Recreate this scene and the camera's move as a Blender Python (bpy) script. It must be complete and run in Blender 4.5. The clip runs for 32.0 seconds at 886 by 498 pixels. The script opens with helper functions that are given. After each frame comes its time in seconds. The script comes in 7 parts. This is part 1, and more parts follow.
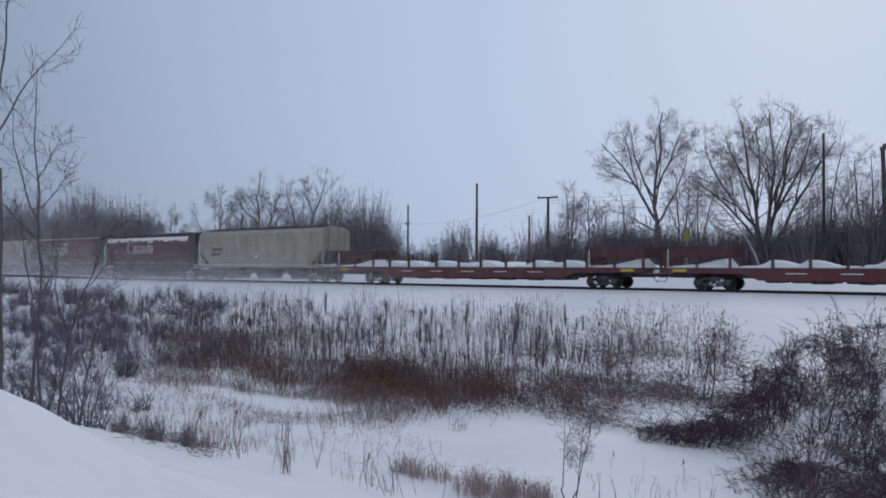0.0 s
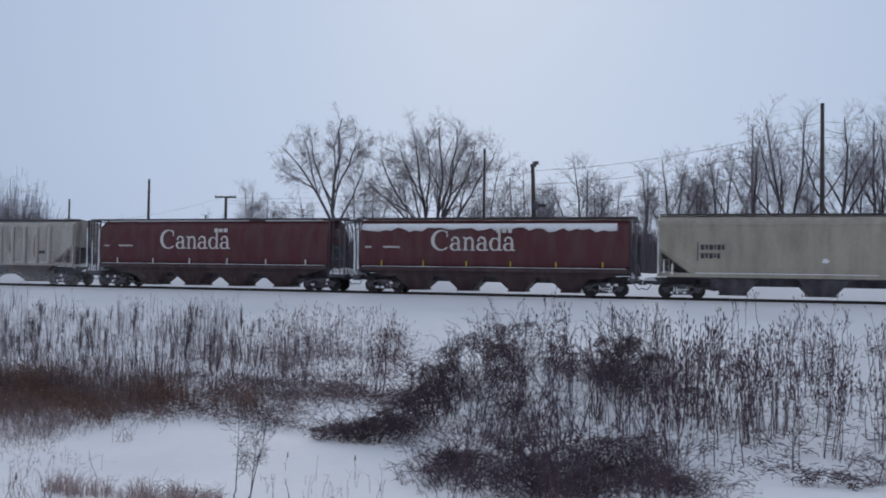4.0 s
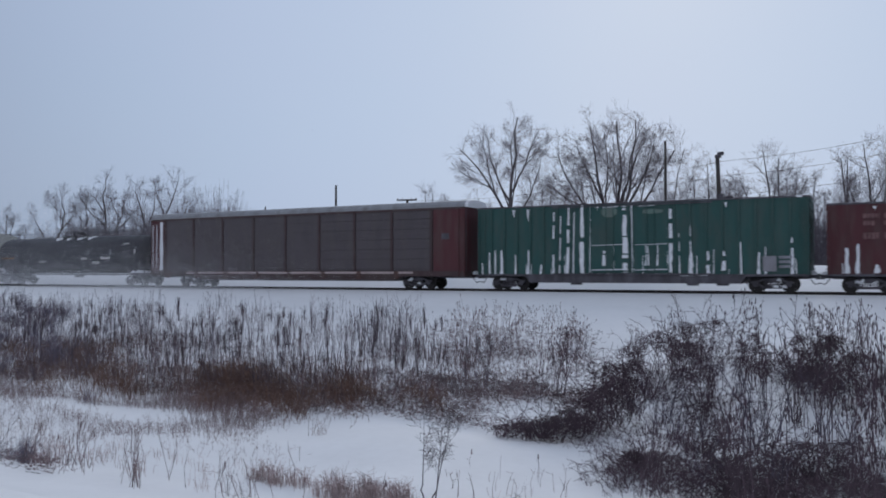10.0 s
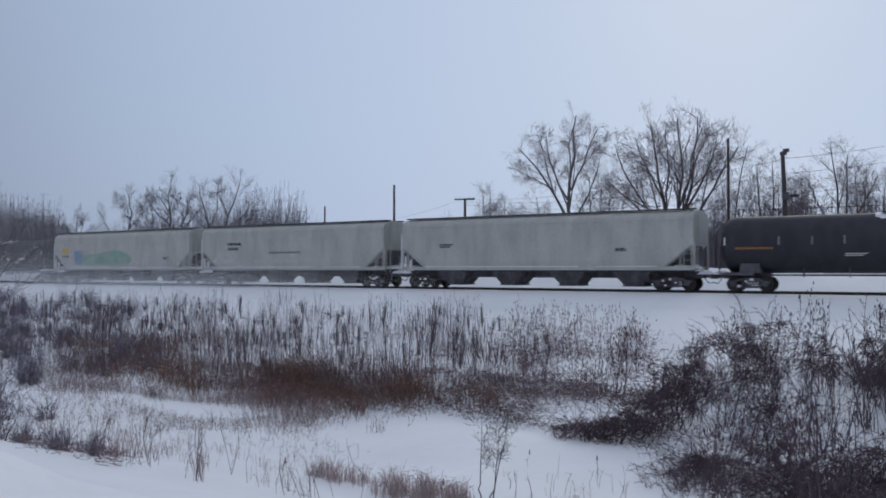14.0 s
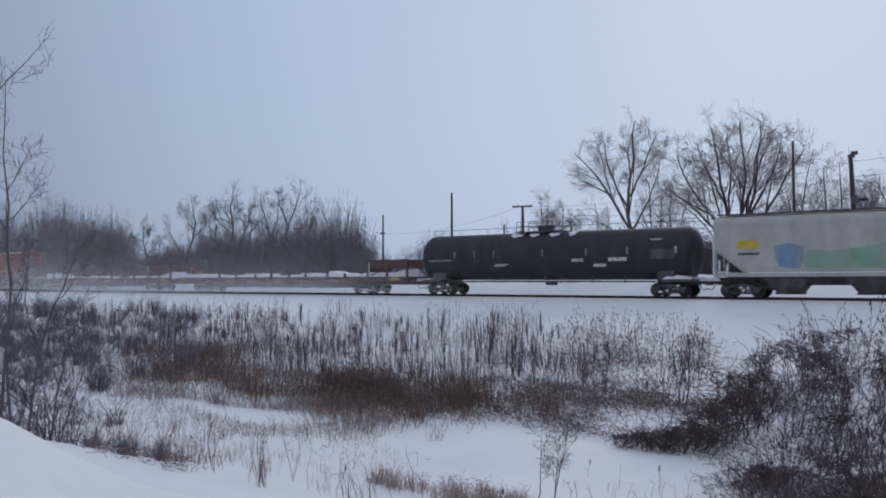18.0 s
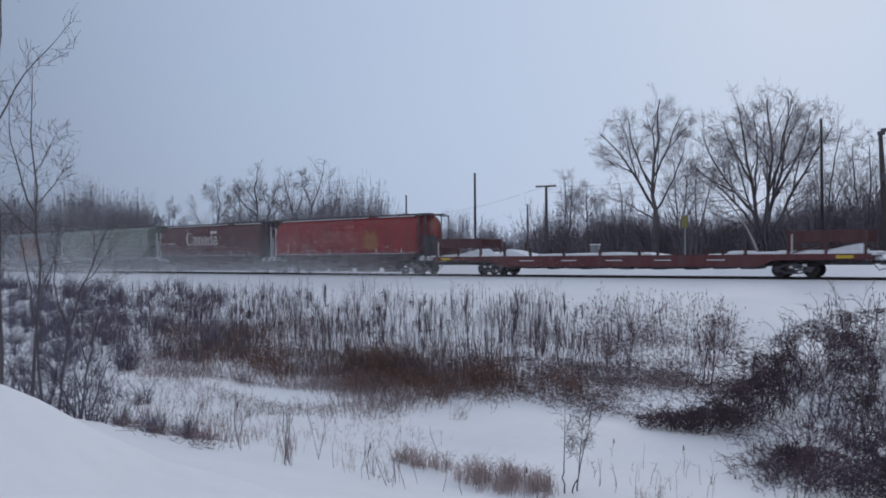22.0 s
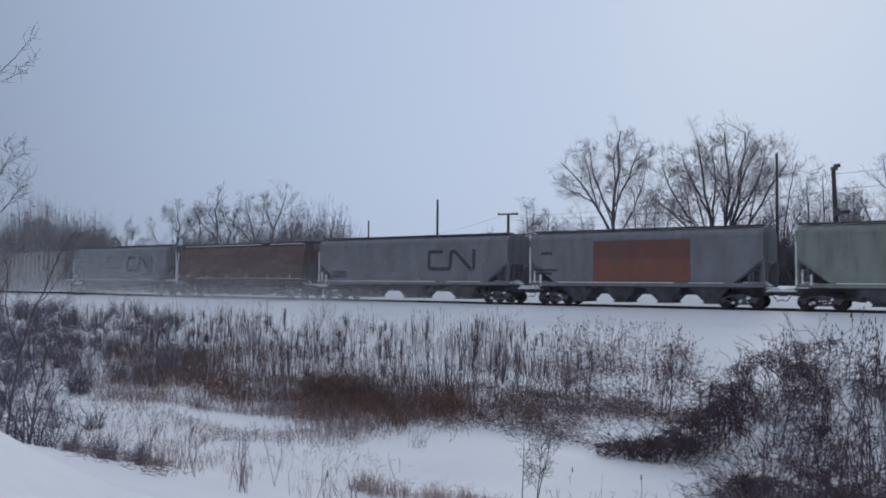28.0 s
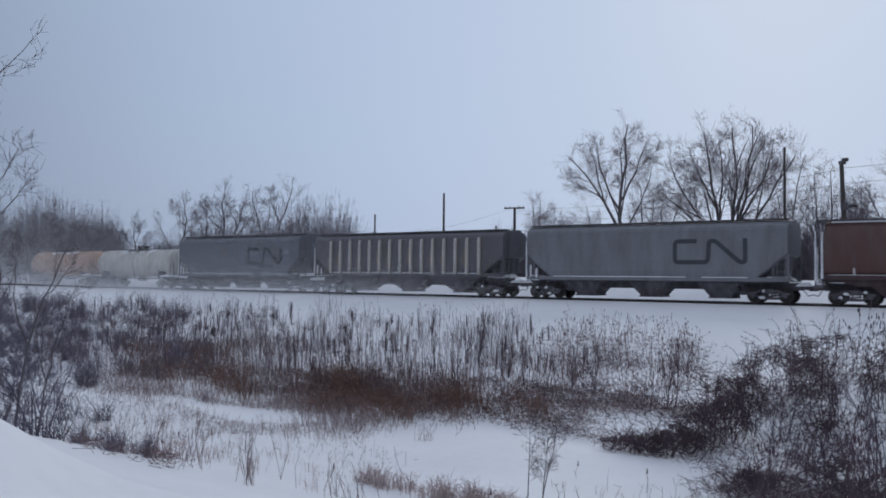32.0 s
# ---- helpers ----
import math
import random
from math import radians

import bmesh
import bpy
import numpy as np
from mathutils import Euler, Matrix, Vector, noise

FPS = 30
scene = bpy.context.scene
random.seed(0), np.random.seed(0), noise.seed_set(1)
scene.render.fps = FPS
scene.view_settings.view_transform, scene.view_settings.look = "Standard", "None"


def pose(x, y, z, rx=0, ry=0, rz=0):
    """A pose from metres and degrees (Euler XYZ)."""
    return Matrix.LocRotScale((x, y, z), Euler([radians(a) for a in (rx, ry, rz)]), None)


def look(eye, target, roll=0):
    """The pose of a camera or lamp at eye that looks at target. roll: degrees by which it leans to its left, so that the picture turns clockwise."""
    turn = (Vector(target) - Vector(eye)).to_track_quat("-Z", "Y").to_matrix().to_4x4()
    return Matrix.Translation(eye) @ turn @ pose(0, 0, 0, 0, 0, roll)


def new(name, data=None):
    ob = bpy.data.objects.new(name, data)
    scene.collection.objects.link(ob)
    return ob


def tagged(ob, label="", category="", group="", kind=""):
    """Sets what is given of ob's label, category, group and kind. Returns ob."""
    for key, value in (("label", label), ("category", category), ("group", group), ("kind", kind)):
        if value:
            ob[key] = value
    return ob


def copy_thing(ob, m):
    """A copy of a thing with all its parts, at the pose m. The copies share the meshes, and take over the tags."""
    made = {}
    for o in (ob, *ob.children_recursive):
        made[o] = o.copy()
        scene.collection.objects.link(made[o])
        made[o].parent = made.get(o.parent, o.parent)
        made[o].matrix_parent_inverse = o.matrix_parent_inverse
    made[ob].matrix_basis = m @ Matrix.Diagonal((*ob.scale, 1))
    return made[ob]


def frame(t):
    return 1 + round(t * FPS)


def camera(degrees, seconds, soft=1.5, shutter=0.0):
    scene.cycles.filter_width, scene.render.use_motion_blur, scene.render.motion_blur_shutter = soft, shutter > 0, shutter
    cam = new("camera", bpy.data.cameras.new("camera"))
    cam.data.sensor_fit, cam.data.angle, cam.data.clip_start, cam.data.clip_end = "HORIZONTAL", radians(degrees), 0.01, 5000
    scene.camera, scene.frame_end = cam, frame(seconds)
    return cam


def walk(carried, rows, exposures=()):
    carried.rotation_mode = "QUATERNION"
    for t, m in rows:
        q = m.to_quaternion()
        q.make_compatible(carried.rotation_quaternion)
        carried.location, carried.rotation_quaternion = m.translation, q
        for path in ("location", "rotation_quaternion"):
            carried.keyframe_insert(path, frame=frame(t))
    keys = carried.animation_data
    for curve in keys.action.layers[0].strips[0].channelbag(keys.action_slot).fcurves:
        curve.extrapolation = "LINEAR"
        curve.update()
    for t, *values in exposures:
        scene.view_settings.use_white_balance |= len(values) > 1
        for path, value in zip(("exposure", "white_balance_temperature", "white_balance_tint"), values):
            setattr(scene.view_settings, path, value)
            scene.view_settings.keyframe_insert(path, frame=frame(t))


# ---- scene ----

# The track runs along x, 51.6 m in front of the camera; z = 0 is the rail top.
EYE = (0.0, 0.0, 1.25)
VIEW = [  # seconds, yaw, pitch, roll
    (0, 36.63, 1.27, -0.26),
    (0.5, 36.36, 1.20, -0.15),
    (1, 36.14, 1.67, -0.24),
    (1.5, 36.00, 1.88, -0.45),
    (2, 34.85, 1.86, -0.45),
    (2.5, 30.07, 1.76, -1.11),
    (3, 24.27, 1.88, -1.12),
    (3.5, 18.62, 1.93, -1.18),
    (4, 15.20, 1.60, -0.83),
    (4.5, 12.55, 1.56, -0.76),
    (6.5, 13.68, 1.61, -0.28),
    (7, 15.82, 1.78, -0.47),
    (7.5, 18.20, 1.89, -0.11),
    (8, 19.85, 1.54, -0.12),
    (8.5, 22.15, 1.54, 0.07),
    (9, 24.02, 1.65, 0.18),
    (9.5, 26.04, 1.74, 0.23),
    (10, 27.20, 1.43, 0.11),
    (10.5, 27.49, 1.17, -0.14),
    (11, 27.60, 0.98, -0.18),
    (11.5, 27.51, 0.63, -0.28),
    (12, 27.83, 0.45, -0.20),
    (12.5, 28.26, 0.49, 0.04),
    (13, 28.80, 0.75, 0.08),
    (13.5, 29.85, 1.13, -0.01),
    (14, 31.08, 1.38, -0.01),
    (14.5, 31.66, 1.39, -0.16),
    (16.5, 33.26, 1.93, -0.02),
    (17, 33.91, 1.72, 0.16),
    (17.5, 34.50, 1.46, 0.05),
    (18, 34.98, 1.91, 0.25),
    (18.5, 35.48, 1.69, 0.55),
    (19, 35.37, 1.77, 0.59),
    (19.5, 35.20, 1.84, 0.54),
    (20, 35.29, 1.32, 0.10),
    (20.5, 35.48, 0.91, 0.15),
    (21, 35.96, 0.93, 0.12),
    (21.5, 36.53, 0.62, 0.21),
    (22, 36.55, 0.59, 0.40),
    (22.5, 36.62, 0.94, 0.56),
    (23, 35.80, 1.00, 0.37),
    (23.5, 36.14, 1.80, 0.09),
    (24, 35.40, 1.70, 0.05),
    (24.5, 35.07, 2.56, 0.10),
    (25, 35.04, 3.19, 0.26),
    (25.5, 35.07, 2.58, 0.25),
    (27.5, 34.56, 2.44, -0.23),
    (28, 33.96, 2.36, -0.46),
    (28.5, 33.74, 2.07, -0.25),
    (29, 33.79, 2.11, -0.52),
    (29.5, 34.28, 1.66, -0.42),
    (30, 34.09, 1.74, -0.57),
    (30.5, 34.37, 1.73, -0.42),
    (31, 34.40, 1.77, -0.59),
    (31.5, 34.43, 1.94, -0.64),
    (32, 34.38, 1.94, -0.57),
]
cam = camera(55.0, 32.0, soft=1.8, shutter=0.2)
walk(cam, [(t, pose(*EYE, 90 + p, r, y)) for t, y, p, r in VIEW], exposures=[(0.0, 0.0), (32.0, 0.0)])

# ---- light: an overcast winter afternoon ----
SUN_AZ, SUN_EL = -12.0, 24.0       # degrees from +y towards +x, and above the horizon
world = bpy.data.worlds.new("overcast_sky")
scene.world = world
world.use_nodes = True
wn, wl = world.node_tree.nodes, world.node_tree.links
wn.clear()
w_out = wn.new("ShaderNodeOutputWorld")
w_bg = wn.new("ShaderNodeBackground")
w_sky = wn.new("ShaderNodeTexSky")
w_sky.sky_type = "NISHITA"
w_sky.sun_disc = False
w_sky.sun_elevation = radians(SUN_EL)
w_sky.sun_rotation = radians(SUN_AZ)
w_sky.dust_density = 3.0
w_sky.air_density = 1.2
w_co = wn.new("ShaderNodeTexCoord")
w_dot = wn.new("ShaderNodeVectorMath")
w_dot.operation = "DOT_PRODUCT"
w_dot.inputs[1].default_value = (math.sin(radians(SUN_AZ)) * 0.94, math.cos(radians(SUN_AZ)) * 0.94, 0.34)
w_ramp = wn.new("ShaderNodeValToRGB")    # cloud deck, thinner towards the sun
w_ramp.color_ramp.interpolation = "EASE"
w_ramp.color_ramp.elements[0].position, w_ramp.color_ramp.elements[0].color = 0.36, (0.160, 0.218, 0.308, 1)
w_ramp.color_ramp.elements[1].position, w_ramp.color_ramp.elements[1].color = 1.0, (0.467, 0.572, 0.763, 1)
w_ramp.color_ramp.elements.new(0.0).color = (0.43, 0.47, 0.575, 1)
w_noise = wn.new("ShaderNodeTexNoise")
w_noise.inputs["Scale"].default_value = 1.6
w_noise.inputs["Detail"].default_value = 3.0
w_cloud = wn.new("ShaderNodeMix")
w_cloud.data_type = "RGBA"
w_cloud.blend_type = "SOFT_LIGHT"
w_cloud.inputs[0].default_value = 0.12
w_scale = wn.new("ShaderNodeMix")
w_scale.data_type = "RGBA"
w_scale.blend_type = "MULTIPLY"
w_scale.inputs[0].default_value = 1.0
w_scale.inputs[7].default_value = (0.05, 0.05, 0.05, 1)
w_mix = wn.new("ShaderNodeMix")
w_mix.data_type = "RGBA"
w_mix.inputs[0].default_value = 0.95
wl.new(w_co.outputs["Generated"], w_dot.inputs[0])
wl.new(w_co.outputs["Generated"], w_noise.inputs["Vector"])
wl.new(w_dot.outputs["Value"], w_ramp.inputs["Fac"])
wl.new(w_ramp.outputs["Color"], w_cloud.inputs[6])
wl.new(w_noise.outputs["Color"], w_cloud.inputs[7])
wl.new(w_sky.outputs["Color"], w_scale.inputs[6])
wl.new(w_scale.outputs[2], w_mix.inputs[6])
wl.new(w_cloud.outputs[2], w_mix.inputs[7])
w_sep = wn.new("ShaderNodeSeparateXYZ")
w_up = wn.new("ShaderNodeMapRange")       # an overcast sky is whitest and brightest overhead
w_up.interpolation_type = "SMOOTHSTEP"
w_up.inputs["From Min"].default_value, w_up.inputs["From Max"].default_value = 0.28, 0.95
w_top = wn.new("ShaderNodeMix")
w_top.data_type = "RGBA"
w_top.inputs[7].default_value = (0.425, 0.485, 0.615, 1)
wl.new(w_co.outputs["Generated"], w_sep.inputs[0])
wl.new(w_sep.outputs["Z"], w_up.inputs["Value"])
wl.new(w_up.outputs["Result"], w_top.inputs[0])
wl.new(w_mix.outputs[2], w_top.inputs[6])
wl.new(w_top.outputs[2], w_bg.inputs["Color"])
wl.new(w_bg.outputs["Background"], w_out.inputs["Surface"])
w_bg.inputs["Strength"].default_value = 1.0
sun = new("sun", bpy.data.lights.new("sun", "SUN"))
sun.data.energy, sun.data.angle, sun.data.color = 0.6, radians(25), (1.0, 0.95, 0.88)
sun.matrix_world = look((0, 0, 0), (-math.sin(radians(SUN_AZ)) * math.cos(radians(SUN_EL)), -math.cos(radians(SUN_AZ)) * math.cos(radians(SUN_EL)), -math.sin(radians(SUN_EL))))


# ---- materials ----
def material(name, colour, rough=0.8, metal=0.0, vary=0.25, scale=3.0, stretch=(1, 1, 1), second=None, amount=0.0, fine=30.0, bump=0.15, island=0.0, per_object=0.0):
    """Base colour broken up at two scales; second: a stain colour laid over it by streaky noise."""
    m = bpy.data.materials.new(name)
    m.use_nodes = True
    n, l = m.node_tree.nodes, m.node_tree.links
    b = n["Principled BSDF"]
    b.inputs["Roughness"].default_value, b.inputs["Metallic"].default_value = rough, metal
    co = n.new("ShaderNodeTexCoord")
    mp = n.new("ShaderNodeMapping")
    mp.inputs["Scale"].default_value = stretch
    l.new(co.outputs["Object"], mp.inputs["Vector"])
    big, small = n.new("ShaderNodeTexNoise"), n.new("ShaderNodeTexNoise")
    big.inputs["Scale"].default_value, small.inputs["Scale"].default_value = scale, fine
    big.inputs["Detail"].default_value, small.inputs["Detail"].default_value = 5, 3
    l.new(mp.outputs["Vector"], big.inputs["Vector"])
    l.new(mp.outputs["Vector"], small.inputs["Vector"])
    add = n.new("ShaderNodeMath")
    add.operation = "MULTIPLY_ADD"
    add.inputs[1].default_value = 0.5
    l.new(small.outputs["Fac"], add.inputs[0])
    l.new(big.outputs["Fac"], add.inputs[2])
    rng = n.new("ShaderNodeMapRange")
    rng.inputs["From Min"].default_value, rng.inputs["From Max"].default_value = 0.45, 1.05
    rng.inputs["To Min"].default_value, rng.inputs["To Max"].default_value = 1 - vary, 1 + vary
    l.new(add.outputs[0], rng.inputs["Value"])
    value = rng.outputs["Result"]
    for src, gain in (("island", island), ("object", per_object)):
        if gain:
            r = n.new("ShaderNodeMapRange")
            r.inputs["To Min"].default_value, r.inputs["To Max"].default_value = 1 - gain, 1 + gain
            if src == "island":
                l.new(n.new("ShaderNodeNewGeometry").outputs["Random Per Island"], r.inputs["Value"])
            else:
                l.new(n.new("ShaderNodeObjectInfo").outputs["Random"], r.inputs["Value"])
            mul = n.new("ShaderNodeMath")
            mul.operation = "MULTIPLY"
            l.new(value, mul.inputs[0])
            l.new(r.outputs["Result"], mul.inputs[1])
            value = mul.outputs[0]
    sc = n.new("ShaderNodeVectorMath")
    sc.operation = "SCALE"
    sc.inputs[0].default_value = colour
    l.new(value, sc.inputs["Scale"])
    out = sc.outputs["Vector"]
    if second:
        st = n.new("ShaderNodeTexNoise")
        st.inputs["Scale"].default_value, st.inputs["Detail"].default_value = 1.3, 6
        sm = n.new("ShaderNodeMapping")
        sm.inputs["Scale"].default_value = (1.6, 1.6, 0.35)
        l.new(co.outputs["Object"], sm.inputs["Vector"])
        l.new(sm.outputs["Vector"], st.inputs["Vector"])
        sr = n.new("ShaderNodeMapRange")
        sr.inputs["From Min"].default_value, sr.inputs["From Max"].default_value = 0.42, 0.72
        sr.inputs["To Max"].default_value = amount
        l.new(st.outputs["Fac"], sr.inputs["Value"])
        mx = n.new("ShaderNodeMix")
        mx.data_type = "RGBA"
        mx.inputs[7].default_value = (*second, 1)
        l.new(sr.outputs["Result"], mx.inputs[0])
        l.new(out, mx.inputs[6])
        out = mx.outputs[2]
    l.new(out, b.inputs["Base Color"])
    if bump:
        bp = n.new("ShaderNodeBump")
        bp.inputs["Strength"].default_value, bp.inputs["Distance"].default_value = bump, 0.02
        l.new(add.outputs[0], bp.inputs["Height"])
        l.new(bp.outputs["Normal"], b.inputs["Normal"])
    return m


def paint(name, colour, dirt=0.55, rough=0.55, grime=(0.10, 0.085, 0.075)):
    return material(name, colour, rough, 0.0, 0.16, 0.7, (1, 1, 0.5), grime, dirt, 9.0, 0.05)


SNOW = material("snow", (0.84, 0.85, 0.87), 0.7, 0, 0.05, 0.35, (1, 1, 1), None, 0, 4.0, 0.35)
CAKED_SNOW = material("caked_snow", (0.76, 0.78, 0.81), 0.8, 0, 0.10, 3.0, (1, 1, 1), None, 0, 20.0, 0.3)
RAIL = material("rusty_rail", (0.032, 0.026, 0.026), 0.6, 0.4, 0.3, 2.0)
DARK_STEEL = material("dirty_underframe_steel", (0.066, 0.060, 0.070), 0.75, 0.0, 0.35, 2.0, (1, 1, 1), (0.20, 0.20, 0.23), 0.42, 14.0)
WHEEL = material("wheel_steel", (0.035, 0.032, 0.032), 0.55, 0.5, 0.3, 3.0)
MAROON = paint("maroon_car_paint", (0.082, 0.0125, 0.018), 0.36)
RED = paint("bright_red_car_paint", (0.265, 0.026, 0.027), 0.45, grime=(0.085, 0.045, 0.05))
TAN = paint("tan_car_paint", (0.36, 0.335, 0.27), 0.35)
WHITE_GREY = paint("pale_grey_car_paint", (0.43, 0.435, 0.41), 0.22)
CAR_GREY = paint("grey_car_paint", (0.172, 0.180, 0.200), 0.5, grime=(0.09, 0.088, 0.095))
BLUE_GREY = paint("blue_grey_car_paint", (0.128, 0.138, 0.168), 0.5)
GREEN_GREY = paint("green_grey_car_paint", (0.205, 0.238, 0.212), 0.5)
RIB_GREY = paint("worn_cream_rib_paint", (0.42, 0.40, 0.36), 0.42)
BROWN = paint("brown_car_paint", (0.084, 0.038, 0.033), 0.45)
UNDER_RED = paint("grimy_maroon_underside", (0.046, 0.020, 0.025), 0.5)
BOX_RED = paint("boxcar_red_paint", (0.078, 0.014, 0.019), 0.32)
GREEN = paint("boxcar_green_paint", (0.015, 0.074, 0.066), 0.3)
AUTORACK = paint("autorack_panel", (0.078, 0.064, 0.072), 0.35)
RACK_ROOF = paint("galvanised_roof", (0.27, 0.28, 0.30), 0.5)
TANK_BLACK = material("black_tank_paint", (0.018, 0.018, 0.027), 0.62, 0, 0.3, 0.8, (1, 1, 1), (0.05, 0.045, 0.05), 0.4, 9.0, 0.03)
TANK_WHITE = paint("white_tank_paint", (0.55, 0.54, 0.50), 0.45)
TANK_TAN = paint("tan_tank_paint", (0.45, 0.28, 0.19), 0.5)
RUST = paint("rust_orange_panel", (0.195, 0.074, 0.052), 0.5)
FLAT_RED = paint("flatcar_red_paint", (0.115, 0.026, 0.030), 0.5)
RACK_RED = paint("faded_rack_red_paint", (0.075, 0.021, 0.024), 0.5)
RACK_POST = paint("grimy_maroon_post", (0.056, 0.027, 0.029), 0.5)
LETTER_WHITE = material("faded_white_lettering", (0.62, 0.60, 0.58), 0.7, 0, 0.2, 2.0)
LETTER_FADED = material("worn_pink_lettering", (0.36, 0.13, 0.12), 0.7, 0, 0.3, 2.0)
LETTER_PINK = material("grimy_white_lettering", (0.42, 0.37, 0.38), 0.7, 0, 0.3, 2.0)
LETTER_FAINT = material("faint_pink_lettering", (0.19, 0.10, 0.10), 0.7, 0, 0.35, 2.0)
LETTER_BLACK = material("black_lettering", (0.045, 0.05, 0.06), 0.7, 0, 0.2, 2.0)
WHEAT = material("faded_wheat_yellow", (0.29, 0.135, 0.045), 0.7, 0, 0.3, 2.0)
LETTER_YELLOW = material("yellow_lettering", (0.55, 0.38, 0.05), 0.7, 0, 0.2, 2.0)
GRAFFITI_GREEN = material("green_spray_paint", (0.20, 0.38, 0.28), 0.7, 0, 0.25, 1.2, (1, 1, 1), (0.30, 0.31, 0.29), 1.0)
GRAFFITI_BLUE = material("blue_spray_paint", (0.17, 0.27, 0.40), 0.7, 0, 0.25, 1.2, (1, 1, 1), (0.30, 0.31, 0.29), 0.8)
BARK = material("grey_bark", (0.115, 0.102, 0.110), 0.9, 0, 0.35, 2.0, (1, 1, 0.3), None, 0, 18.0, 0.4)
TWIG = material("grey_twigs", (0.235, 0.208, 0.232), 0.9, 0, 0.2, 0.6, (1, 1, 1), None, 0, 8.0, 0, 0.25)
PALE_BARK = material("pale_bark", (0.33, 0.31, 0.30), 0.9, 0, 0.3, 2.0, (1, 1, 0.3), None, 0, 18.0, 0.3)
FAR_TWIG = material("distant_twigs", (0.150, 0.134, 0.156), 0.95, 0, 0.2, 0.2, (1, 1, 1), None, 0, 4.0, 0, 0.25)
STEM = material("dry_weed_stems", (0.180, 0.126, 0.132), 0.9, 0, 0.2, 1.0, (1, 1, 1), None, 0, 8.0, 0, 0.5)
BUSH_GREY = material("slate_grey_bush_twigs", (0.135, 0.120, 0.158), 0.9, 0, 0.2, 1.0, (1, 1, 1), None, 0, 8.0, 0, 0.4, 0.25)
DARK_STEM = material("dark_purple_stalks", (0.090, 0.070, 0.082), 0.9, 0, 0.2, 1.0, (1, 1, 1), None, 0, 8.0, 0, 0.35)
GREY_STEM = material("grey_weed_stems", (0.135, 0.115, 0.138), 0.9, 0, 0.2, 1.0, (1, 1, 1), None, 0, 8.0, 0, 0.45)
TANGLE = material("dark_bramble_twigs", (0.100, 0.069, 0.084), 0.9, 0, 0.2, 1.0, (1, 1, 1), None, 0, 8.0, 0, 0.4, 0.2)
PALE_STEM = material("pale_weed_stubble", (0.25, 0.19, 0.19), 0.9, 0, 0.2, 1.0, (1, 1, 1), None, 0, 8.0, 0, 0.45)
GRASS = material("dead_brown_grass", (0.182, 0.108, 0.083), 0.9, 0, 0.25, 0.8, (1, 1, 1), None, 0, 6.0, 0, 0.45)
PALE_GRASS = material("pale_dry_grass", (0.42, 0.335, 0.325), 0.9, 0, 0.25, 0.8, (1, 1, 1), None, 0, 6.0, 0, 0.4)
POLE_WOOD = material("weathered_pole_wood", (0.060, 0.052, 0.050), 0.9, 0, 0.3, 2.0, (3, 3, 0.3), None, 0, 20.0, 0.3)


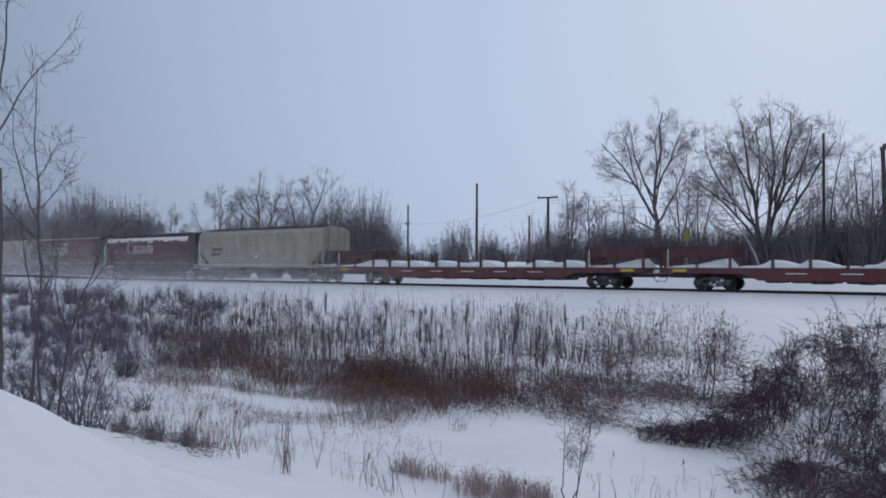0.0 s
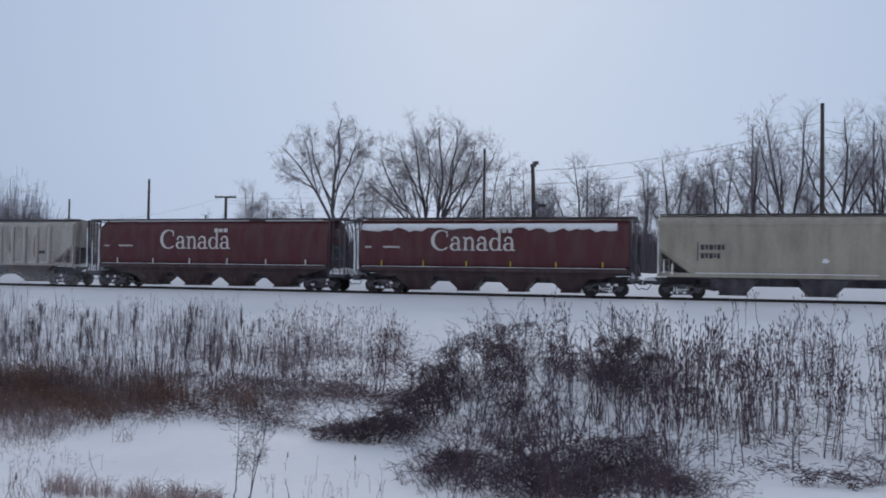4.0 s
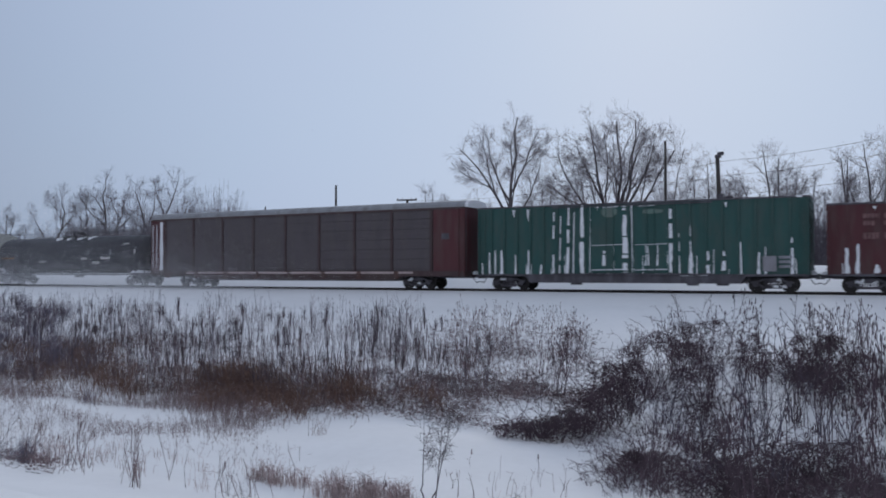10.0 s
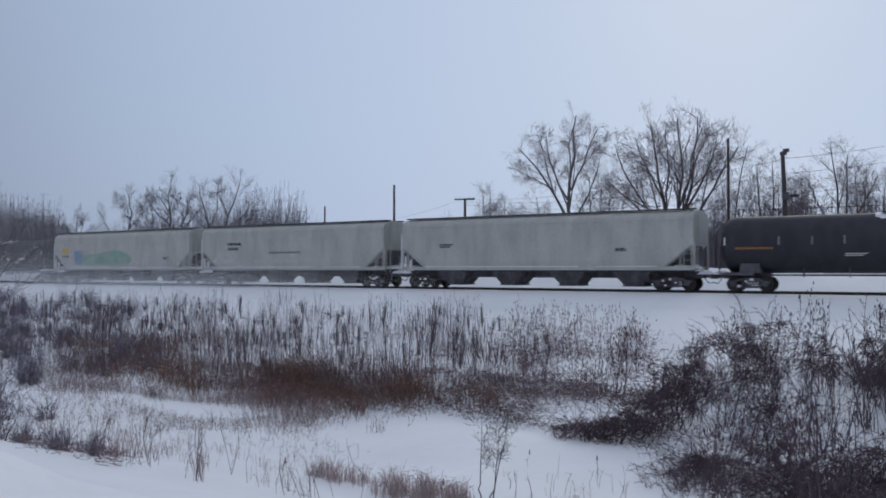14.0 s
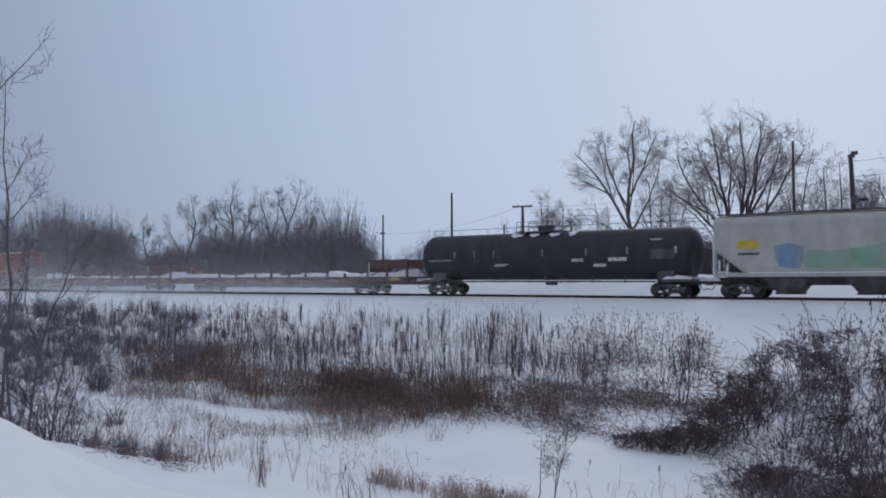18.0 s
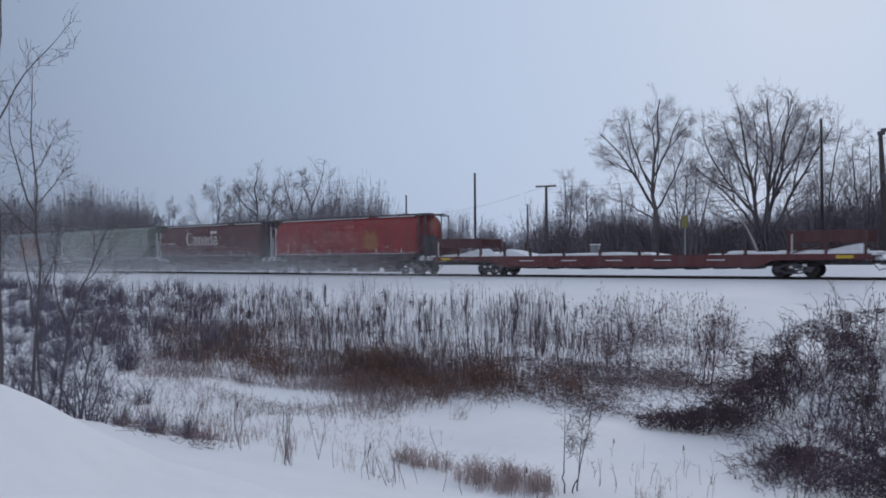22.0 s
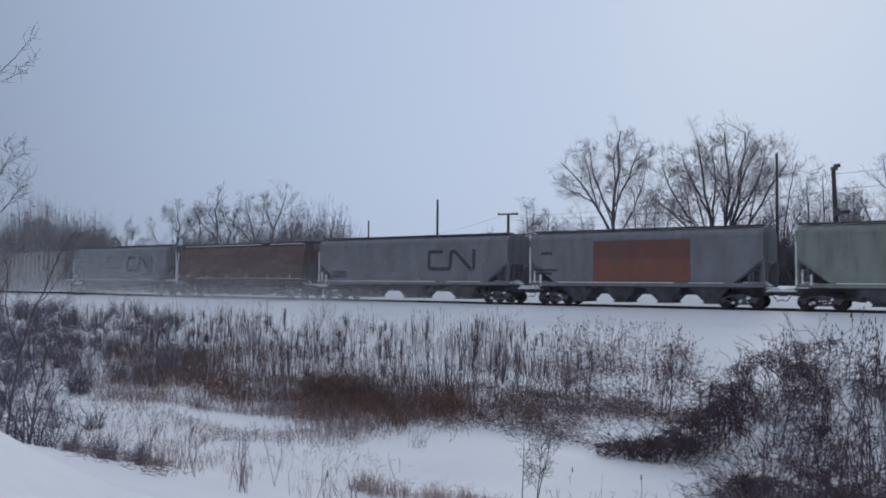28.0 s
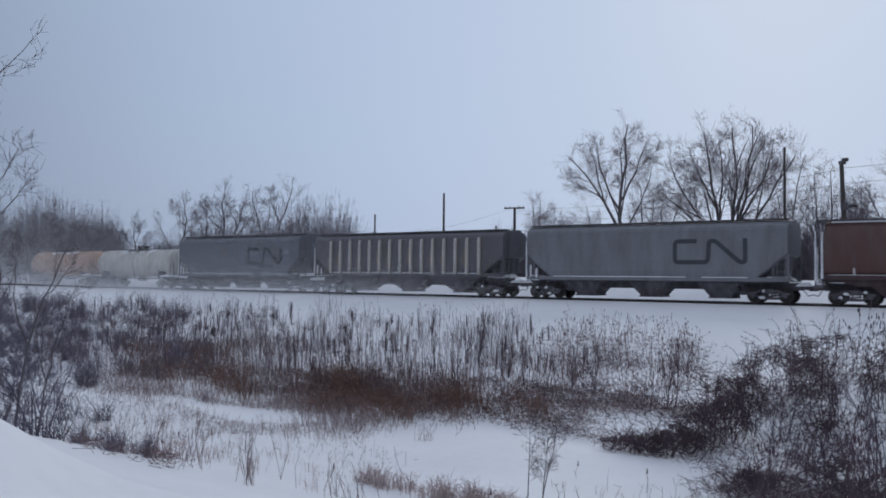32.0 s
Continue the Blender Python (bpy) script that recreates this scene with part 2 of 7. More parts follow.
# ---- mesh tools ----
class Geo:
    """Collects vertices and faces for one mesh."""

    def __init__(self):
        self.v, self.f = [], []

    def mesh(self, name, mat, smooth=False):
        me = bpy.data.meshes.new(name)
        me.from_pydata(self.v, [], self.f)
        me.materials.append(mat)
        if smooth:
            me.polygons.foreach_set("use_smooth", [True] * len(me.polygons))
        me.update()
        return me

    def box(self, x0, x1, y0, y1, z0, z1):
        k = len(self.v)
        self.v += [(x, y, z) for z in (z0, z1) for y in (y0, y1) for x in (x0, x1)]
        self.f += [tuple(k + i for i in q) for q in ((0, 2, 3, 1), (4, 5, 7, 6), (0, 1, 5, 4), (2, 6, 7, 3), (0, 4, 6, 2), (1, 3, 7, 5))]
        return self

    def slab(self, outline, y0, y1):
        """An outline in x and z (anticlockwise from -y), as thick as y0 to y1."""
        k, n = len(self.v), len(outline)
        self.v += [(x, y0, z) for x, z in outline] + [(x, y1, z) for x, z in outline]
        self.f.append(tuple(k + i for i in range(n)))
        self.f.append(tuple(k + n + i for i in reversed(range(n))))
        self.f += [(k + i, k + n + i, k + n + (i + 1) % n, k + (i + 1) % n) for i in range(n)]
        return self

    def loft(self, rings, caps=True):
        """Closed rings of points, joined one to the next."""
        k, n = len(self.v), len(rings[0])
        for r in rings:
            self.v += [tuple(p) for p in r]
        for j in range(len(rings) - 1):
            a, b = k + j * n, k + (j + 1) * n
            self.f += [(a + i, a + (i + 1) % n, b + (i + 1) % n, b + i) for i in range(n)]
        if caps:
            self.f.append(tuple(k + i for i in reversed(range(n))))
            self.f.append(tuple(k + (len(rings) - 1) * n + i for i in range(n)))
        return self

    def tube(self, path, radii, sides=5, caps=False):
        """A tapering tube along a path."""
        rings = []
        for i, p in enumerate(path):
            d = Vector(path[min(i + 1, len(path) - 1)]) - Vector(path[max(i - 1, 0)])
            d = d.normalized() if d.length > 1e-9 else Vector((0, 0, 1))
            u = d.cross(Vector((0.31, 0.95, 0.05)) if abs(d.y) < 0.9 else Vector((1, 0, 0))).normalized()
            w = d.cross(u)
            rings.append([Vector(p) + radii[i] * (math.cos(a) * u + math.sin(a) * w) for a in (2 * math.pi * s / sides for s in range(sides))])
        return self.loft(rings, caps)

    def disc(self, x, y0, y1, z, r, sides=16):
        """A cylinder across the track."""
        return self.loft([[(x + r * math.cos(a), y, z + r * math.sin(a)) for a in (2 * math.pi * s / sides for s in range(sides))] for y in (y0, y1)])

    def ribbon(self, path, width, y):
        """A flat band in x and z, 1 cm thick, along a path, mitred and with rounded corners."""
        pts = [path[0]]
        for p, q, r in zip(path, path[1:], path[2:]):
            c = min(width * 0.9, math.dist(p, q) * 0.45, math.dist(q, r) * 0.45)
            u = [q[k] + (p[k] - q[k]) * c / math.dist(p, q) for k in (0, 1)]
            v = [q[k] + (r[k] - q[k]) * c / math.dist(q, r) for k in (0, 1)]
            for m in range(6):
                f = m / 5
                pts.append(tuple((1 - f) ** 2 * u[k] + 2 * f * (1 - f) * q[k] + f * f * v[k] for k in (0, 1)))
        pts.append(path[-1])
        rings = []
        for k, (x, z) in enumerate(pts):
            (x0, z0), (x1, z1) = pts[max(k - 1, 0)], pts[min(k + 1, len(pts) - 1)]
            d = math.hypot(x1 - x0, z1 - z0)
            nx, nz = -(z1 - z0) / d * width / 2, (x1 - x0) / d * width / 2
            rings.append([(x + nx, y - 0.01, z + nz), (x - nx, y - 0.01, z - nz), (x - nx, y, z - nz), (x + nx, y, z + nz)])
        return self.loft(rings)


def part(name, geo, mat, parent, label="", smooth=False):
    me = geo.mesh(name, mat, smooth) if isinstance(geo, Geo) else geo
    ob = new(name, me)
    ob.parent = parent
    return tagged(ob, label)


def thing(name, label, category, group="", kind="", at=None):
    ob = tagged(new(name), label, category, group, kind)
    if at is not None:
        ob.matrix_basis = at
    return ob


def solid(name, geo, mat, label, category, group="", kind="", smooth=False):
    return tagged(new(name, geo.mesh(name, mat, smooth)), label, category, group, kind)


# ---- ground and track ----
TRACK_Y, BEND = 51.6, 0.000466


def track_bend(x):
    """How far the line curves away from straight: a wide bend that runs out into straights."""
    x = np.asarray(x, float)
    m = np.clip(x, -110, 40)
    return BEND * m * m + 2 * BEND * m * (x - m)


def on_track(x, z=0.0):
    """The pose of a car whose middle is at x."""
    return pose(x, TRACK_Y + float(track_bend(x)), z, 0, 0, math.degrees(math.atan(2 * BEND * min(40.0, max(-110.0, x)))))


def bank_crest(az):
    """Height of the snow bank's brow, 7 m from where one stands, by bearing."""
    return np.interp(az, [-180, -120, -90, -70, -64, -62.5, -61, -59.4, -57.8, -56, -54.4, -51, -47.3, -44, -38, -30, 30, 90, 180],
                     [-0.35, 0.3, 0.75, 0.66, 0.43, 0.32, 0.19, 0.02, -0.15, -0.22, -0.295, -0.47, -0.61, -0.8, -1.3, -1.6, -1.6, -0.8, -0.35])


def ground_height(x, y):
    x, y = np.asarray(x, float), np.asarray(y, float)
    y_flat, y = y, y - track_bend(x) * np.clip((y - 37) / 9, 0, 1)      # the embankment follows the line
    base = np.interp(y, [-80, 0, 3, 14, 17, 23, 27, 33, 40, 44, 47.5, 49.8, 53.6, 56, 60, 63, 67, 75, 100, 400],
                     [-0.4, -0.4, -0.7, -3.4, -3.55, -3.55, -3.1, -2.35, -1.15, -0.8, -0.30, -0.13, -0.13, -0.30, 0.85, 1.55, 1.2, 0.5, 0.0, 0.0])
    roll = 0.12 * np.sin(x * 0.31 + 1.3 * np.sin(y * 0.22)) + 0.07 * np.sin(x * 0.83 + y * 0.57) + 0.05 * np.sin(y * 1.1 - x * 0.4)
    calm = np.clip(np.abs(y - 51.6) / 6 - 0.6, 0, 1) * np.clip((y - 8) / 8, 0, 1)
    berm = np.exp(-((y - 63) / 2.6) ** 2) * (0.16 * np.sin(x * 0.13 + 0.7) + 0.16 * np.sin(x * 0.41) + 0.12 * np.sin(x * 1.1) - 0.1)
    base = base + roll * calm * np.where(y > 120, 0.3, 1) + berm
    r, az = np.hypot(x, y_flat), np.degrees(np.arctan2(x, y_flat))
    c = bank_crest(az)
    near = -0.35 + (c + 0.35) * np.clip(r / 7, 0, 1) ** 1.2
    far = c - np.clip(r - 7, 0, None) * 0.42 - 0.06 * np.clip(r - 7, 0, 3) ** 2
    return np.where(r < 7, near, np.maximum(far, base) + 0.12 * np.exp(-((far - base) / 0.35) ** 2))


def height(x, y):
    return float(ground_height(x, y))


def spread(lo, hi, step, far, growth=1.18):
    """Coordinates, close together from lo to hi and ever wider out to far."""
    mid = list(np.arange(lo, hi + step / 2, step))
    up, s = [], step
    while (up[-1] if up else hi) < far:
        s *= growth
        up.append((up[-1] if up else hi) + s)
    down, s = [], step
    while (down[-1] if down else lo) > -far:
        s *= growth
        down.append((down[-1] if down else lo) - s)
    return np.array(down[::-1] + mid + up)


def build_ground():
    xs, ys = spread(-70, 30, 0.5, 2400), spread(-2, 68, 0.4, 2400)
    gx, gy = np.meshgrid(xs, ys)
    gz = ground_height(gx, gy)
    n = len(xs)
    g = Geo()
    g.v = list(zip(gx.ravel().tolist(), gy.ravel().tolist(), gz.ravel().tolist()))
    g.f = [(j * n + i, j * n + i + 1, (j + 1) * n + i + 1, (j + 1) * n + i) for j in range(len(ys) - 1) for i in range(n - 1)]
    solid("ground", g, SNOW, "snow-covered ground with a ditch and a drifted bank", "ground", kind="structure", smooth=True)


def build_track():
    track = thing("railway_track", "single snowed-in railway track with dark rusty rails", "railway track", kind="structure")
    prof = [(-0.07, -0.17), (0.07, -0.17), (0.07, -0.155), (0.012, -0.13), (0.012, -0.045), (0.036, -0.03), (0.036, 0), (-0.036, 0), (-0.036, -0.03), (-0.012, -0.045), (-0.012, -0.13), (-0.07, -0.155)]
    for y in (TRACK_Y - 0.7535, TRACK_Y + 0.7535):
        part("rail", Geo().loft([[(x, y + float(track_bend(x)) + a, b) for a, b in prof] for x in (-900, *range(-300, 121, 4), 900)]), RAIL, track)


build_ground()
build_track()

# ---- railway cars: x along the car, -y the side in view, z from the rail top ----
WHEEL_R = 0.42


def wheelset_mesh():
    g = Geo()
    for s in (-1, 1):
        y = 0.7535 * s
        g.disc(0, y - 0.065, y + 0.065, 0, WHEEL_R, 18)
        g.disc(0, y - 0.09 * s - 0.02, y - 0.09 * s + 0.02, 0, WHEEL_R + 0.025, 18)
        g.disc(0, y + 0.10 * s - 0.05, y + 0.10 * s + 0.05, 0, 0.11, 8)
        for a in range(3):
            c, d = math.cos(a * 2.094), math.sin(a * 2.094)
            g.box(0.22 * c - 0.03, 0.22 * c + 0.03, y + 0.07 * s - 0.008, y + 0.07 * s + 0.008, 0.22 * d - 0.03, 0.22 * d + 0.03)
    g.disc(0, -0.95, 0.95, 0, 0.08, 8)
    return g.mesh("wheelset", WHEEL)


def truck_mesh():
    """Two cast side frames with open windows, the bolster and the spring nests."""
    g = Geo()
    for s in (-1, 1):
        y0, y1 = sorted((0.93 * s, 1.10 * s))
        g.slab([(-1.12, 0.46), (-0.78, 0.50), (-0.5, 0.62), (0.5, 0.62), (0.78, 0.50), (1.12, 0.46), (1.12, 0.58), (0.75, 0.63), (0.5, 0.75), (-0.5, 0.75), (-0.75, 0.63), (-1.12, 0.58)], y0, y1)
        g.slab([(-0.74, 0.40), (-0.46, 0.19), (0.46, 0.19), (0.74, 0.40), (0.74, 0.51), (0.42, 0.30), (-0.42, 0.30), (-0.74, 0.51)], y0, y1)
        for x in (-0.38, 0.32):
            g.box(x, x + 0.07, y0 + 0.01, y1 - 0.01, 0.28, 0.64)
        for x in (-0.875, 0.875):
            g.disc(x, min(y0, y1) - 0.03, max(y0, y1) + 0.03, WHEEL_R, 0.15, 10)
        for x in (-0.20, -0.06, 0.08, 0.22):
            g.disc(x, y0 + 0.01, y1 - 0.01, 0.40, 0.055, 8)
    g.box(-0.25, 0.25, -1.05, 1.05, 0.50, 0.80)
    g.box(-0.9, 0.9, -0.12, 0.12, 0.62, 0.70)
    return g.mesh("truck", DARK_STEEL)


WHEELSET, TRUCK = wheelset_mesh(), truck_mesh()
snow_rnd = random.Random(41)
wheel_rows = []       # every wheelset with its car, for the motion


def running_gear(car, length, inset, sill=0.72, beam=True):
    """Two four-wheel trucks, the centre sill and the couplers."""
    for s in (-1, 1):
        tr = part("truck", TRUCK, None, car, "cast steel four-wheel truck caked with snow")
        tr.location = (s * (length / 2 - (inset[0 if s > 0 else 1] if isinstance(inset, tuple) else inset)), 0, 0)
        for x in (-0.875, 0.875):
            ws = part("wheelset", WHEELSET, None, tr)
            ws.location = (x, 0, WHEEL_R)
            wheel_rows.append((car, ws))
        for k in range(3):
            x, w, z = snow_rnd.uniform(-0.7, 0.6), snow_rnd.uniform(0.08, 0.26), snow_rnd.choice((0.24, 0.32, 0.52, 0.62))
            part("snow_crust", Geo().loft([[(x, -1.10, z), (x + w, -1.10, z - 0.02), (x + w, -1.0, z), (x, -1.0, z)], [(x - 0.03, -1.15, z + 0.06), (x + w, -1.14, z + 0.08), (x + w, -1.0, z + 0.08), (x - 0.03, -1.0, z + 0.06)], [(x + 0.05, -1.11, z + 0.14), (x + w * 0.7, -1.10, z + 0.15), (x + w * 0.7, -1.0, z + 0.15), (x + 0.05, -1.0, z + 0.14)]]), CAKED_SNOW, tr)
        k = s * (length / 2 - 0.45)
        part("coupler_snow", Geo().loft([[(k - 0.45, -0.5, 0.96), (k + 0.38, -0.5, 0.96), (k + 0.38, 0.3, 0.96), (k - 0.45, 0.3, 0.96)], [(k - 0.3, -0.4, 1.12), (k + 0.15, -0.35, 1.2), (k + 0.15, 0.2, 1.2), (k - 0.3, 0.2, 1.12)]]), CAKED_SNOW, car)
        part("coupler", Geo().box(s * (length / 2 - 0.75), s * (length / 2 - 0.02), -0.12, 0.12, 0.76, 0.98).box(s * (length / 2 - 0.22), s * (length / 2 - 0.02), -0.2, 0.2, 0.70, 1.02).tube([(s * (length / 2 - 0.5), -0.3, 0.75), (s * (length / 2 - 0.25), -0.3, 0.42), (s * (length / 2), -0.28, 0.5)], [0.03, 0.03, 0.03], 5), DARK_STEEL, car)
    if beam:
        part("centre_sill", Geo().box(-length / 2 + 0.6, length / 2 - 0.6, -0.32, 0.32, sill, sill + 0.45), DARK_STEEL, car)


def ladder(car, x, y, z0, z1, mat, width=0.45, along=True):
    g = Geo()
    for d in (-width / 2, width / 2):
        g.box(x + d - 0.02, x + d + 0.02, y - 0.02, y + 0.02, z0, z1) if along else g.box(x - 0.02, x + 0.02, y + d - 0.02, y + d + 0.02, z0, z1)
    z = z0 + 0.2
    while z < z1:
        g.box(x - width / 2, x + width / 2, y - 0.012, y + 0.012, z, z + 0.025) if along else g.box(x - 0.012, x + 0.012, y - width / 2, y + width / 2, z, z + 0.025)
        z += 0.38
    return part("ladder", g, mat, car)


def hull(profile, half, cut, low, high_low):
    """A car body: profile is the right half of the section (y, z) from the eaves up; the lower edge rises towards both ends."""
    rings = []
    for x, zb, w in ((-half, high_low, 0.96), (-half + cut, low, 1.0), (half - cut, low, 1.0), (half, high_low, 0.96)):
        right = [(profile[0][0] * 0.93, zb)] + [(y, max(z, zb + 0.05 * (i + 1))) for i, (y, z) in enumerate(profile)]
        rings.append([(x, -y, z) for y, z in right] + [(x, y, z) for y, z in reversed(right)])
    return Geo().loft(rings)


def chutes(car, x0, x1, n, top, mat, foot=0.26, mouth=0.28, shoulder=0.47):
    """Discharge hoppers side by side between x0 and x1."""
    w = (x1 - x0) / n
    for i in range(n):
        c = x0 + (i + 0.5) * w
        part("discharge_hopper", Geo().loft([[(c - a, -b, z), (c + a, -b, z), (c + a, b, z), (c - a, b, z)] for a, b, z in ((mouth * w, 0.75, foot), (mouth * w, 0.8, foot + 0.10), (shoulder * w, 1.25, top))]).box(c - mouth * w - 0.05, c + mouth * w + 0.05, -0.85, 0.85, foot - 0.04, foot + 0.03), mat, car)


def end_frame(car, s, x, xo, top, mat, low=1.0):
    """The open platform at a hopper car's end, with posts and ladders."""
    a, b = sorted((x, xo))
    part("end_platform", Geo().box(a, b, -1.45, 1.45, low - 0.12, low + 0.06), DARK_STEEL, car)
    g = Geo()
    for y in (-1.4, 1.4):
        g.box(xo - s * 0.06 - 0.035, xo - s * 0.06 + 0.035, y - 0.035, y + 0.035, low, top)
        g.box(x + s * 0.08 - 0.03, x + s * 0.08 + 0.03, y - 0.03, y + 0.03, low, top)
        g.box(a, b, y - 0.03, y + 0.03, top - 0.08, top)
        g.box(a, b, y - 0.025, y + 0.025, low + 1.0, low + 1.06)
    g.box(xo - s * 0.06 - 0.03, xo - s * 0.06 + 0.03, -1.4, 1.4, top - 0.08, top)
    part("end_frame", g, mat, car)
    if s < 0:
        for x1, w, z0, z1 in ((xo + 0.06, 0.03, low + 0.3, top - 0.5), ((x + xo) / 2 - 0.1, 0.022, low + 0.1, top - 1.4), (x - 0.12, 0.045, low + 0.4, top - 0.6)):
            part("post_snow", Geo().loft([[(x1 - k * w, -1.50, z), (x1 + k * w, -1.50, z), (x1 + k * w, -1.42, z), (x1 - k * w, -1.42, z)] for z, k in ((z0, 1.5), (z0 + (z1 - z0) * 0.35, 0.8), (z0 + (z1 - z0) * 0.7, 1.1), (z1, 0.5))]), CAKED_SNOW, car, "snow packed against the end posts")
    ladder(car, xo - s * 0.06, -1.05, low, top, mat, 0.5, False)
    ladder(car, (x + xo) / 2, -1.43, low, top, mat, min(0.5, abs(x - xo) * 0.6))
    part("end_snow", Geo().loft([[(a + 0.03, -1.4, low + 0.06), (b - 0.03, -1.4, low + 0.06), (b - 0.03, 0.9, low + 0.06), (a + 0.03, 0.9, low + 0.06)], [(a + 0.10, -1.3, low + 0.26), (b - 0.12, -1.3, low + 0.22), (b - 0.15, 0.6, low + 0.34), (a + 0.14, 0.6, low + 0.34)], [(a + 0.2, -1.0, low + 0.46), (b - 0.35, -1.0, low + 0.36), (b - 0.35, 0.2, low + 0.46), (a + 0.25, 0.2, low + 0.52)]]), CAKED_SNOW, car)


def roof_gear(car, half, z, mat, width=0.75):
    for y in (-width - 0.35, width - 0.12):
        part("running_board", Geo().box(-half, half, y, y + 0.47, z + 0.04, z + 0.11), DARK_STEEL, car)
    part("hatch_cover", Geo().box(-half + 0.5, half - 0.5, -0.42, 0.42, z + 0.02, z + 0.10), mat, car)
    clamp = Geo().box(-0.05, 0.05, -0.5, 0.5, z + 0.06, z + 0.15).mesh("hatch_clamp", mat)
    for i in range(10):
        part("hatch_clamp", clamp, None, car).location = (-half + 0.9 + i * (2 * half - 1.8) / 9, 0, 0)


def marks(car, x, z, y, mat, rows=2, width=1.2, size=0.16, label="painted reporting marks"):
    """Illegible stencilled marks: plain bars, one part a line."""
    for r in range(rows):
        g = Geo()
        z0, end, k = z - r * size * 1.6, x + width * (1 - 0.2 * (r % 2)), x
        i = 0
        while k < end - 0.02:
            w = size * (0.62, 0.5, 0.7, 0.34)[i % 4]
            g.box(k, min(k + w, end), y - 0.008, y, z0 + size * (0.0, 0.06, 0.0, 0.1)[i % 4], z0 + size)
            k += w + size * 0.2
            i += 1
        part("stencilled_mark", g, mat, car, label)


class Script(Geo):
    """Painted letters of a seriffed wordmark, drawn as strokes that swell and thin."""

    def stroke(self, pts, y):
        """A flat stroke through (x, z, width)."""
        rings = []
        for k, (x, z, w) in enumerate(pts):
            (x0, z0, _), (x1, z1, _) = pts[max(k - 1, 0)], pts[min(k + 1, len(pts) - 1)]
            d = math.hypot(x1 - x0, z1 - z0)
            nx, nz = -(z1 - z0) / d * w / 2, (x1 - x0) / d * w / 2
            rings.append([(x + nx, y - 0.008, z + nz), (x - nx, y - 0.008, z - nz), (x - nx, y, z - nz), (x + nx, y, z + nz)])
        return self.loft(rings)

    def arc(self, x, z, rx, rz, a0, a1, thin, thick, y, heavy=180):
        """Part of an oval, thickest at the bearing heavy."""
        pts = []
        for k in range(19):
            a = a0 + (a1 - a0) * k / 18
            f = abs(math.cos(radians(a - heavy))) if math.cos(radians(a - heavy)) > 0 else 0.35 * abs(math.cos(radians(a - heavy)))
            pts.append((x + rx * math.cos(radians(a)), z + rz * math.sin(radians(a)), thin + (thick - thin) * f))
        return self.stroke(pts, y)


def letter(g, ch, x, z, s, y):
    """One letter at x on the base line z; s is the height of the small letters. Returns its width."""
    def box(a, b, c, d):
        g.box(x + a * s, x + b * s, y - 0.008, y, z + c * s, z + d * s)

    def arc(cx, cz, rx, rz, a0, a1, thin, thick, heavy=180):
        g.arc(x + cx * s, z + cz * s, rx * s, rz * s, a0, a1, thin * s, thick * s, y, heavy)

    if ch == "C":
        arc(0.78, 0.74, 0.66, 0.72, 48, 312, 0.08, 0.27)
        box(1.17, 1.25, 0.98, 1.42)
        box(1.10, 1.25, 1.30, 1.36)
        return 1.42
    if ch == "a":
        arc(0.40, 0.27, 0.29, 0.25, 20, 340, 0.07, 0.20)
        arc(0.40, 0.68, 0.27, 0.28, 0, 165, 0.09, 0.15, 45)
        box(0.58, 0.76, 0.10, 0.70)
        box(0.62, 0.90, 0.0, 0.10)
        box(0.10, 0.24, 0.66, 0.80)
        return 0.97
    if ch == "n":
        box(0.14, 0.31, 0.0, 0.96)
        box(0.02, 0.20, 0.88, 0.98)
        box(0.02, 0.42, 0.0, 0.07)
        arc(0.52, 0.62, 0.24, 0.32, 0, 150, 0.09, 0.17, 30)
        box(0.68, 0.85, 0.0, 0.64)
        box(0.57, 0.97, 0.0, 0.07)
        return 1.02
    arc(0.43, 0.46, 0.33, 0.44, 30, 330, 0.07, 0.20)
    box(0.67, 0.84, 0.0, 1.46)
    box(0.53, 0.70, 1.38, 1.47)
    box(0.80, 0.97, 0.0, 0.08)
    return 1.02


def wordmark(car, x, z, width, mat, y=-1.592):
    """The country's name in seriffed letters, with the little flag above its end."""
    s = width / 6.40
    g, at = Script(), x
    for ch in "Canada":
        at += letter(g, ch, at, z, s, y) * s
    part("lettering", g, mat, car, "large seriffed wordmark")
    fx = at - 1.45 * s
    part("flag_emblem", Geo().box(fx, fx + 0.28 * s, y - 0.02, y + 0.05, z + 1.30 * s, z + 1.60 * s).box(fx + 0.40 * s, fx + 0.72 * s, y - 0.02, y + 0.05, z + 1.30 * s, z + 1.58 * s).box(fx + 0.84 * s, fx + 1.12 * s, y - 0.02, y + 0.05, z + 1.30 * s, z + 1.60 * s), mat, car)


CYL = [(1.50, 1.75), (1.57, 2.3), (1.58, 3.0), (1.52, 3.6), (1.34, 4.1), (1.0, 4.42), (0.5, 4.56)]
FLATSIDE = [(1.52, 1.45), (1.57, 1.8), (1.58, 4.15), (1.50, 4.40), (1.15, 4.62), (0.6, 4.74)]


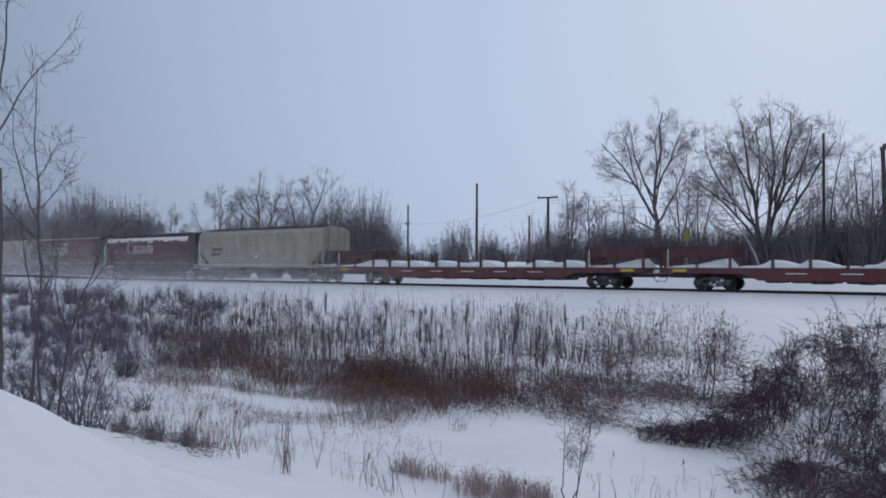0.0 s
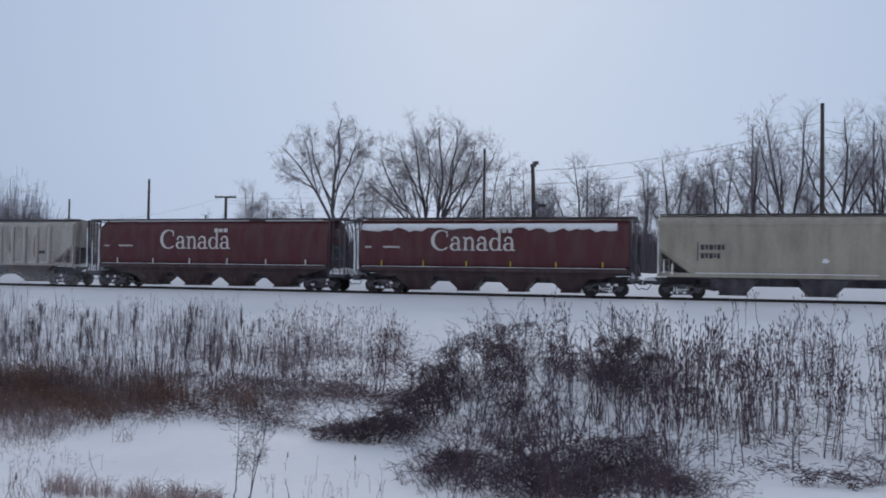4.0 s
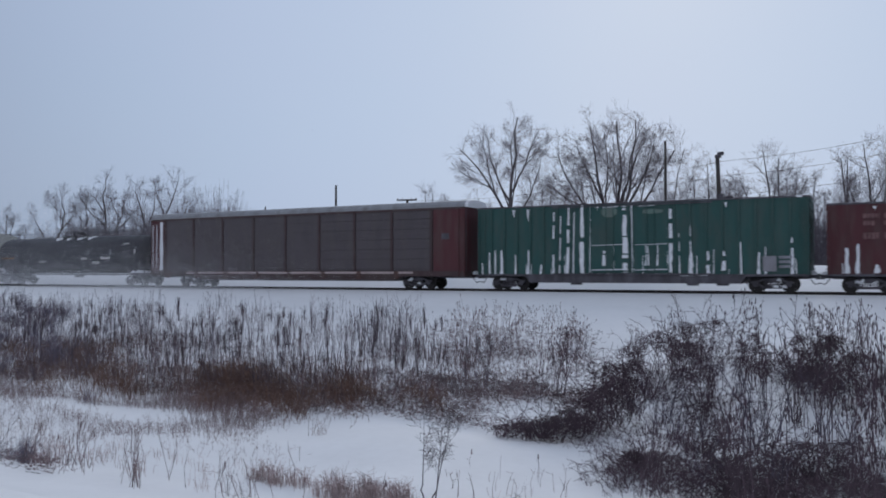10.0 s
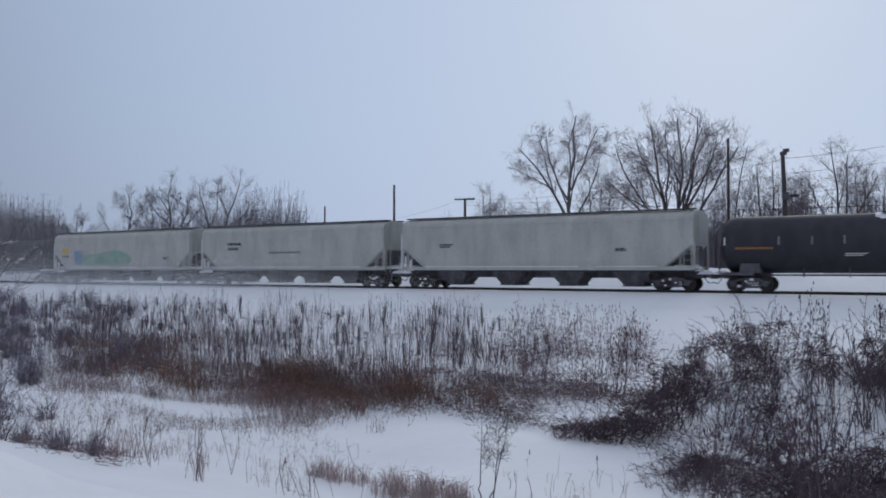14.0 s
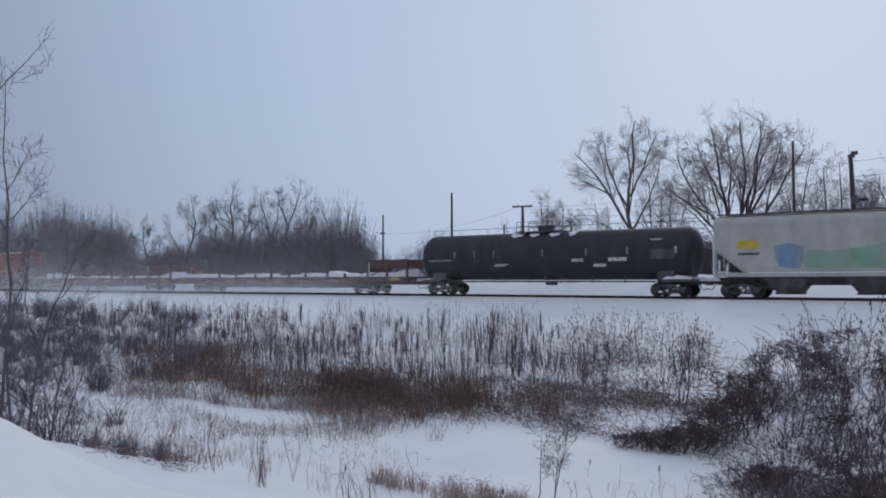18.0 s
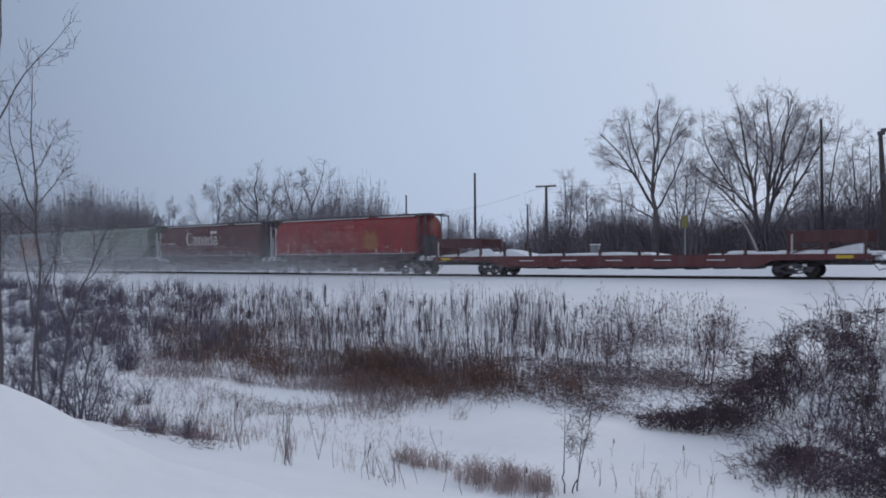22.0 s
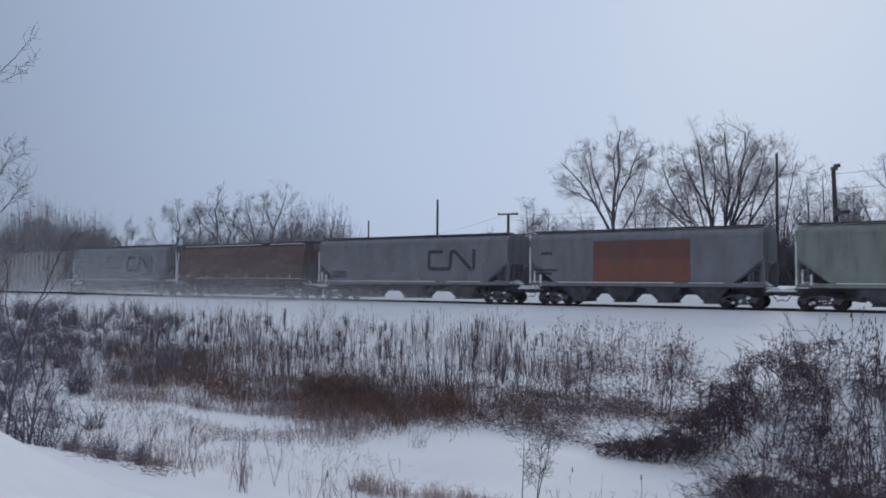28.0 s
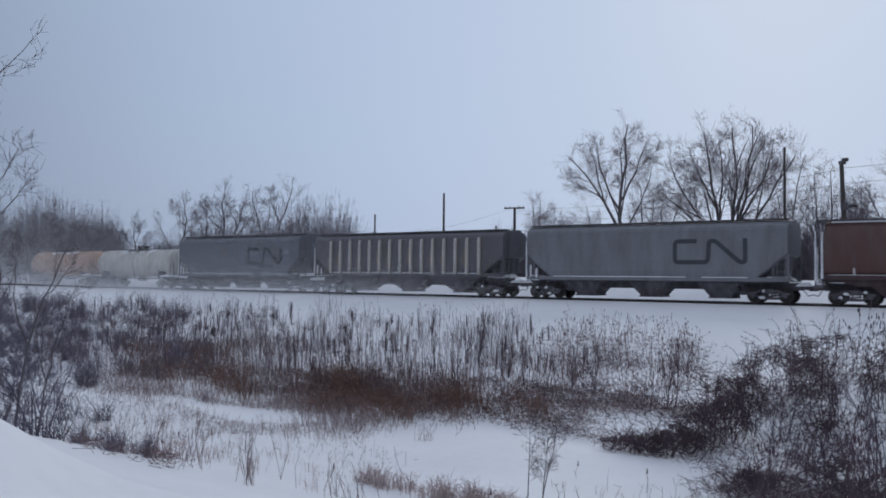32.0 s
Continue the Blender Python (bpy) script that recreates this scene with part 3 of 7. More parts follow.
def cylinder_hopper(label, length, mat, words, word_mat, snow_top=False, sheaf=False, word_x=-3.1, word_w=5.3, inset=0.8):
    """Round-sided grain hopper with four discharge chutes."""
    car = thing("grain_hopper_car", label, "hopper car", "cars of the freight train")
    half = length / 2 - inset
    part("body", hull(CYL, half, 0.02, 1.62, 1.63), mat, car, "", True)
    part("end_slope", Geo().slab([(-half - 0.6, 1.2), (half + 0.6, 1.2), (half - 0.1, 3.3), (-half + 0.1, 3.3)], -0.9, 0.9), DARK_STEEL, car)
    for y in (-1.56, 1.46):
        part("side_sill", Geo().box(-half, half, y, y + 0.10, 1.36, 1.60), UNDER_RED, car)
    part("cross_deck", Geo().box(-half, half, -1.45, 1.45, 1.42, 1.5), DARK_STEEL, car)
    part("sill_snow", Geo().box(-half + 0.2, half - 0.2, -1.578, -1.50, 1.604, 1.63), CAKED_SNOW, car, "wind-packed snow on the sill")
    for i in range(6):
        x = -half + 1.5 + i * (2 * half - 3) / 5
        part("sill_bracket", Geo().box(x - 0.035, x + 0.035, -1.60, -1.56, 1.62, 1.98), LETTER_YELLOW if snow_top else LETTER_WHITE, car)
    part("underframe", Geo().slab([(-half + 1.6, 1.0), (half - 1.6, 1.0), (half - 0.2, 1.4), (-half + 0.2, 1.4)], -1.2, 1.2), UNDER_RED, car)
    chutes(car, -half + 1.9, half - 1.9, 4, 1.08, UNDER_RED, 0.20, 0.16, 0.40)
    running_gear(car, length, 2.15)
    for s in (-1, 1):
        end_frame(car, s, s * half, s * (length / 2 - 0.28), 4.55, DARK_STEEL)
    roof_gear(car, length / 2 - 0.3, 4.55, mat)
    if snow_top:
        rnd = random.Random(5)
        top = [(-half + 0.1 + i * (2 * half - 0.8) / 40, 0) for i in range(41)]
        drop = [4.02 - 0.26 * rnd.random() ** 2 - 0.04 * (1 + math.sin(i * 0.9)) for i in range(41)]
        g = Geo()
        g.loft([[(x, -1.36, d), (x, -1.475, d + 0.03), (x, -1.40, 4.12), (x, -1.27, 4.27), (x, -1.05, 4.27)] for (x, _), d in zip(top, drop)])
        part("roof_snow", g, CAKED_SNOW, car, "ragged snow hanging from the roof edge", True)
    else:
        part("roof_snow", Geo().box(-half + 0.3, half * 0.3, -0.98, -0.8, 4.48, 4.56).box(half * 0.45, half - 0.6, -1.0, -0.82, 4.47, 4.55), CAKED_SNOW, car)
    if words:
        wordmark(car, word_x, 2.62, word_w, word_mat)
        marks(car, -half + 0.4, 2.75, -1.588, word_mat, 1, 0.45, 0.10)
        marks(car, -half + 1.6, 2.75, -1.588, word_mat, 1, 1.1, 0.12)
    if sheaf:
        for sd in (-1, 1):
            for k, (z, tilt, ln) in enumerate(((2.0, 52, 0.78), (2.34, 46, 1.0), (2.82, 36, 0.86))):
                cx, a = 3.38 + sd * 0.10, radians(tilt)
                g = Script().stroke([(cx + sd * math.sin(a) * ln * f, z + math.cos(a) * ln * f, w * 0.42) for f, w in ((0, 0.25), (0.2, 0.75), (0.45, 1.0), (0.75, 0.8), (1.0, 0.15))], -1.597)
                part("wheat_leaf", g, WHEAT, car, "faded yellow leaf of a wheat-sheaf emblem")
        part("wheat_stalk", Script().stroke([(3.38, 1.86, 0.10), (3.38, 2.5, 0.07), (3.38, 3.0, 0.04)], -1.597), WHEAT, car)
    return car


def flat_hopper(label, length, mat, gaps, low=1.35, chute_mat=None, name="covered_hopper_car", top_scale=1.0, inset=0.8, shoulder=0.30, deep=False):
    """Smooth-sided covered hopper with sloped ends."""
    car = thing(name, label, "hopper car", "cars of the freight train")
    half = length / 2 - inset
    prof = [(y, 1.45 + (z - 1.45) * top_scale if z > 2 else z) for y, z in FLATSIDE]
    zt = prof[-1][1]
    part("body", hull(prof, half, 1.75, low, 2.75), mat, car)
    for y in (-1.55, 1.42):
        part("side_sill", Geo().box(-half, half, y, y + 0.13, low - 0.14, low + 0.10), mat, car)
    part("end_slope", Geo().slab([(-half + 0.5, 1.1), (half - 0.5, 1.1), (half - 0.1, 2.7), (-half + 0.1, 2.7)], -0.8, 0.8), DARK_STEEL, car)
    if not deep:
        part("underframe", Geo().slab([(-half + 2.6, 1.12), (half - 2.6, 1.12), (half - 0.4, 1.24), (-half + 0.4, 1.24)], -1.25, 1.25), DARK_STEEL, car)
    chutes(car, -half + 1.8, half - 1.8, gaps + 1, 1.45 if deep else 1.2, chute_mat or DARK_STEEL, 0.24, 0.10 if deep else 0.15, shoulder)
    running_gear(car, length, 2.2)
    for s, b in ((1, 0.9), (-1, 1.3)):           # brake rigging between the truck and the first chute
        x = s * (half - 2.95)
        part("brake_cylinder", Geo().disc(x - s * 0.1, -0.95, -0.35, 0.78, 0.2, 10).box(x - 0.5, x + 0.45, -1.0, -0.9, 0.94, 1.02), DARK_STEEL, car)
        part("brake_rigging", Geo().slab([(x - 0.65, 0.55), (x + 0.2, 0.42), (x + 0.6, 0.62), (x + 0.5, 1.15), (x - 0.6, 1.15)], -0.6, 0.6).tube([(x - s * b, -0.85, 0.52), (x + s * 0.6, -0.85, 0.60)], [0.035, 0.035], 5), DARK_STEEL, car)
    part("sill_snow", Geo().box(-half + 2.0, half * 0.3, -1.572, -1.552, low + 0.07, low + 0.115).box(half * 0.42, half - 2.2, -1.572, -1.552, low + 0.07, low + 0.11), CAKED_SNOW, car, "wind-packed snow on the sill")
    for s in (-1, 1):
        for y in (-1.5, 1.5):
            part("end_post", Geo().box(s * half - 0.05, s * half + 0.05, y - 0.04, y + 0.04, low - 0.1, 2.9), mat, car)
            part("end_post", Geo().box(s * (half - 0.8) - 0.03, s * (half - 0.8) + 0.03, y - 0.03, y + 0.03, low - 0.1, 2.1), mat, car)
        if s < 0:
            for x1, w, z0, z1 in ((-half - 0.02, 0.03, low, zt - 1.0), (-half + 0.3, 0.035, low + 0.05, 2.2), (-half + 0.75, 0.045, low, 1.95)):
                part("post_snow", Geo().loft([[(x1 - k * w, -1.61, z), (x1 + k * w, -1.61, z), (x1 + k * w, -1.5, z), (x1 - k * w, -1.5, z)] for z, k in ((z0, 1.5), (z0 + (z1 - z0) * 0.35, 0.8), (z0 + (z1 - z0) * 0.7, 1.1), (z1, 0.5))]), CAKED_SNOW, car, "snow packed against the end posts")
        ladder(car, s * half + s * 0.06, -1.1, 1.1, zt - 0.3, mat, 0.5, False)
        ladder(car, s * (half - 0.35), -1.56, 1.2, zt - 0.5, mat, 0.45)
        a, b = sorted((s * half, s * (half - 1.4)))
        part("end_snow", Geo().loft([[(a, -1.4, 1.28), (b, -1.4, 1.28), (b, 0.8, 1.28), (a, 0.8, 1.28)], [(a + 0.2, -1.2, 1.5), (b - 0.5, -1.2, 1.45), (b - 0.4, 0.5, 1.6), (a + 0.3, 0.5, 1.6)]]), CAKED_SNOW, car)
    roof_gear(car, half - 0.05, zt - 0.03, mat)
    part("eave_seam", Geo().box(-half + 0.05, half - 0.05, -1.60, -1.575, prof[2][1] - 0.03, prof[2][1] + 0.05), mat, car)
    return car


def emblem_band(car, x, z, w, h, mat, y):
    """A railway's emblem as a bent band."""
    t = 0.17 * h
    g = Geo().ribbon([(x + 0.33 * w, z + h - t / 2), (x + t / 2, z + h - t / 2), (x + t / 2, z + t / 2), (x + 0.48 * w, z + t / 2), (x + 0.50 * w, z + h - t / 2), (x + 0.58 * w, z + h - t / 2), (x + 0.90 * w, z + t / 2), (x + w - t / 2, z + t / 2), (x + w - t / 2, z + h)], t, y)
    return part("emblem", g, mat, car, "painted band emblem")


def ribbed_hopper(label, length, mat, ribs, chute_mat, rib_mat=None):
    rib_mat = rib_mat or mat
    rust_wash = paint("brown_rust_wash", (0.22, 0.15, 0.11), 0.6)
    car = flat_hopper(label, length, mat, 2, 1.5, chute_mat, "ribbed_hopper_car", 0.955, shoulder=0.49, deep=True)
    half = length / 2 - 0.8
    rib = Geo().box(-0.08, 0.08, -1.72, -1.57, 1.5, 4.1).mesh("rib", rib_mat)
    rib_far = Geo().box(-0.07, 0.07, 1.57, 1.72, 1.5, 4.1).mesh("rib", rib_mat)
    for i in range(ribs):
        x = -half + 1.9 + i * (2 * half - 3.8) / (ribs - 1)
        for me in (rib, rib_far):
            part("rib", me, None, car).location = (x, 0, 0)
        if (i * 7) % 5 < 3:
            part("rust_stain", Geo().slab([(x - 0.42, 2.0 + 0.3 * (i % 3)), (x - 0.14, 1.6), (x - 0.14, 3.9), (x - 0.34, 3.4 - 0.2 * (i % 4))], -1.592, -1.574), rust_wash, car)
        part("rib_snow", Geo().box(x - 0.13, x - 0.071, -1.70, -1.58, 1.55, 4.0), CAKED_SNOW, car)
    return car


def stuck_snow(car, rnd, x, w, z0, z1, name="snow_streak", label="wind-driven snow stuck to the side"):
    """A ragged strip of snow blown against the side, wider at its foot, broken here and there."""
    steps = max(3, round((z1 - z0) / 0.28))
    g, run, lean = Geo(), [], rnd.uniform(-0.008, 0.008)
    for k in range(steps + 1):
        f = k / steps
        half = 0.5 * w * (1.1 - 0.55 * f) * rnd.uniform(0.6, 1.1)
        m = x + lean * k + rnd.uniform(-0.10, 0.10) * w
        run.append([(m - half, -1.586, z0 + (z1 - z0) * f), (m + half, -1.586, z0 + (z1 - z0) * f), (m + half, -1.505, z0 + (z1 - z0) * f), (m - half, -1.505, z0 + (z1 - z0) * f)])
        if len(run) > 2 and rnd.random() < 0.12:
            g.loft(run)
            run = []
    if len(run) > 1:
        g.loft(run)
    part(name, g, CAKED_SNOW, car, label)


def boxcar(label, length, mat, top, low, doors, rnd_seed, streaks, drips, door_snow):
    """doors: from and to along the car of each leaf; streaks: place, width, foot and head; drips: place and length below the eave; door_snow: rectangles of snow on the doors."""
    car = thing("boxcar", label, "boxcar", "cars of the freight train")
    half = length / 2 - 0.42
    d0, d1 = doors[0][0], doors[-1][1]
    part("body", Geo().box(-half, half, -1.5, 1.5, 1.0, top - 0.15), mat, car)
    part("roof", Geo().loft([[(x, -1.55, top - 0.15), (x, 1.55, top - 0.15), (x, 1.5, top - 0.05), (x, 0.6, top + 0.02), (x, -0.6, top + 0.02), (x, -1.5, top - 0.05)] for x in (-half - 0.03, half + 0.03)]), DARK_STEEL, car, "grimy flat roof")
    part("side_sill", Geo().slab([(-half, 1.0), (-half, 0.90), (-half + 3.3, 0.86), (-half + 3.6, low), (half - 3.6, low), (half - 3.3, 0.86), (half, 0.90), (half, 1.0)], -1.54, 1.54), DARK_STEEL, car, "grimy side sill")
    for x in (d0 - 1.0, d1 + 1.2, half - 4.6):
        part("hanger", Geo().box(x - 0.3, x + 0.3, -1.35, -0.9, low - 0.12, low + 0.02), DARK_STEEL, car)
    n = 22
    rib = Geo().box(-0.05, 0.05, -1.57, -1.5, 1.0, top - 0.15).mesh("side_post", mat)
    rib2 = Geo().box(-0.05, 0.05, 1.5, 1.57, 1.0, top - 0.15).mesh("side_post", mat)
    rnd = random.Random(rnd_seed)
    for i in range(n + 1):
        x = -half + 0.06 + i * (2 * half - 0.12) / n
        if d0 - 0.1 < x < d1 + 0.1:
            continue
        for me in (rib, rib2):
            part("side_post", me, None, car).location = (x, 0, 0)
    for a, b in doors:
        leaf = part("door", Geo().box(a + 0.03, b - 0.03, -1.56, -1.5, 1.08, top - 0.28), mat, car, "plug door with lock rods")
        for z in (1.14, 2.15, 3.2, top - 0.42):
            part("door_rib", Geo().box(a + 0.06, b - 0.06, -1.59, -1.56, z, z + 0.08), mat, leaf)
        for x in (a + 0.05, b - 0.11):
            part("door_edge", Geo().box(x, x + 0.06, -1.60, -1.56, 1.08, top - 0.28), mat, leaf)
        for x in ((a + b) / 2 - 0.22, (a + b) / 2 + 0.22):
            part("lock_rod", Geo().box(x - 0.025, x + 0.025, -1.63, -1.59, 1.0, top - 0.3), mat, leaf)
    part("door_track", Geo().box(d0 - 2.4, d1 + 2.4, -1.64, -1.57, 0.96, 1.04), DARK_STEEL, car)
    part("door_track", Geo().box(d0 - 2.4, d1 + 2.4, -1.62, -1.57, top - 0.27, top - 0.2), DARK_STEEL, car)
    for x, w, z0, z1 in streaks:
        stuck_snow(car, rnd, x, w, z0, z1)
    thin = [(rnd.uniform(-half + 0.3, half - 0.3), rnd.uniform(0.03, 0.07), rnd.choice((1.3, 1.6, 2.1))) for _ in range(14)]
    for x, w, z1 in thin:
        stuck_snow(car, rnd, x, w, 1.0, z1)
    for x, tall in drips:
        part("snow_drip", Geo().slab([(x - 0.08, top - 0.28), (x - 0.05, top - 0.28 - tall * 0.5), (x + 0.02, top - 0.28 - tall), (x + 0.05, top - 0.28 - tall * 0.4), (x + 0.07, top - 0.28)], -1.586, -1.505), CAKED_SNOW, car)
    for x0, x1, z0, z1 in door_snow:
        part("door_snow", Geo().slab([(x0, z0 + 0.05), (x0 + 0.1, z0), (x1 - 0.05, z0 + 0.03), (x1, z0 + 0.1), (x1 - 0.04, z1), (x0 + 0.06, z1 - 0.05)], -1.60, -1.505), CAKED_SNOW, car)
    for s in (-1, 1):
        ladder(car, s * (half - 0.3), -1.60, 0.95, top - 0.4, mat, 0.42)
        for k in range(9):
            z = 1.2 + k * (top - 1.6) / 8
            part("end_corrugation", Geo().box(s * half - 0.05, s * half + 0.05, -1.3, 1.3, z, z + 0.14), mat, car)
    running_gear(car, length, 2.4)
    return car


def autorack(label, length):
    car = thing("autorack_car", label, "autorack", "cars of the freight train")
    half = length / 2 - 0.45
    part("body", Geo().box(-half, half, -1.48, 1.48, 1.15, 5.5), AUTORACK, car)
    roof = [(1.56, 5.42), (1.54, 5.62), (1.35, 5.80), (0.9, 5.90), (0.3, 5.94)]
    part("roof", Geo().loft([[(x, -y, z) for y, z in roof] + [(x, y, z) for y, z in reversed(roof)] for x in (-half, half)]), RACK_ROOF, car, "pale galvanised rounded roof")
    n = 8
    for i in range(n):
        x0 = -half + 1.6 + i * (2 * half - 4.2) / n
        x1 = x0 + (2 * half - 4.2) / n
        for k in range(6):
            z0 = 1.35 + k * 0.675
            part("side_panel", Geo().box(x0 + 0.10, x1 - 0.10, -1.52, -1.48, z0 + 0.012, z0 + 0.663), AUTORACK, car)
        part("post", Geo().box(x0 - 0.08, x0 + 0.08, -1.58, -1.48, 1.15, 5.42), RACK_POST, car)
        part("post", Geo().box(x0 - 0.08, x0 + 0.08, 1.48, 1.58, 1.15, 5.42), RACK_POST, car)
        part("tie_down_flange", Geo().box(x0 + 0.2, x0 + 0.55, -1.60, -1.555, 0.66, 1.2), BROWN, car)
    part("post", Geo().box(half - 2.65, half - 2.5, -1.58, -1.48, 1.15, 5.42), RACK_POST, car)
    part("top_chord", Geo().box(-half, half, -1.58, -1.48, 5.28, 5.43).box(-half, half, 1.48, 1.58, 5.28, 5.43), RACK_POST, car)
    part("deck_sill", Geo().box(-half, half, -1.55, 1.55, 0.84, 1.2).slab([(-half + 4.9, 0.84), (-half + 5.6, 0.60), (half - 5.6, 0.60), (half - 4.9, 0.84)], -1.5, 1.5), RACK_POST, car)
    part("salt_crust", Geo().box(-half + 4, half - 4, -1.575, -1.555, 1.02, 1.16), PALE_GRASS, car, "tan road-salt crust along the sill")
    part("end_door", Geo().box(half - 2.4, half, -1.57, -1.48, 1.2, 5.4).box(half - 0.05, half + 0.02, -1.3, 1.3, 1.2, 5.4), BOX_RED, car)
    part("end_door", Geo().box(-half, -half + 1.45, -1.57, -1.48, 1.2, 5.4).box(-half - 0.02, -half + 0.05, -1.3, 1.3, 1.2, 5.4), BOX_RED, car)
    part("snow_streak", Geo().loft([[(-half + 1.2 - w, -1.60, z), (-half + 1.2 + w, -1.60, z), (-half + 1.2 + w, -1.572, z), (-half + 1.2 - w, -1.572, z)] for z, w in ((1.3, 0.2), (2.1, 0.15), (3.2, 0.18), (4.2, 0.13), (5.2, 0.16))]), CAKED_SNOW, car)
    for k in (0.2, 0.62):
        part("snow_streak", Geo().box(-half + k, -half + k + 0.07, -1.585, -1.572, 1.4, 5.0), CAKED_SNOW, car)
    part("roof_end_snow", Geo().loft([[(half + 0.004, -y * s, z) for y, z in roof] + [(half + 0.004, y * s, z) for y, z in reversed(roof)] for s in (1.0,)] + [[(half + 0.14, -y * 0.92, z - 0.03) for y, z in roof] + [(half + 0.14, y * 0.92, z - 0.03) for y, z in reversed(roof)]]), CAKED_SNOW, car)
    part("underframe", Geo().slab([(-half + 6, 0.5), (half - 6, 0.5), (half - 4.5, 0.86), (-half + 4.5, 0.86)], -1.0, 1.0), DARK_STEEL, car)
    part("placard", Geo().box(half - 1.75, half - 1.2, -1.585, -1.572, 3.3, 3.7), DARK_STEEL, car)
    for s in (-1, 1):
        ladder(car, s * (half - 0.25), -1.60, 0.9, 5.3, BOX_RED, 0.4)
    running_gear(car, length, 4.4)
    return car


def tank_car(label, length, mat, radius, cz, dome=0.0, rail=True, rack=True, lettering=None):
    car = thing("tank_car", label, "tank car", "cars of the freight train")
    half = length / 2 - 0.55
    rings = []
    for x, k in ((-half, 0.25), (-half + 0.05, 0.55), (-half + 0.2, 0.82), (-half + 0.48, 0.98), (-half + 0.75, 1.0), (half - 0.75, 1.0), (half - 0.48, 0.98), (half - 0.2, 0.82), (half - 0.05, 0.55), (half, 0.25)):
        rings.append([(x, radius * k * math.cos(a), cz + radius * k * math.sin(a)) for a in (2 * math.pi * i / 32 for i in range(32))])
    part("tank_shell", Geo().loft(rings), mat, car, "", True)
    for i in range(5):
        x = -half + 1.5 + i * (2 * half - 3) / 4
        part("weld_band", Geo().loft([[(x + d, (radius + 0.008) * math.cos(a), cz + (radius + 0.008) * math.sin(a)) for a in (2 * math.pi * k / 32 for k in range(32))] for d in (-0.03, 0.03)], False), mat, car)
    part("dome", Geo().loft([[(dome + r * math.cos(a), r * math.sin(a), z) for a in (2 * math.pi * k / 16 for k in range(16))] for r, z in ((0.55, cz + radius - 0.2), (0.55, cz + radius + 0.32), (0.62, cz + radius + 0.33), (0.62, cz + radius + 0.42), (0.3, cz + radius + 0.46))]), DARK_STEEL, car)
    g = Geo()
    zt = cz + radius
    for x in (dome - 1.9, dome - 0.9, dome + 0.9, dome + 1.5):
        for y in (-0.8, 0.8):
            g.tube([(x, y, zt - 0.1), (x, y, zt + 0.72)], [0.022, 0.022], 5)
    for y in (-0.8, 0.8):
        for z in (zt + 0.4, zt + 0.72):
            g.tube([(dome - 1.9, y, z), (dome + 1.5, y, z)], [0.02, 0.02], 5)
    g.box(dome - 2.0, dome + 1.6, -0.85, 0.85, zt + 0.0, zt + 0.05)
    part("platform_railing", g, DARK_STEEL, car)
    if rail:
        g = Geo()
        for k in range(9):
            x = -half + 0.8 + k * (2 * half - 1.6) / 8
            g.tube([(x, -0.62, zt - 0.15), (x, -0.62, zt + 0.35)], [0.018, 0.018], 4)
        g.tube([(-half + 0.8, -0.62, zt + 0.35), (half - 0.8, -0.62, zt + 0.35)], [0.018, 0.018], 4)
        part("walkway_rail", g, DARK_STEEL, car)
    for x, w in ((-2.3, 0.9), (-0.8, 0.7), (0.7, 0.8), (2.2, 0.5)):
        part("top_snow", Geo().loft([[(dome + x + d, -1.02 + e, zt - 0.36 + e * 0.4), (dome + x + d, -0.8, zt - 0.14), (dome + x + d, -0.2, zt + 0.03), (dome + x + d, -0.2, zt - 0.10)] for d, e in ((0, 0.14), (w * 0.3, 0.0), (w * 0.8, 0.05), (w, 0.16))]), CAKED_SNOW, car, "snow patch along the walkway")
    for s in (-1, 1):
        part("end_deck", Geo().box(s * half - (1.9 if s > 0 else -0.1) , s * half + (0.1 if s > 0 else 1.9) - 0.0, -1.4, 1.4, 0.92, 1.08), DARK_STEEL, car)
        part("saddle", Geo().slab([(s * (half - 1.7) - 0.6, 1.05), (s * (half - 1.7) + 0.6, 1.05), (s * (half - 1.7) + 0.5, 1.6), (s * (half - 1.7) - 0.5, 1.6)], -1.25, 1.25), DARK_STEEL, car)
        ladder(car, s * half, -1.2, 0.95, cz, DARK_STEEL, 0.4, False)
    part("end_snow", Geo().loft([[(half - 1.9, -1.35, 1.08), (half, -1.35, 1.08), (half, 0.5, 1.08), (half - 1.9, 0.5, 1.08)], [(half - 1.5, -1.2, 1.35), (half - 0.5, -1.2, 1.25), (half - 0.5, 0.2, 1.4), (half - 1.5, 0.2, 1.4)]]), CAKED_SNOW, car)
    part("underframe_pipe", Geo().tube([(-half + 2.5, -0.9, cz - radius - 0.10), (half - 2.5, -0.9, cz - radius - 0.10)], [0.05, 0.05], 6).box(-0.3, 0.3, -0.3, 0.3, cz - radius - 0.35, cz - radius + 0.1).box(-0.05, 0.05, -0.95, -0.85, cz - radius - 0.15, cz - radius + 0.4), DARK_STEEL, car)
    if rack:
        yb = -radius - 0.012
        zc = cz - 0.1
        marks(car, -half + 1.0, zc - 0.2, -radius * 0.995, lettering, 1, 2.0, 0.13)
        marks(car, 2.4, zc - 0.35, -radius * 0.985, LETTER_WHITE, 1, 0.8, 0.20)
        marks(car, 5.0, zc - 0.35, -radius * 0.985, LETTER_WHITE, 1, 1.2, 0.24)
        marks(car, -3.6, zc - 0.5, -radius * 0.97, LETTER_WHITE, 2, 1.1, 0.06)
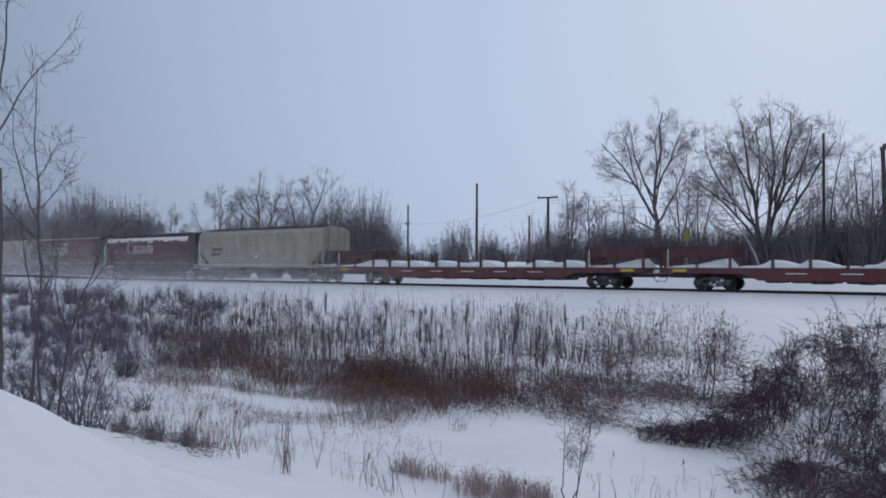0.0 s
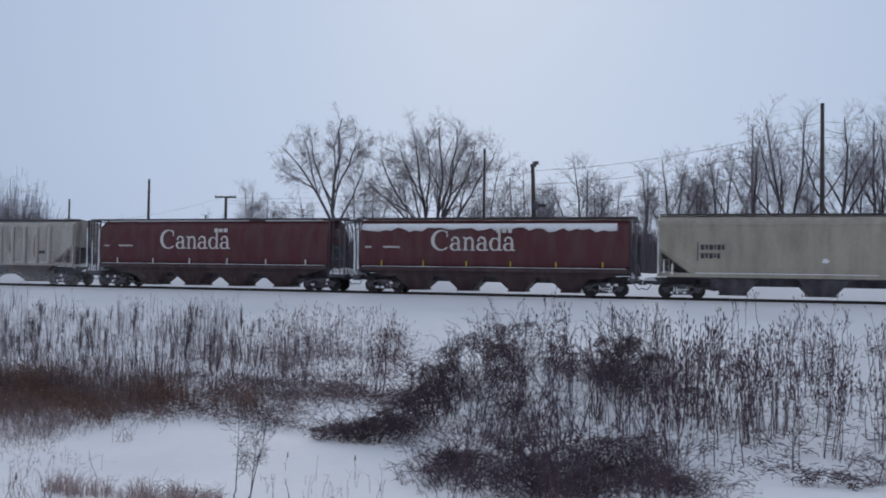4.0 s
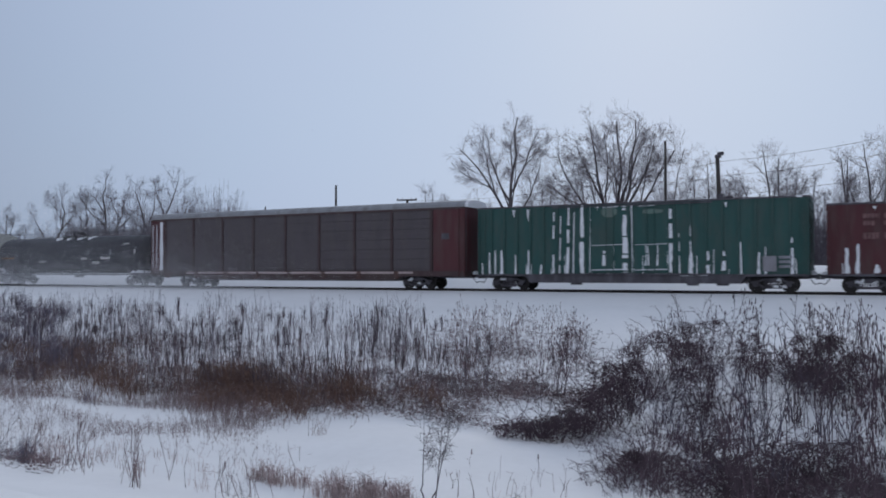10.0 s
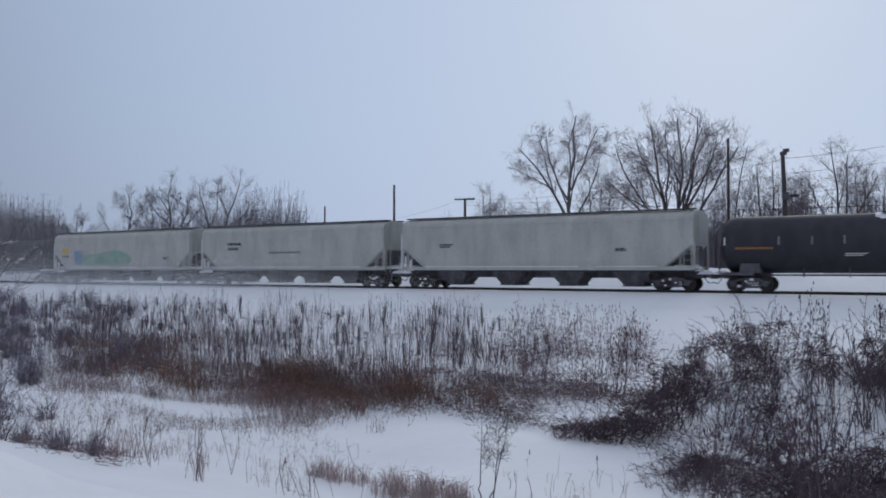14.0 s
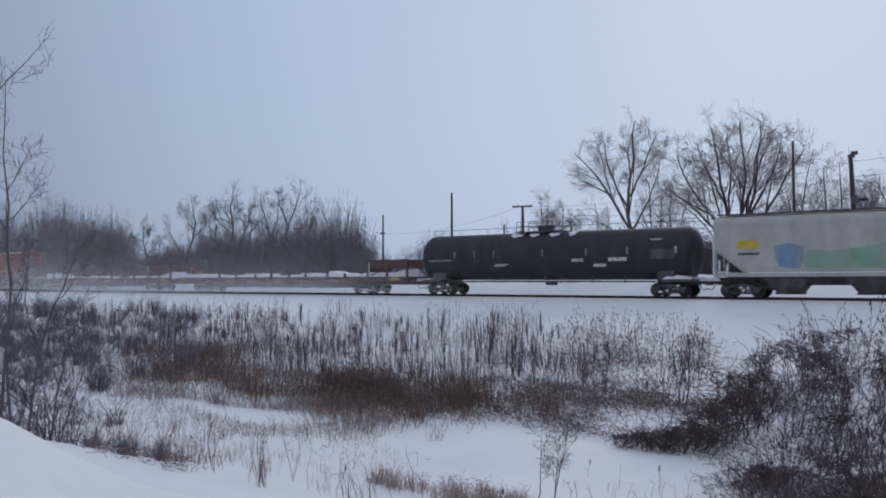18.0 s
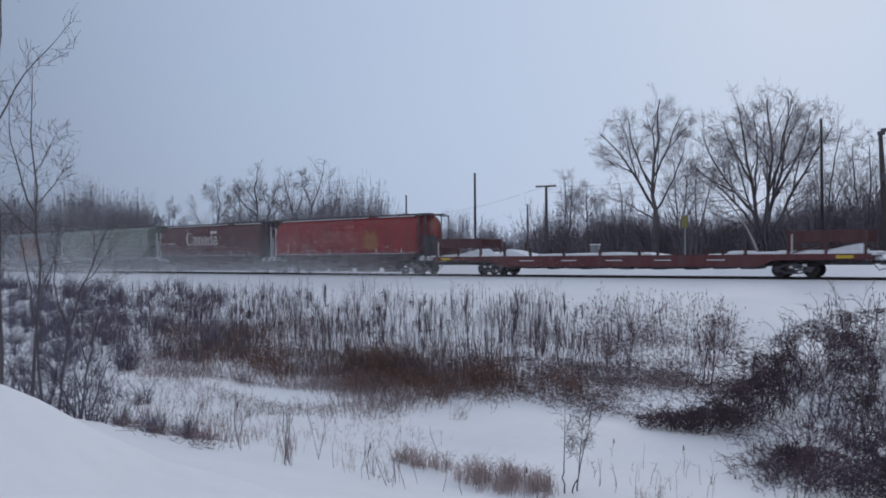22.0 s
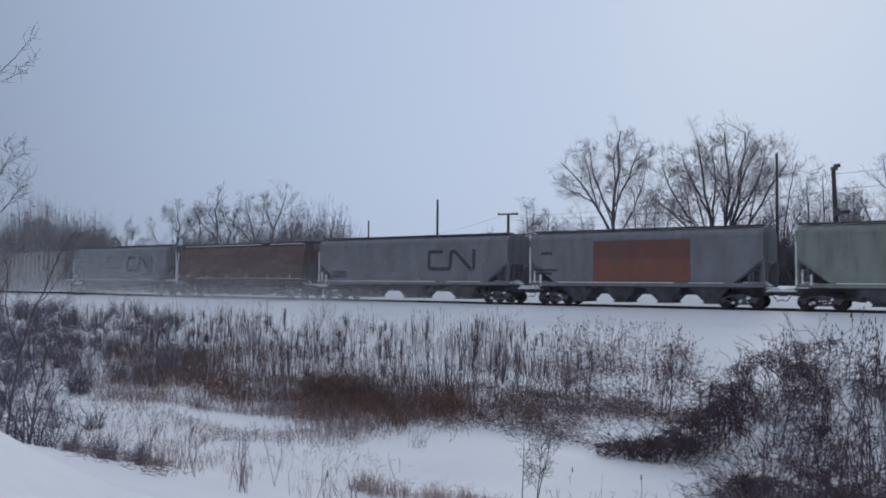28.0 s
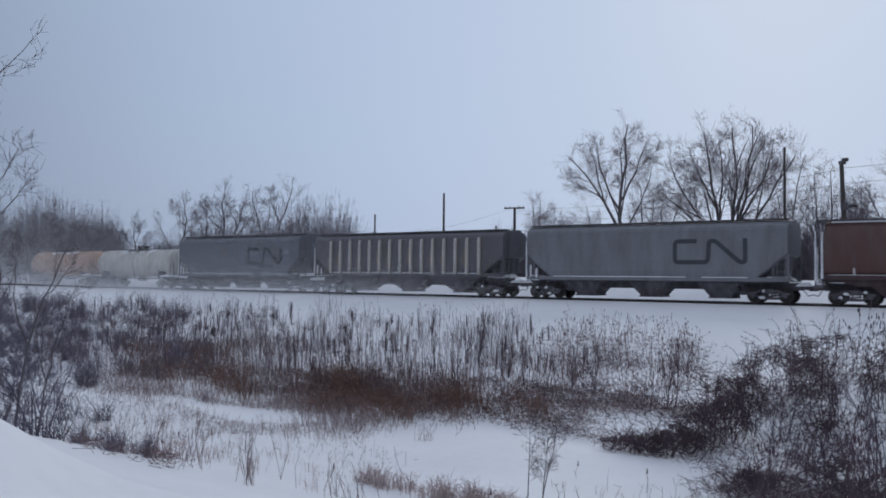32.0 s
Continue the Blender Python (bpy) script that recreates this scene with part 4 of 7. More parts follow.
        marks(car, half - 2.6, zc + 0.85, -radius * 0.86, LETTER_WHITE, 2, 0.7, 0.16)
        for f in (0.01, 0.155, 0.24, 0.32, 0.51, 0.67, 0.81, 0.965):
            x = -half + 0.2 + f * (2 * half - 0.4)
            part("seam_bracket", Geo().box(x - 0.035, x + 0.035, yb - 0.03, yb + 0.05, zc + 0.05, zc + 0.5), LETTER_WHITE if f > 0.9 or f < 0.1 else RACK_ROOF, car)
        part("side_panel", Geo().box(half - 2.5, half - 1.0, yb - 0.03, yb + 0.1, zc - 0.25, zc + 0.35), DARK_STEEL, car)
        part("placard", Geo().box(half - 6.4, half - 5.5, -radius * 0.97 - 0.02, -radius * 0.97 + 0.06, zc - 0.7, zc - 0.5), WHITE_GREY, car)
        part("pipe_snow", Geo().box(-half + 5.5, half - 6.2, -0.96, -0.84, cz - radius - 0.05, cz - radius - 0.01), CAKED_SNOW, car)
        for k in range(6):
            x = -half + 4.5 + k * (2 * half - 9) / 5
            part("pipe_hanger", Geo().box(x - 0.04, x + 0.04, -0.93, -0.87, cz - radius - 0.22, cz - radius + 0.3), DARK_STEEL, car)
    running_gear(car, length, 2.15, 0.62, False)
    for x in (-length / 2 + 0.6, length / 2 - 3.2):
        part("stub_sill", Geo().box(x, x + 2.6, -0.32, 0.32, 0.72, 1.1), DARK_STEEL, car)
    return car


def end_rack(car, a, b):
    """An open end rack of red plate on posts, drifted up inside."""
    for y in (-1.34, 1.26):
        part("rack_plate", Geo().box(a, b, y, y + 0.08, 1.98, 2.62), RACK_RED, car, "dull red side plate of the end rack")
        for x in (a, (a + b) / 2, b):
            part("rack_post", Geo().box(x - 0.07, x + 0.07, y - 0.03, y + 0.11, 1.3, 2.66), RACK_RED, car)
        part("rack_brace", Geo().slab([(a + 0.1, 1.38), (a + 0.35, 1.38), ((a + b) / 2, 1.9), ((a + b) / 2 - 0.25, 1.9)], y + 0.01, y + 0.07), RACK_RED, car)
    part("rack_head", Geo().box(a - 0.05, a + 0.05, -1.3, 1.3, 1.5, 2.5), RACK_RED, car)
    m = (a + b) / 2
    part("rack_snow", Geo().loft([[(a + 0.15, -1.2, 1.25), (b - 0.15, -1.2, 1.25), (b - 0.15, 1.2, 1.25), (a + 0.15, 1.2, 1.25)], [(a + 0.4, -1.05, 1.42), (b - 0.3, -1.05, 1.50), (b - 0.3, 1.0, 1.55), (a + 0.4, 1.0, 1.45)], [(m, -0.9, 1.55), (b - 0.5, -0.9, 1.86), (b - 0.5, 0.6, 1.9), (m, 0.6, 1.6)]]), CAKED_SNOW, car, "snow drifted into the end rack")
    part("grab_iron", Geo().box(a + 0.20, a + 0.26, -1.45, -1.39, 1.3, 2.45), LETTER_WHITE, car)


def intermodal_flat(label, length, seed, trucks=(3.7, 4.7), racks=(True, True)):
    """Empty container flat with a deep side sill, stakes, drifts and end racks; trucks and racks: front, then rear."""
    car = thing("container_flatcar", label, "flatcar", "cars of the freight train")
    half = length / 2 - 0.5
    rnd = random.Random(seed)
    for y in (-1.5, 1.36):
        part("side_sill", Geo().slab([(-half, 1.0), (-half + 5.0, 0.98), (-half + 5.9, 0.60), (half - 5.9, 0.60), (half - 5.0, 0.98), (half, 1.0), (half, 1.32), (-half, 1.32)], y, y + 0.14), FLAT_RED, car)
        part("sill_flange", Geo().box(-half, half, y - 0.03 if y < 0 else y + 0.14, y if y < 0 else y + 0.17, 1.26, 1.32), FLAT_RED, car)
    part("deck", Geo().box(-half, half, -1.36, 1.36, 1.12, 1.24), FLAT_RED, car)
    x = -half + 0.5
    while x < half - 1.2:
        w = rnd.uniform(0.7, 2.6)
        h = 1.43 + rnd.choice((0.0, 0.02, 0.04, 0.08, 0.20))
        if rnd.random() < 0.72:
            part("deck_snow", Geo().loft([[(x, -1.34, 1.24), (x + w * 0.5, -1.34, 1.24), (x + w, -1.34, 1.24), (x + w, 1.3, 1.24), (x, 1.3, 1.24)], [(x + 0.03, -1.31, 1.39), (x + w * 0.5, -1.31, 1.40), (x + w - 0.03, -1.31, 1.38), (x + w - 0.03, 1.2, 1.42), (x + 0.03, 1.2, 1.42)],
                                          [(x + 0.12, -1.24, h), (x + w * 0.55, -1.22, h + 0.03), (x + w - 0.1, -1.24, h - 0.01), (x + w - 0.14, 1.1, h + 0.03), (x + 0.16, 1.1, h)]]), CAKED_SNOW, car, "snow lying on the deck")
        x += w + rnd.choice((0.04, 0.1, 0.5))
    for i in range(8):
        x = -half + 6.2 + i * (2 * half - 12.4) / 7 + rnd.uniform(-0.5, 0.5)
        top = rnd.choice((1.62, 1.7, 1.85, 2.3))
        for y in (-1.47, 1.35):
            part("stake", Geo().box(x - 0.08, x + 0.08, y, y + 0.12, 1.3, top), RACK_POST, car)
        if top > 2:
            part("drift", Geo().loft([[(x - 1.3, -1.2, 1.3), (x + 1.8, -1.2, 1.3), (x + 1.8, 1.0, 1.3), (x - 1.3, 1.0, 1.3)], [(x - 0.5, -1.0, 1.62), (x + 0.9, -1.0, 1.56), (x + 0.9, 0.8, 1.56), (x - 0.6, 0.8, 1.6)], [(x - 0.2, -0.8, 1.82), (x + 0.2, -0.8, 1.75), (x + 0.3, 0.5, 1.75), (x - 0.2, 0.5, 1.8)]]), CAKED_SNOW, car, "heaped snow against a stake")
    for i in range(11):
        x = -half + 6.6 + i * (2 * half - 13.2) / 10
        part("crossbearer", Geo().slab([(x - 0.35, 0.46), (x + 0.35, 0.46), (x + 0.75, 0.8), (x - 0.75, 0.8)], -1.1, 1.1), DARK_STEEL, car)
        if i % 2:
            part("sill_snow", Geo().box(x - 0.6, x + 0.5, -1.56, -1.5, 0.98, 1.03), CAKED_SNOW, car)
    for k, s in enumerate((1, -1)):
        if racks[k]:
            a, b = sorted((s * (half - 0.2), s * (half - 4.2)))
            end_rack(car, a, b)
        else:
            part("hitch_stand", Geo().slab([(s * (half - 3.6), 1.32), (s * (half - 3.3), 1.32), (s * (half - 0.9), 1.88), (s * (half - 0.9), 2.0)][::s], -0.5, 0.5).box(s * (half - 0.8) - 0.12, s * (half - 0.8) + 0.12, -0.6, 0.6, 1.3, 2.3), FLAT_RED, car, "folding trailer hitch")
        part("sill_plate", Geo().box(s * (half - 1.2) - 0.45, s * (half - 1.2) + 0.45, -1.545, -1.532, 1.06, 1.24), LETTER_YELLOW, car)
        part("end_sill", Geo().box(s * half - 0.08, s * half + 0.08, -1.5, 1.5, 0.98, 1.32), FLAT_RED, car)
    for i in range(5):
        x = -5 + i * 2.4 + rnd.uniform(-0.4, 0.4)
        part(("brake_cylinder", "air_tank", "brake_valve")[i % 3], Geo().box(x, x + rnd.uniform(0.5, 1.2), -1.1, -0.5, 0.42, 0.79), DARK_STEEL, car)
    running_gear(car, length, trucks, 0.7)
    return car


# ---- the train, from its head to its tail; ends as x at 16 s ----
CAR_X = []      # each car and its place along the track at 16 s


def join_train(car, front, rear):
    car.matrix_basis = on_track((front + rear) / 2)
    CAR_X.append((car, (front + rear) / 2))
    return car


def grain(front, rear, label, **kw):
    return join_train(cylinder_hopper(label, front - rear, kw.pop("mat", MAROON), kw.pop("words", True), kw.pop("word_mat", LETTER_WHITE), **kw), front, rear)


def build_train():
    join_train(intermodal_flat("empty dark red container flatcar with snow on its deck", 28.6, 1, (4.7, 3.6)), 266.6, 238.0)
    join_train(intermodal_flat("empty dark red container flatcar with snow on its deck", 28.6, 2), 238.0, 209.4)
    c = join_train(flat_hopper("tan covered hopper car with black stencilled marks", 19.4, TAN, 2, inset=0.9), 209.4, 190)
    marks(c, -6.5, 2.75, -1.585, LETTER_BLACK, 2, 1.3, 0.30)
    part("edge_line", Geo().box(-6.68, -6.63, -1.59, -1.582, 2.1, 3.2), LETTER_BLACK, c)
    part("snow_spot", Geo().slab([(-0.2, 2.1), (0.05, 2.05), (0.2, 2.15), (0.1, 2.3), (-0.1, 2.32)], -1.60, -1.58), CAKED_SNOW, c)
    grain(190.0, 172.0, "maroon grain hopper car with snow hanging from its roof", snow_top=True, word_x=-3.58, inset=0.7)
    grain(172.0, 151.9, "maroon grain hopper car with white wordmark", word_x=-3.7, word_w=5.4, inset=1.45)
    c = join_train(ribbed_hopper("grey hopper car with vertical side ribs and rusty chutes", 20.5, RIB_GREY, 15, paint("rusty_dark_chute", (0.085, 0.062, 0.058))), 151.9, 131.4)
    for x in (-5.0, -3.8, -2.6, -1.4, 2.6, 6.6):
        marks(c, x, 2.2, -1.588, LETTER_BLACK, 1, 0.5, 0.22)
    grain(131.4, 113.1, "maroon grain hopper car with white wordmark", word_x=-2.8, inset=1.0)
    c = join_train(boxcar("dark red boxcar with white emblem and snow streaks", 22.05, BOX_RED, 4.85, 0.46, ((-3.55, -2.60), (-2.60, -1.70)), 3,
                          [(-9.63, 0.28, 1.05, 2.4), (-9.15, 0.22, 1.05, 2.6), (-8.2, 0.30, 1.05, 1.5), (-6.46, 0.18, 1.0, 2.0), (-5.67, 0.10, 1.0, 1.8), (-5.38, 0.09, 1.0, 4.0), (-4.75, 0.14, 1.0, 2.8), (-4.4, 0.10, 1.0, 4.3), (-4.12, 0.34, 1.0, 4.6), (-3.5, 0.12, 1.1, 4.5),
                           (-2.28, 0.46, 1.1, 4.5), (-1.85, 0.24, 1.1, 4.5), (1.97, 0.13, 1.0, 4.5), (2.67, 0.10, 1.0, 1.7), (3.1, 0.20, 1.0, 2.1), (3.4, 0.22, 1.0, 2.3), (3.78, 0.10, 1.0, 3.0), (4.4, 0.16, 1.1, 2.1), (5.28, 0.10, 1.2, 2.7), (6.16, 0.17, 1.0, 3.9), (7.02, 0.17, 1.0, 3.7), (7.25, 0.07, 1.0, 2.4), (7.9, 0.16, 1.0, 3.5), (8.13, 0.07, 1.0, 2.6), (8.75, 0.17, 1.0, 3.1), (9.2, 0.16, 1.0, 2.1)],
                          ((-7.4, 0.3), (-6.46, 0.8), (-5.7, 0.35), (-4.85, 0.6), (2.7, 0.3), (3.57, 0.28), (4.45, 0.3), (6.1, 0.2), (-8.3, 0.2)),
                          ((-3.0, -2.62, 1.5, 2.55), (-3.3, -2.8, 1.15, 1.45), (-2.78, -2.66, 2.4, 3.5), (-3.3, -2.5, 3.26, 3.34), (-2.6, -1.75, 3.9, 4.5))), 113.1, 91.05)
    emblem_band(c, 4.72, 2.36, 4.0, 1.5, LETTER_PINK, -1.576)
    for x, w in ((-8.85, 0.75), (-7.85, 0.7), (-6.98, 0.55)):
        marks(c, x, 3.95, -1.576, LETTER_FAINT, 2, w, 0.24, "faded stencilled lettering")
        part("painted_line", Geo().box(x, x + w, -1.582, -1.574, 3.12, 3.18), LETTER_FAINT, c)
        marks(c, x, 2.85, -1.576, LETTER_FAINT, 1, w, 0.26, "faded stencilled lettering")
    part("door_stain", Geo().slab([(-0.9, 1.2), (0.9, 1.15), (1.25, 1.75), (0.6, 2.2), (-0.8, 2.2)], -1.58, -1.573), paint("grey_scrape", (0.17, 0.09, 0.085)), c)
    part("chalk_marks", Geo().slab([(5.0, 1.2), (6.0, 1.15), (6.05, 1.95), (5.5, 2.2), (5.05, 2.1)], -1.58, -1.573), bpy.data.materials["grey_scrape"], c)
    c = join_train(boxcar("tall green boxcar streaked with driven snow", 20.7, GREEN, 5.35, 0.46, ((-2.4, 0.12), (0.2, 2.45)), 4,
                          [(-9.6, 0.12, 1.0, 1.7), (-9.1, 0.12, 1.0, 2.4), (-8.7, 0.10, 1.0, 2.5), (-8.24, 0.24, 1.0, 2.5), (-7.28, 0.12, 1.0, 2.2), (-6.42, 0.13, 1.0, 2.5), (-5.57, 0.16, 1.0, 1.6), (-4.73, 0.20, 1.0, 2.2), (-4.73, 0.12, 3.2, 5.1), (-4.35, 0.07, 1.0, 4.6), (-3.83, 0.20, 1.0, 5.1), (-3.46, 0.07, 1.0, 4.8), (-2.88, 0.30, 1.0, 5.2),
                           (-2.35, 0.12, 1.1, 5.1), (-0.18, 0.36, 1.1, 5.1), (0.27, 0.13, 1.1, 5.1), (-1.49, 0.26, 1.5, 2.7), (-0.92, 0.12, 1.2, 2.7), (1.1, 0.28, 1.5, 2.7), (1.72, 0.10, 1.5, 2.7), (2.42, 0.34, 1.1, 4.8), (3.65, 0.22, 1.0, 2.3), (3.62, 0.07, 2.3, 3.8), (4.6, 0.22, 1.0, 2.3), (4.9, 0.06, 1.0, 2.4), (5.45, 0.24, 1.2, 2.3), (6.4, 0.12, 1.0, 2.8), (7.33, 0.15, 1.0, 2.2), (9.08, 0.17, 1.0, 3.0), (3.0, 0.06, 1.0, 3.4), (7.7, 0.10, 1.0, 2.5)],
                          ((-7.4, 0.5), (-6.42, 0.75), (5.6, 0.3), (-1.9, 0.2)),
                          ((-2.3, 0.0, 2.72, 2.80), (0.3, 2.3, 2.72, 2.79), (-2.3, 0.0, 1.22, 1.32), (0.3, 2.3, 1.22, 1.31), (-2.6, 2.6, 1.0, 1.05), (-1.6, -0.6, 5.0, 5.08), (0.6, 1.6, 5.0, 5.07), (3.0, 4.6, 0.88, 0.94))), 91.05, 70.35)
    part("door_emblem", Geo().slab([(-1.62, 4.62), (-1.4, 4.42), (-0.95, 4.42), (-0.7, 4.62), (-0.66, 4.85), (-0.9, 5.02), (-1.4, 5.02), (-1.64, 4.85)], -1.60, -1.562), paint("faded_green_emblem", (0.13, 0.21, 0.18)), c)
    part("side_emblem", Geo().slab([(0.85, 4.62), (1.3, 4.55), (2.0, 4.6), (2.1, 4.75), (1.5, 4.85), (0.9, 4.8)], -1.60, -1.562), bpy.data.materials["faded_green_emblem"], c)
    part("roof_end", Geo().box(9.3, 9.6, -1.57, -1.0, 5.2, 5.32), CAKED_SNOW, c)
    part("placard", Geo().box(7.55, 8.25, -1.60, -1.573, 1.15, 2.0), paint("pale_grey_placard", (0.33, 0.33, 0.37)), c)
    marks(c, 8.4, 1.85, -1.585, bpy.data.materials["pale_grey_placard"], 3, 0.7, 0.16)
    join_train(autorack("long grimy autorack car with pale rounded roof", 30.05), 70.35, 40.3)
    join_train(tank_car("black tank car with snow on top", 21.65, TANK_BLACK, 1.64, 2.68, 0.1, lettering=WHEAT), 40.3, 18.65)
    c = join_train(flat_hopper("pale grey covered hopper car", 22.35, WHITE_GREY, 3, top_scale=1.02), 18.65, -3.7)
    marks(c, -7.2, 2.9, -1.585, LETTER_BLACK, 2, 1.1, 0.10)
    marks(c, 5.6, 2.35, -1.585, LETTER_BLACK, 1, 0.7, 0.22)
    c = join_train(flat_hopper("pale grey covered hopper car with black marks", 21, WHITE_GREY, 3, top_scale=1.02), -3.7, -24.7)
    marks(c, -6.6, 3.2, -1.585, LETTER_BLACK, 2, 1.6, 0.24)
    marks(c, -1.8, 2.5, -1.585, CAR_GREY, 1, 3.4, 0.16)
    c = join_train(flat_hopper("pale grey covered hopper car with green and blue spray paint", 22.2, WHITE_GREY, 3, top_scale=1.02), -24.7, -46.9)
    part("spray_paint", Geo().slab([(-5.3, 1.75), (-4.0, 1.62), (-2.4, 1.7), (-0.6, 1.6), (1.0, 1.7), (1.9, 1.8), (2.3, 2.2), (1.7, 2.7), (0.6, 2.95), (-0.4, 3.1), (-1.6, 2.9), (-2.8, 2.75), (-4.0, 2.6), (-5.0, 2.7), (-5.5, 2.3)], -1.588, -1.572), GRAFFITI_GREEN, c, "soft green spray-painted scrawl")
    part("spray_paint", Geo().slab([(-6.6, 1.75), (-5.6, 1.65), (-5.3, 2.3), (-5.35, 2.9), (-6.1, 3.1), (-6.9, 2.95), (-6.85, 2.3)], -1.588, -1.572), GRAFFITI_BLUE, c, "blue spray-painted blot")
    part("logo_panel", Geo().slab([(-9.0, 2.85), (-7.9, 2.8), (-7.7, 3.05), (-7.9, 3.3), (-8.9, 3.3)], -1.588, -1.572), LETTER_YELLOW, c)
    marks(c, -8.9, 2.45, -1.585, LETTER_BLACK, 1, 1.2, 0.14)
    marks(c, 6.8, 2.1, -1.585, LETTER_BLACK, 1, 0.7, 0.24)
    join_train(tank_car("black tank car with snow along its walkway", 21.75, TANK_BLACK, 1.64, 2.68, -0.4, lettering=RACK_ROOF), -46.9, -68.65)
    join_train(intermodal_flat("empty dark red container flatcar with snow on its deck", 29.85, 3, (5.4, 3.65), (True, False)), -68.65, -98.5)
    join_train(intermodal_flat("empty dark red container flatcar with snow on its deck", 30.7, 4, (4.5, 5.4)), -98.5, -129.2)
    grain(-129.2, -147.8, "bright red grain hopper car with faded wordmark", mat=RED, word_mat=LETTER_FADED, sheaf=True, word_x=-3.4, word_w=5.2, inset=1.15)
    grain(-147.8, -166.2, "maroon grain hopper car with white wordmark", word_x=-3.42, inset=1.2)
    c = join_train(flat_hopper("dull green-grey covered hopper car", 21.7, GREEN_GREY, 2, inset=1.05), -166.2, -187.9)
    marks(c, 2.2, 2.7, -1.585, WHITE_GREY, 2, 0.35, 0.5)
    marks(c, -1.2, 2.4, -1.585, WHITE_GREY, 1, 1.3, 0.18)
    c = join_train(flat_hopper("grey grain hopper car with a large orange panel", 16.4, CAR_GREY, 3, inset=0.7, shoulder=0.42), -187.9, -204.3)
    part("colour_panel", Geo().box(-2.95, 3.3, -1.597, -1.575, 1.5, 4.05), RUST, c, "faded orange painted panel")
    part("panel_band", Geo().box(-2.95, 3.3, -1.602, -1.597, 2.9, 4.05), paint("faded_maroon_band", (0.145, 0.058, 0.048), 0.5), c)
    marks(c, -6.7, 3.2, -1.585, LETTER_BLACK, 1, 0.8, 0.22)
    marks(c, -7.3, 2.15, -1.585, LETTER_BLACK, 2, 1.8, 0.14)
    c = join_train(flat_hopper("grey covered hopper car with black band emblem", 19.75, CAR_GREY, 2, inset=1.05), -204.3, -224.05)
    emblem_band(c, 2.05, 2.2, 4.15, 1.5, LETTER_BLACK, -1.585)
    part("tool_box", Geo().box(-7.2, -5.8, -1.66, -1.56, 1.7, 2.2), DARK_STEEL, c)
    c = grain(-224.05, -242.2, "weathered brown grain hopper car", mat=BROWN, words=False)
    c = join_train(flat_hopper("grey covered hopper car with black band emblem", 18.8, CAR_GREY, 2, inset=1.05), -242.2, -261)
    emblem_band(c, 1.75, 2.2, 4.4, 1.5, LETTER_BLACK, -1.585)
    c = join_train(ribbed_hopper("dark hopper car with pale vertical ribs", 19.6, paint("dark_slate_car_paint", (0.10, 0.10, 0.115)), 15, DARK_STEEL, RIB_GREY), -261, -280.6)
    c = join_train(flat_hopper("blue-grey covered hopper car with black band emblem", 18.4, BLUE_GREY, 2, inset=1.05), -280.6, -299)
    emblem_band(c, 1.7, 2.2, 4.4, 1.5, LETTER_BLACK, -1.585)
    join_train(tank_car("short white tank car veiled in blown snow", 14.6, TANK_WHITE, 1.38, 2.38, 0.0, False, False), -299, -313.6)
    join_train(tank_car("short tan tank car veiled in blown snow", 14.6, TANK_TAN, 1.38, 2.38, 0.0, False, False), -313.6, -328.2)


build_train()


# ---- woody plants ----
class Twigs:
    """Collects tapering twigs; each is a three-sided prism."""

    def __init__(self):
        self.rows = []

    def add(self, p, q, r0, r1):
        self.rows.append((*p, *q, r0, r1))

    def mesh(self, name, mat, sides=3):
        a = np.array(self.rows, float)
        p, q = a[:, 0:3], a[:, 3:6]
        d = q - p
        d /= np.maximum(np.linalg.norm(d, axis=1), 1e-9)[:, None]
        ref = np.where(np.abs(d[:, 2:3]) < 0.9, np.array([[0, 0, 1.0]]), np.array([[1.0, 0, 0]]))
        u = np.cross(d, ref)
        u /= np.linalg.norm(u, axis=1)[:, None]
        w = np.cross(d, u)
        v = np.empty((len(a), 2 * sides, 3))
        for k in range(sides):
            o = math.cos(2 * math.pi * k / sides) * u + math.sin(2 * math.pi * k / sides) * w
            v[:, k], v[:, k + sides] = p + o * a[:, 6:7], q + o * a[:, 7:8]
        quad = np.array([[k, (k + 1) % sides, sides + (k + 1) % sides, sides + k] for k in range(sides)])
        f = (np.arange(len(a))[:, None, None] * 2 * sides + quad[None]).reshape(-1, 4)
        me = bpy.data.meshes.new(name)
        me.from_pydata(v.reshape(-1, 3).tolist(), [], f.tolist())
        me.materials.append(mat)
        me.update()
        return me


def rand_dir(rnd):
    return Vector((rnd.gauss(0, 1), rnd.gauss(0, 1), rnd.gauss(0, 1))).normalized()


def stand(ob, az, y, turn=0.0, sink=0.15):
    """Plants a thing on the ground at a bearing and a depth."""
    x = y * math.tan(radians(az))
    ob.matrix_basis = pose(x, y, height(x, y) - sink, 0, 0, turn)
    return ob


